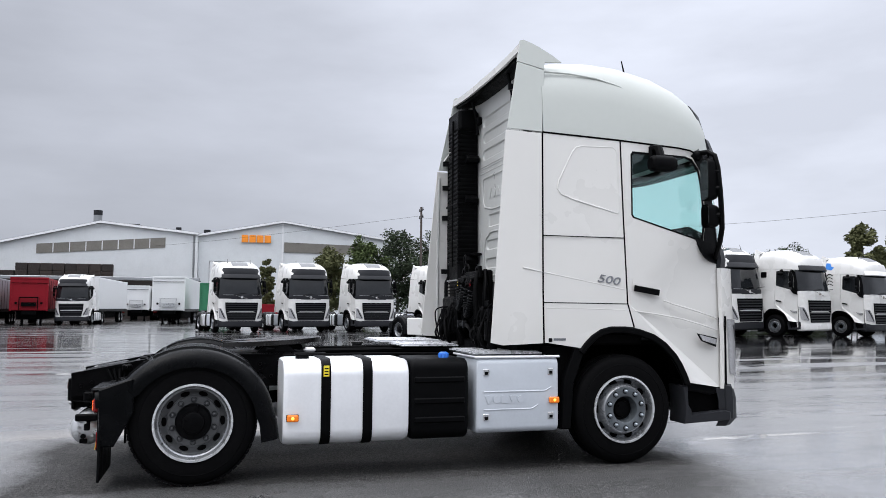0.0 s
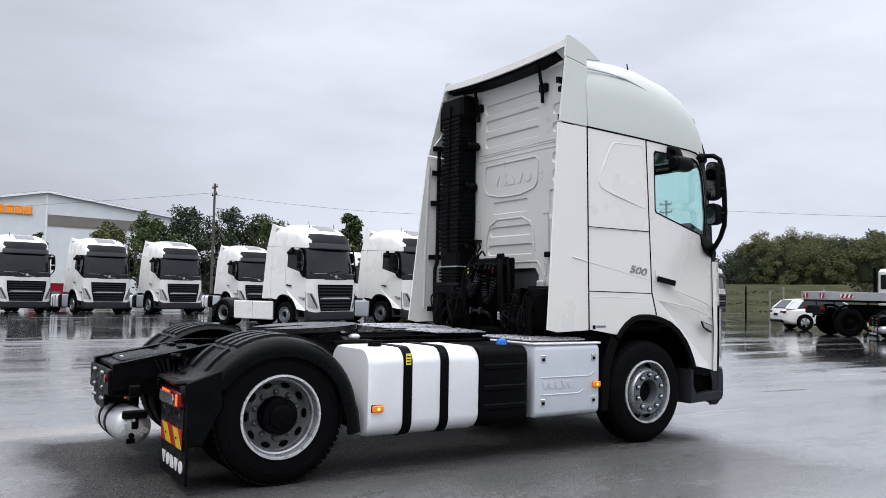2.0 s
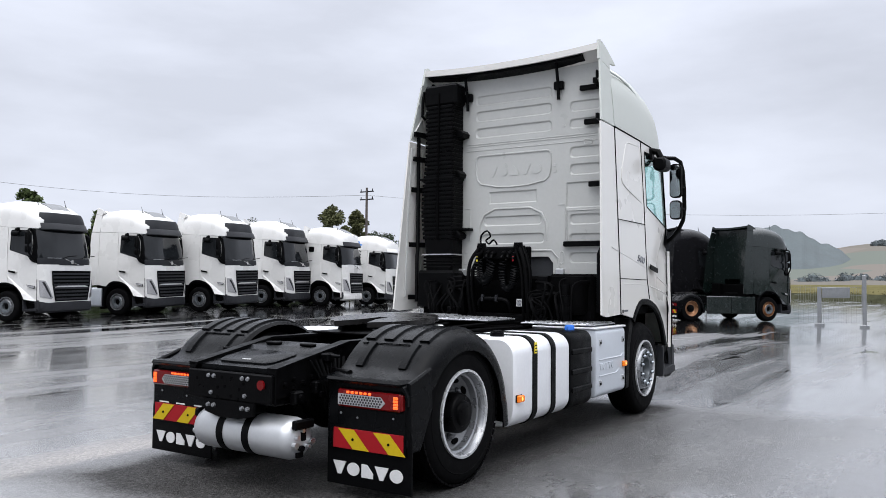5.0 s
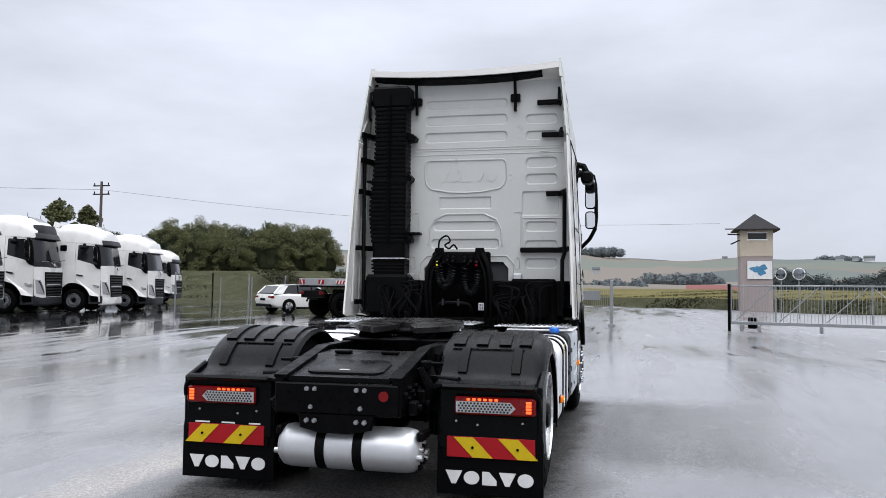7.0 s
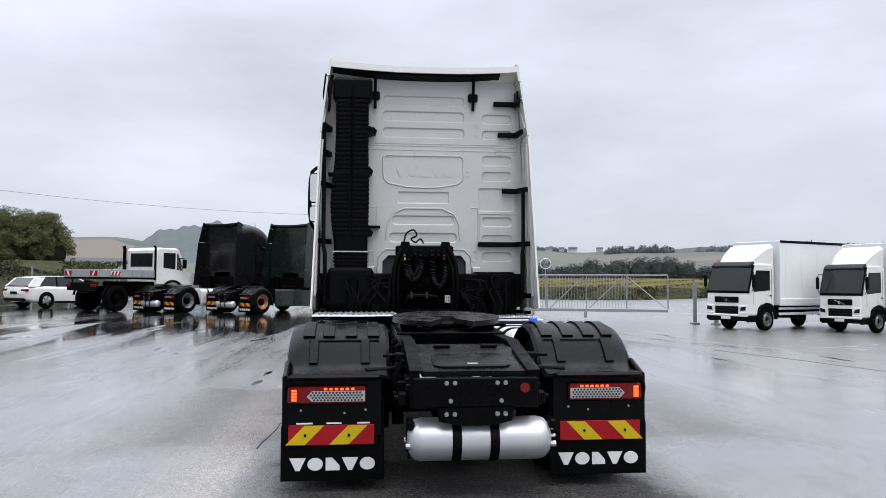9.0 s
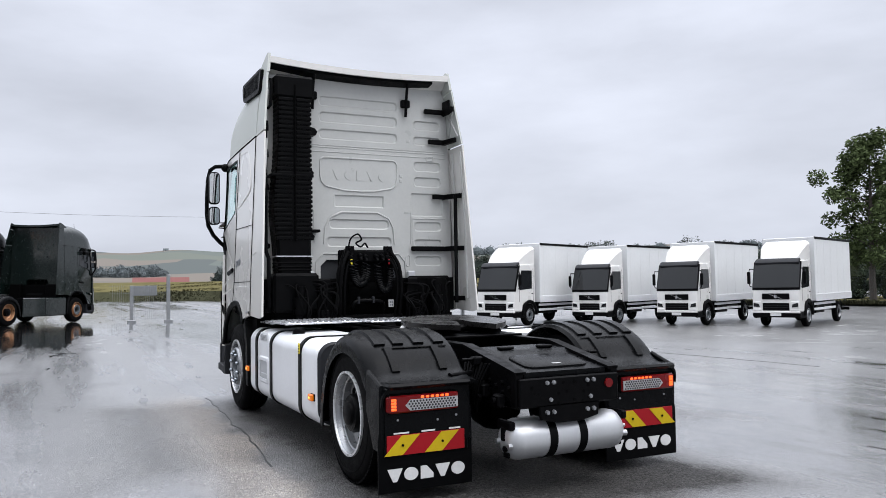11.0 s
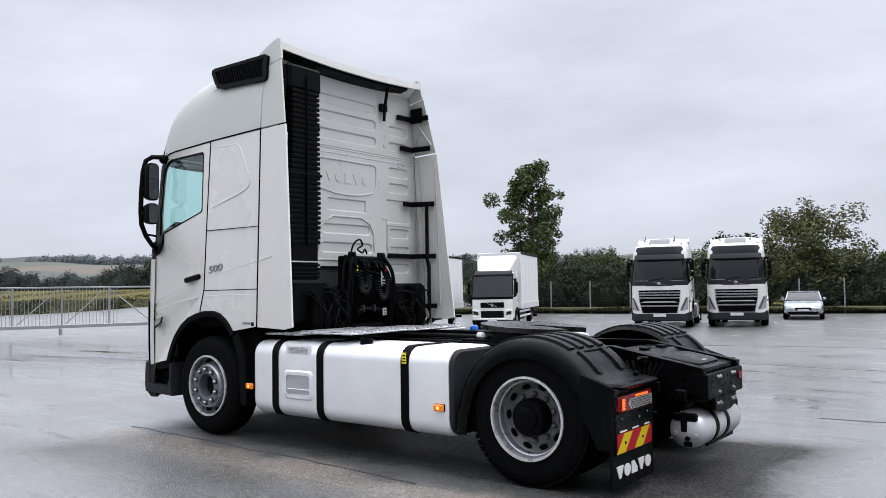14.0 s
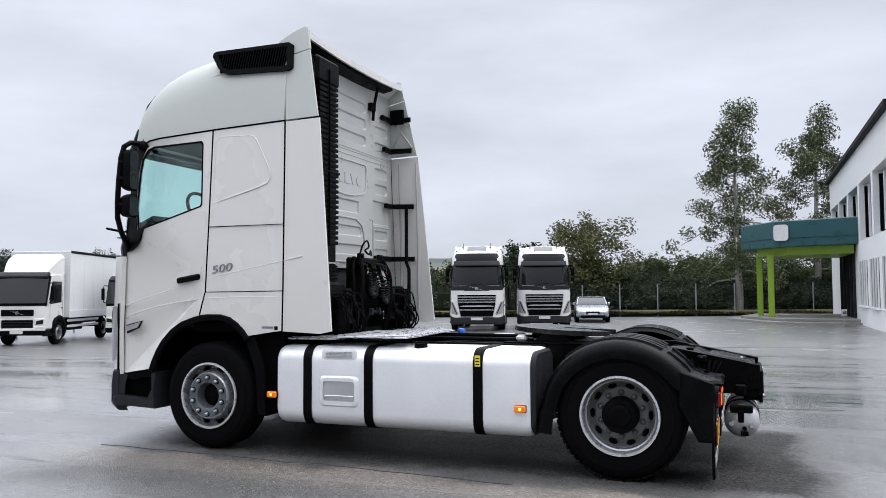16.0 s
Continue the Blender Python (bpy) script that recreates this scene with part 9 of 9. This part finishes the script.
thicket([(34, -44), (24, -46), (12, -50), (0, -54), (-14, -58)], 3.9, 3.2, "dark green hedge behind the wire fence", DARKLEAF, 7, 110000, 0.09)
thicket([(44, -70), (20, -76), (-10, -82)], 6.0, 4.0, "green bushes behind the yard", LEAF, 8, 50000, 0.14)
for k, (x, y, h, r, lm, sd) in enumerate(((10.3, 71, 7.2, 2.4, OLIVELEAF, 11), (13.2, 69, 7.9, 2.8, LEAF, 12), (16.8, 70.5, 8.6, 3.2, DARKLEAF, 13), (21.0, 70, 8.9, 3.3, DARKLEAF, 14), (24.4, 69, 8.5, 3.1, LEAF, 15), (3.6, 62, 5.6, 0.75, OLIVELEAF, 16), (24.0, 48.5, 7.2, 1.7, LEAF, 17), (28.5, 47.0, 6.0, 1.5, LEAF, 18), (48.3, 42.7, 8.0, 1.7, OLIVELEAF, 19), (51.6, 42.4, 7.8, 1.5, OLIVELEAF, 20))):
    tree(x, y, h, r, "leafy roadside tree with uneven green crown", lm, sd, 9500, 0.15, base=0.14)
tree(25.4, -40.2, 10.2, 2.3, "slender ash tree with open dark green crown", LEAF, 31, 15000, 0.12, base=0.26)
tree(10.3, -50.5, 6.6, 3.5, "broad bush-like tree with yellowing leaves", OLIVELEAF, 32, 15000, 0.11, base=0.10)
tree(-0.2, -52.5, 15.2, 3.6, "tall birch with hanging grey green foliage", BIRCHLEAF, 33, 26000, 0.095, BIRCHBARK, 0.16, 0.8, True)
tree(-5.6, -56.0, 15.0, 3.6, "tall birch with hanging grey green foliage", BIRCHLEAF, 34, 26000, 0.095, BIRCHBARK, 0.16, 0.8, True)
tree(-9.5, -30.0 - 27.0, 12.0, 2.6, "tall birch with hanging grey green foliage", BIRCHLEAF, 35, 15000, 0.095, BIRCHBARK, 0.2, 0.8, True)
tree(15.5, -52.0, 5.2, 2.6, "rounded green tree behind the fence", DARKLEAF, 36, 5000, 0.14, base=0.15)


# far hills: ridges, their mist painted into the colours
def ridge(a0, a1, d, hmax, material, name, label, seed, rough=0.25, step=1.2, base=0.0, shape=None):
    rng = np.random.default_rng(seed)
    n = int((a1 - a0) / step)
    ph = rng.random(6) * 6.28
    front, top, back = [], [], []
    for k in range(n + 1):
        f = k / n
        a = radians(a0 + (a1 - a0) * f)
        e = math.sin(math.pi * min(1, max(0, f))) ** 0.5 if shape is None else shape(f)
        hh = base + hmax * e * (1 - rough + rough * (0.5 + 0.25 * math.sin(f * 17 + ph[0]) + 0.15 * math.sin(f * 41 + ph[1]) + 0.1 * math.sin(f * 97 + ph[2])))
        c, s = math.cos(a), math.sin(a)
        front.append((d * 0.8 * c, d * 0.8 * s, base - 2))
        top.append((d * c, d * s, hh))
        back.append((d * 1.25 * c, d * 1.25 * s, base - 2))
    return structure(name, MB().loft([front, top, back], cap=False, closed=False), material, label, "hill", 60)


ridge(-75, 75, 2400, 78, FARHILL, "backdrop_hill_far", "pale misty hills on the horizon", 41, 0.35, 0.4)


def farm_hill(a0, a1, d0, d1, crest, name, seed):
    """A slope of fields that climbs from d0 to a crest at d1."""
    rng = np.random.default_rng(seed)
    ph = rng.random(3) * 6.28
    rings = []
    n = int((a1 - a0) / 0.8)
    for k in range(n + 1):
        a = radians(a0 + (a1 - a0) * k / n)
        h = crest(a0 + (a1 - a0) * k / n) * (1 + 0.05 * math.sin(a * 23 + ph[0]) + 0.03 * math.sin(a * 61 + ph[1]))
        row = []
        for j in range(9):
            f = j / 8
            d = d0 + (d1 - d0) * f
            row.append((d * math.cos(a), d * math.sin(a), -1.0 + (h + 1) * f ** 1.25))
        row.append((d1 * 1.3 * math.cos(a), d1 * 1.3 * math.sin(a), -4))
        rings.append(row)
    return structure(name, MB().loft(rings, cap=False, closed=False), FARMLAND, "misty slope of pale green and tan fields", "hill", 60)


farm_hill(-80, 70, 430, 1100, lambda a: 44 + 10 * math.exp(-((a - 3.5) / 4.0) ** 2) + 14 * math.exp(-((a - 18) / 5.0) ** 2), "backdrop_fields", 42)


def arc(a0, a1, d, step=1.5):
    n = max(1, int(abs(a1 - a0) / step))
    return [(d * math.cos(radians(a0 + (a1 - a0) * k / n)), d * math.sin(radians(a0 + (a1 - a0) * k / n))) for k in range(n + 1)]


def wood(a0, a1, d, h, z, label, leafmat, seed, count, size=0.7, uneven=0.45, width=None):
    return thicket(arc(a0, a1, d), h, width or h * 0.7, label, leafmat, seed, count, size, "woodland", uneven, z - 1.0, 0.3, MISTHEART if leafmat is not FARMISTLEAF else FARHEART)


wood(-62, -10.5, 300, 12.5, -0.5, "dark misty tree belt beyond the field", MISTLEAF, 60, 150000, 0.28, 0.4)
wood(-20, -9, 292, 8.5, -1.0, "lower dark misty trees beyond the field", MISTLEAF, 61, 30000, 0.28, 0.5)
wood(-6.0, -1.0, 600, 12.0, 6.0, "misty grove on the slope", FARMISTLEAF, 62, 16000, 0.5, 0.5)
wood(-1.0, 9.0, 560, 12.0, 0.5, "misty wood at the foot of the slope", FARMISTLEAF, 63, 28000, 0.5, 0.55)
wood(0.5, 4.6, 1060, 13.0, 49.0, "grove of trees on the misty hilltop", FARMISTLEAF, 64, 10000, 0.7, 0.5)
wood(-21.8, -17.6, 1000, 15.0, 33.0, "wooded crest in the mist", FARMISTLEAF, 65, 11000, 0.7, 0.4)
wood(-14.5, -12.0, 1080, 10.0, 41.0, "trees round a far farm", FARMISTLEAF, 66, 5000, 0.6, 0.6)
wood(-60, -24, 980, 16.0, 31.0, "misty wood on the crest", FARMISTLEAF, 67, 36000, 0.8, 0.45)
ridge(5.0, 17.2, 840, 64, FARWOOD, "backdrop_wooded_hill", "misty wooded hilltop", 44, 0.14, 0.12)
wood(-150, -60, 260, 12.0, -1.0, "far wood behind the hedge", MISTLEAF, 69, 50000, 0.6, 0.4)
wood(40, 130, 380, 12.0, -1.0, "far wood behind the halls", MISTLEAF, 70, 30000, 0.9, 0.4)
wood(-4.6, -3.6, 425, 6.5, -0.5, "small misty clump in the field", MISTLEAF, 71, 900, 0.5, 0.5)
for k, (a, d, z, w) in enumerate(((-13.4, 1060, 42, 14), (-14.3, 1065, 42.5, 10), (-15.1, 1070, 43, 18), (-6.3, 1080, 44, 9), (2.4, 720, 19, 10), (-17.0, 1040, 41, 12))):
    x, y = d * math.cos(radians(a)), d * math.sin(radians(a))
    h = thing("farmhouse", "small white farmhouse far off in the mist", "house", "far farmhouses", pose(x, y, z - 2, 0, 0, a + 90))
    part("wall", MB().box(-w / 3, w / 3, -3, 3, 0, 4), FARHOUSE, h)
    part("roof", MB().prism([(-3.6, 4), (3.6, 4), (0, 6.2)], "x", -w / 3 - 0.4, w / 3 + 0.4), FARWOOD, h)
barn = thing("barn", "low barn with a faded red roof beyond the field", "house", "", pose(414, -42, -3.6, 0, 0, 84))
part("wall", MB().box(-13, 13, -5, 5, 0, 5.2), FARHOUSE, barn)
part("roof", MB().prism([(-6, 5.0), (6, 5.0), (0, 8.6)], "x", -13.5, 13.5), ROOFRED, barn, "faded red roof")
wood(-64, -28, 178, 12.5, -1.0, "dark wood behind the field", WOODLEAF, 72, 150000, 0.2, 0.3)


def verge(line, count, size, z, label, leafmat, seed, depth=2.5):
    """Rough standing grass along a bank, as one object."""
    rng = np.random.default_rng(seed)
    pts = np.array(line, float)
    seg = np.linalg.norm(np.diff(pts, axis=0), axis=1)
    pick = rng.choice(len(seg), count, p=seg / seg.sum())
    f = rng.random((count, 1))
    p = pts[pick] * (1 - f) + pts[pick + 1] * f
    d = pts[pick + 1] - pts[pick]
    d /= np.linalg.norm(d, axis=1, keepdims=True)
    off = rng.random((count, 1)) * depth
    p = p + np.stack([-d[:, 1], d[:, 0]], 1) * off
    h = size * (0.5 + rng.random(count)) * (0.6 + 0.5 * np.sin(p[:, 0] * 0.9 + p[:, 1] * 0.7))
    zz = z[0] + (z[1] - z[0]) * off[:, 0] / depth
    a = rng.random(count) * np.pi
    w = 0.14 * np.stack([np.cos(a), np.sin(a)], 1)
    lean = rng.normal(size=(count, 2)) * 0.12
    quad = np.stack([np.column_stack([p - w, zz - 0.1]), np.column_stack([p + w, zz - 0.1]), np.column_stack([p + lean, zz + np.abs(h)])], 1).reshape(-1, 3)
    me = bpy.data.meshes.new("grass")
    me.from_pydata(quad.tolist(), [], np.arange(count * 3).reshape(-1, 3).tolist())
    me.materials.append(leafmat)
    return tagged(new("grass", me), label, "grass", kind="stuff")


DRYGRASS = leaf_mat("dry_olive_grass", (0.10, 0.09, 0.042), 0.35)
DARKGRASS = leaf_mat("dark_verge_grass", (0.045, 0.046, 0.026), 0.4)
verge([(66, -120), (68, -40), (73, -20), (76, -3), (92, 14), (130, 40)][::-1], 34000, 0.15, (-0.45, 0.75), "dark rough grass on the slope of the bank", DARKGRASS, 81, 2.6)
verge([(68.5, -120), (70.5, -40), (75.6, -20), (78.6, -3), (94.6, 14), (132, 40)][::-1], 34000, 0.13, (0.75, 1.6), "olive autumn grass on the bank", DRYGRASS, 82, 20)
verge([(34.5, -34.5), (26.2, -39.4), (14.2, -43.9), (-7, -49.4)], 16000, 0.14, (-0.4, -0.1), "grass strip along the fence foot", DARKGRASS, 83, -1.2)
verge([(50, 66), (62.0, 50.0), (66.0, 40.0), (64.0, 28.0), (72, 20), (100, 26)][::-1], 26000, 0.14, (-0.1, 3.4), "dark rough grass on the bank behind the fence", DARKGRASS, 84, -17)
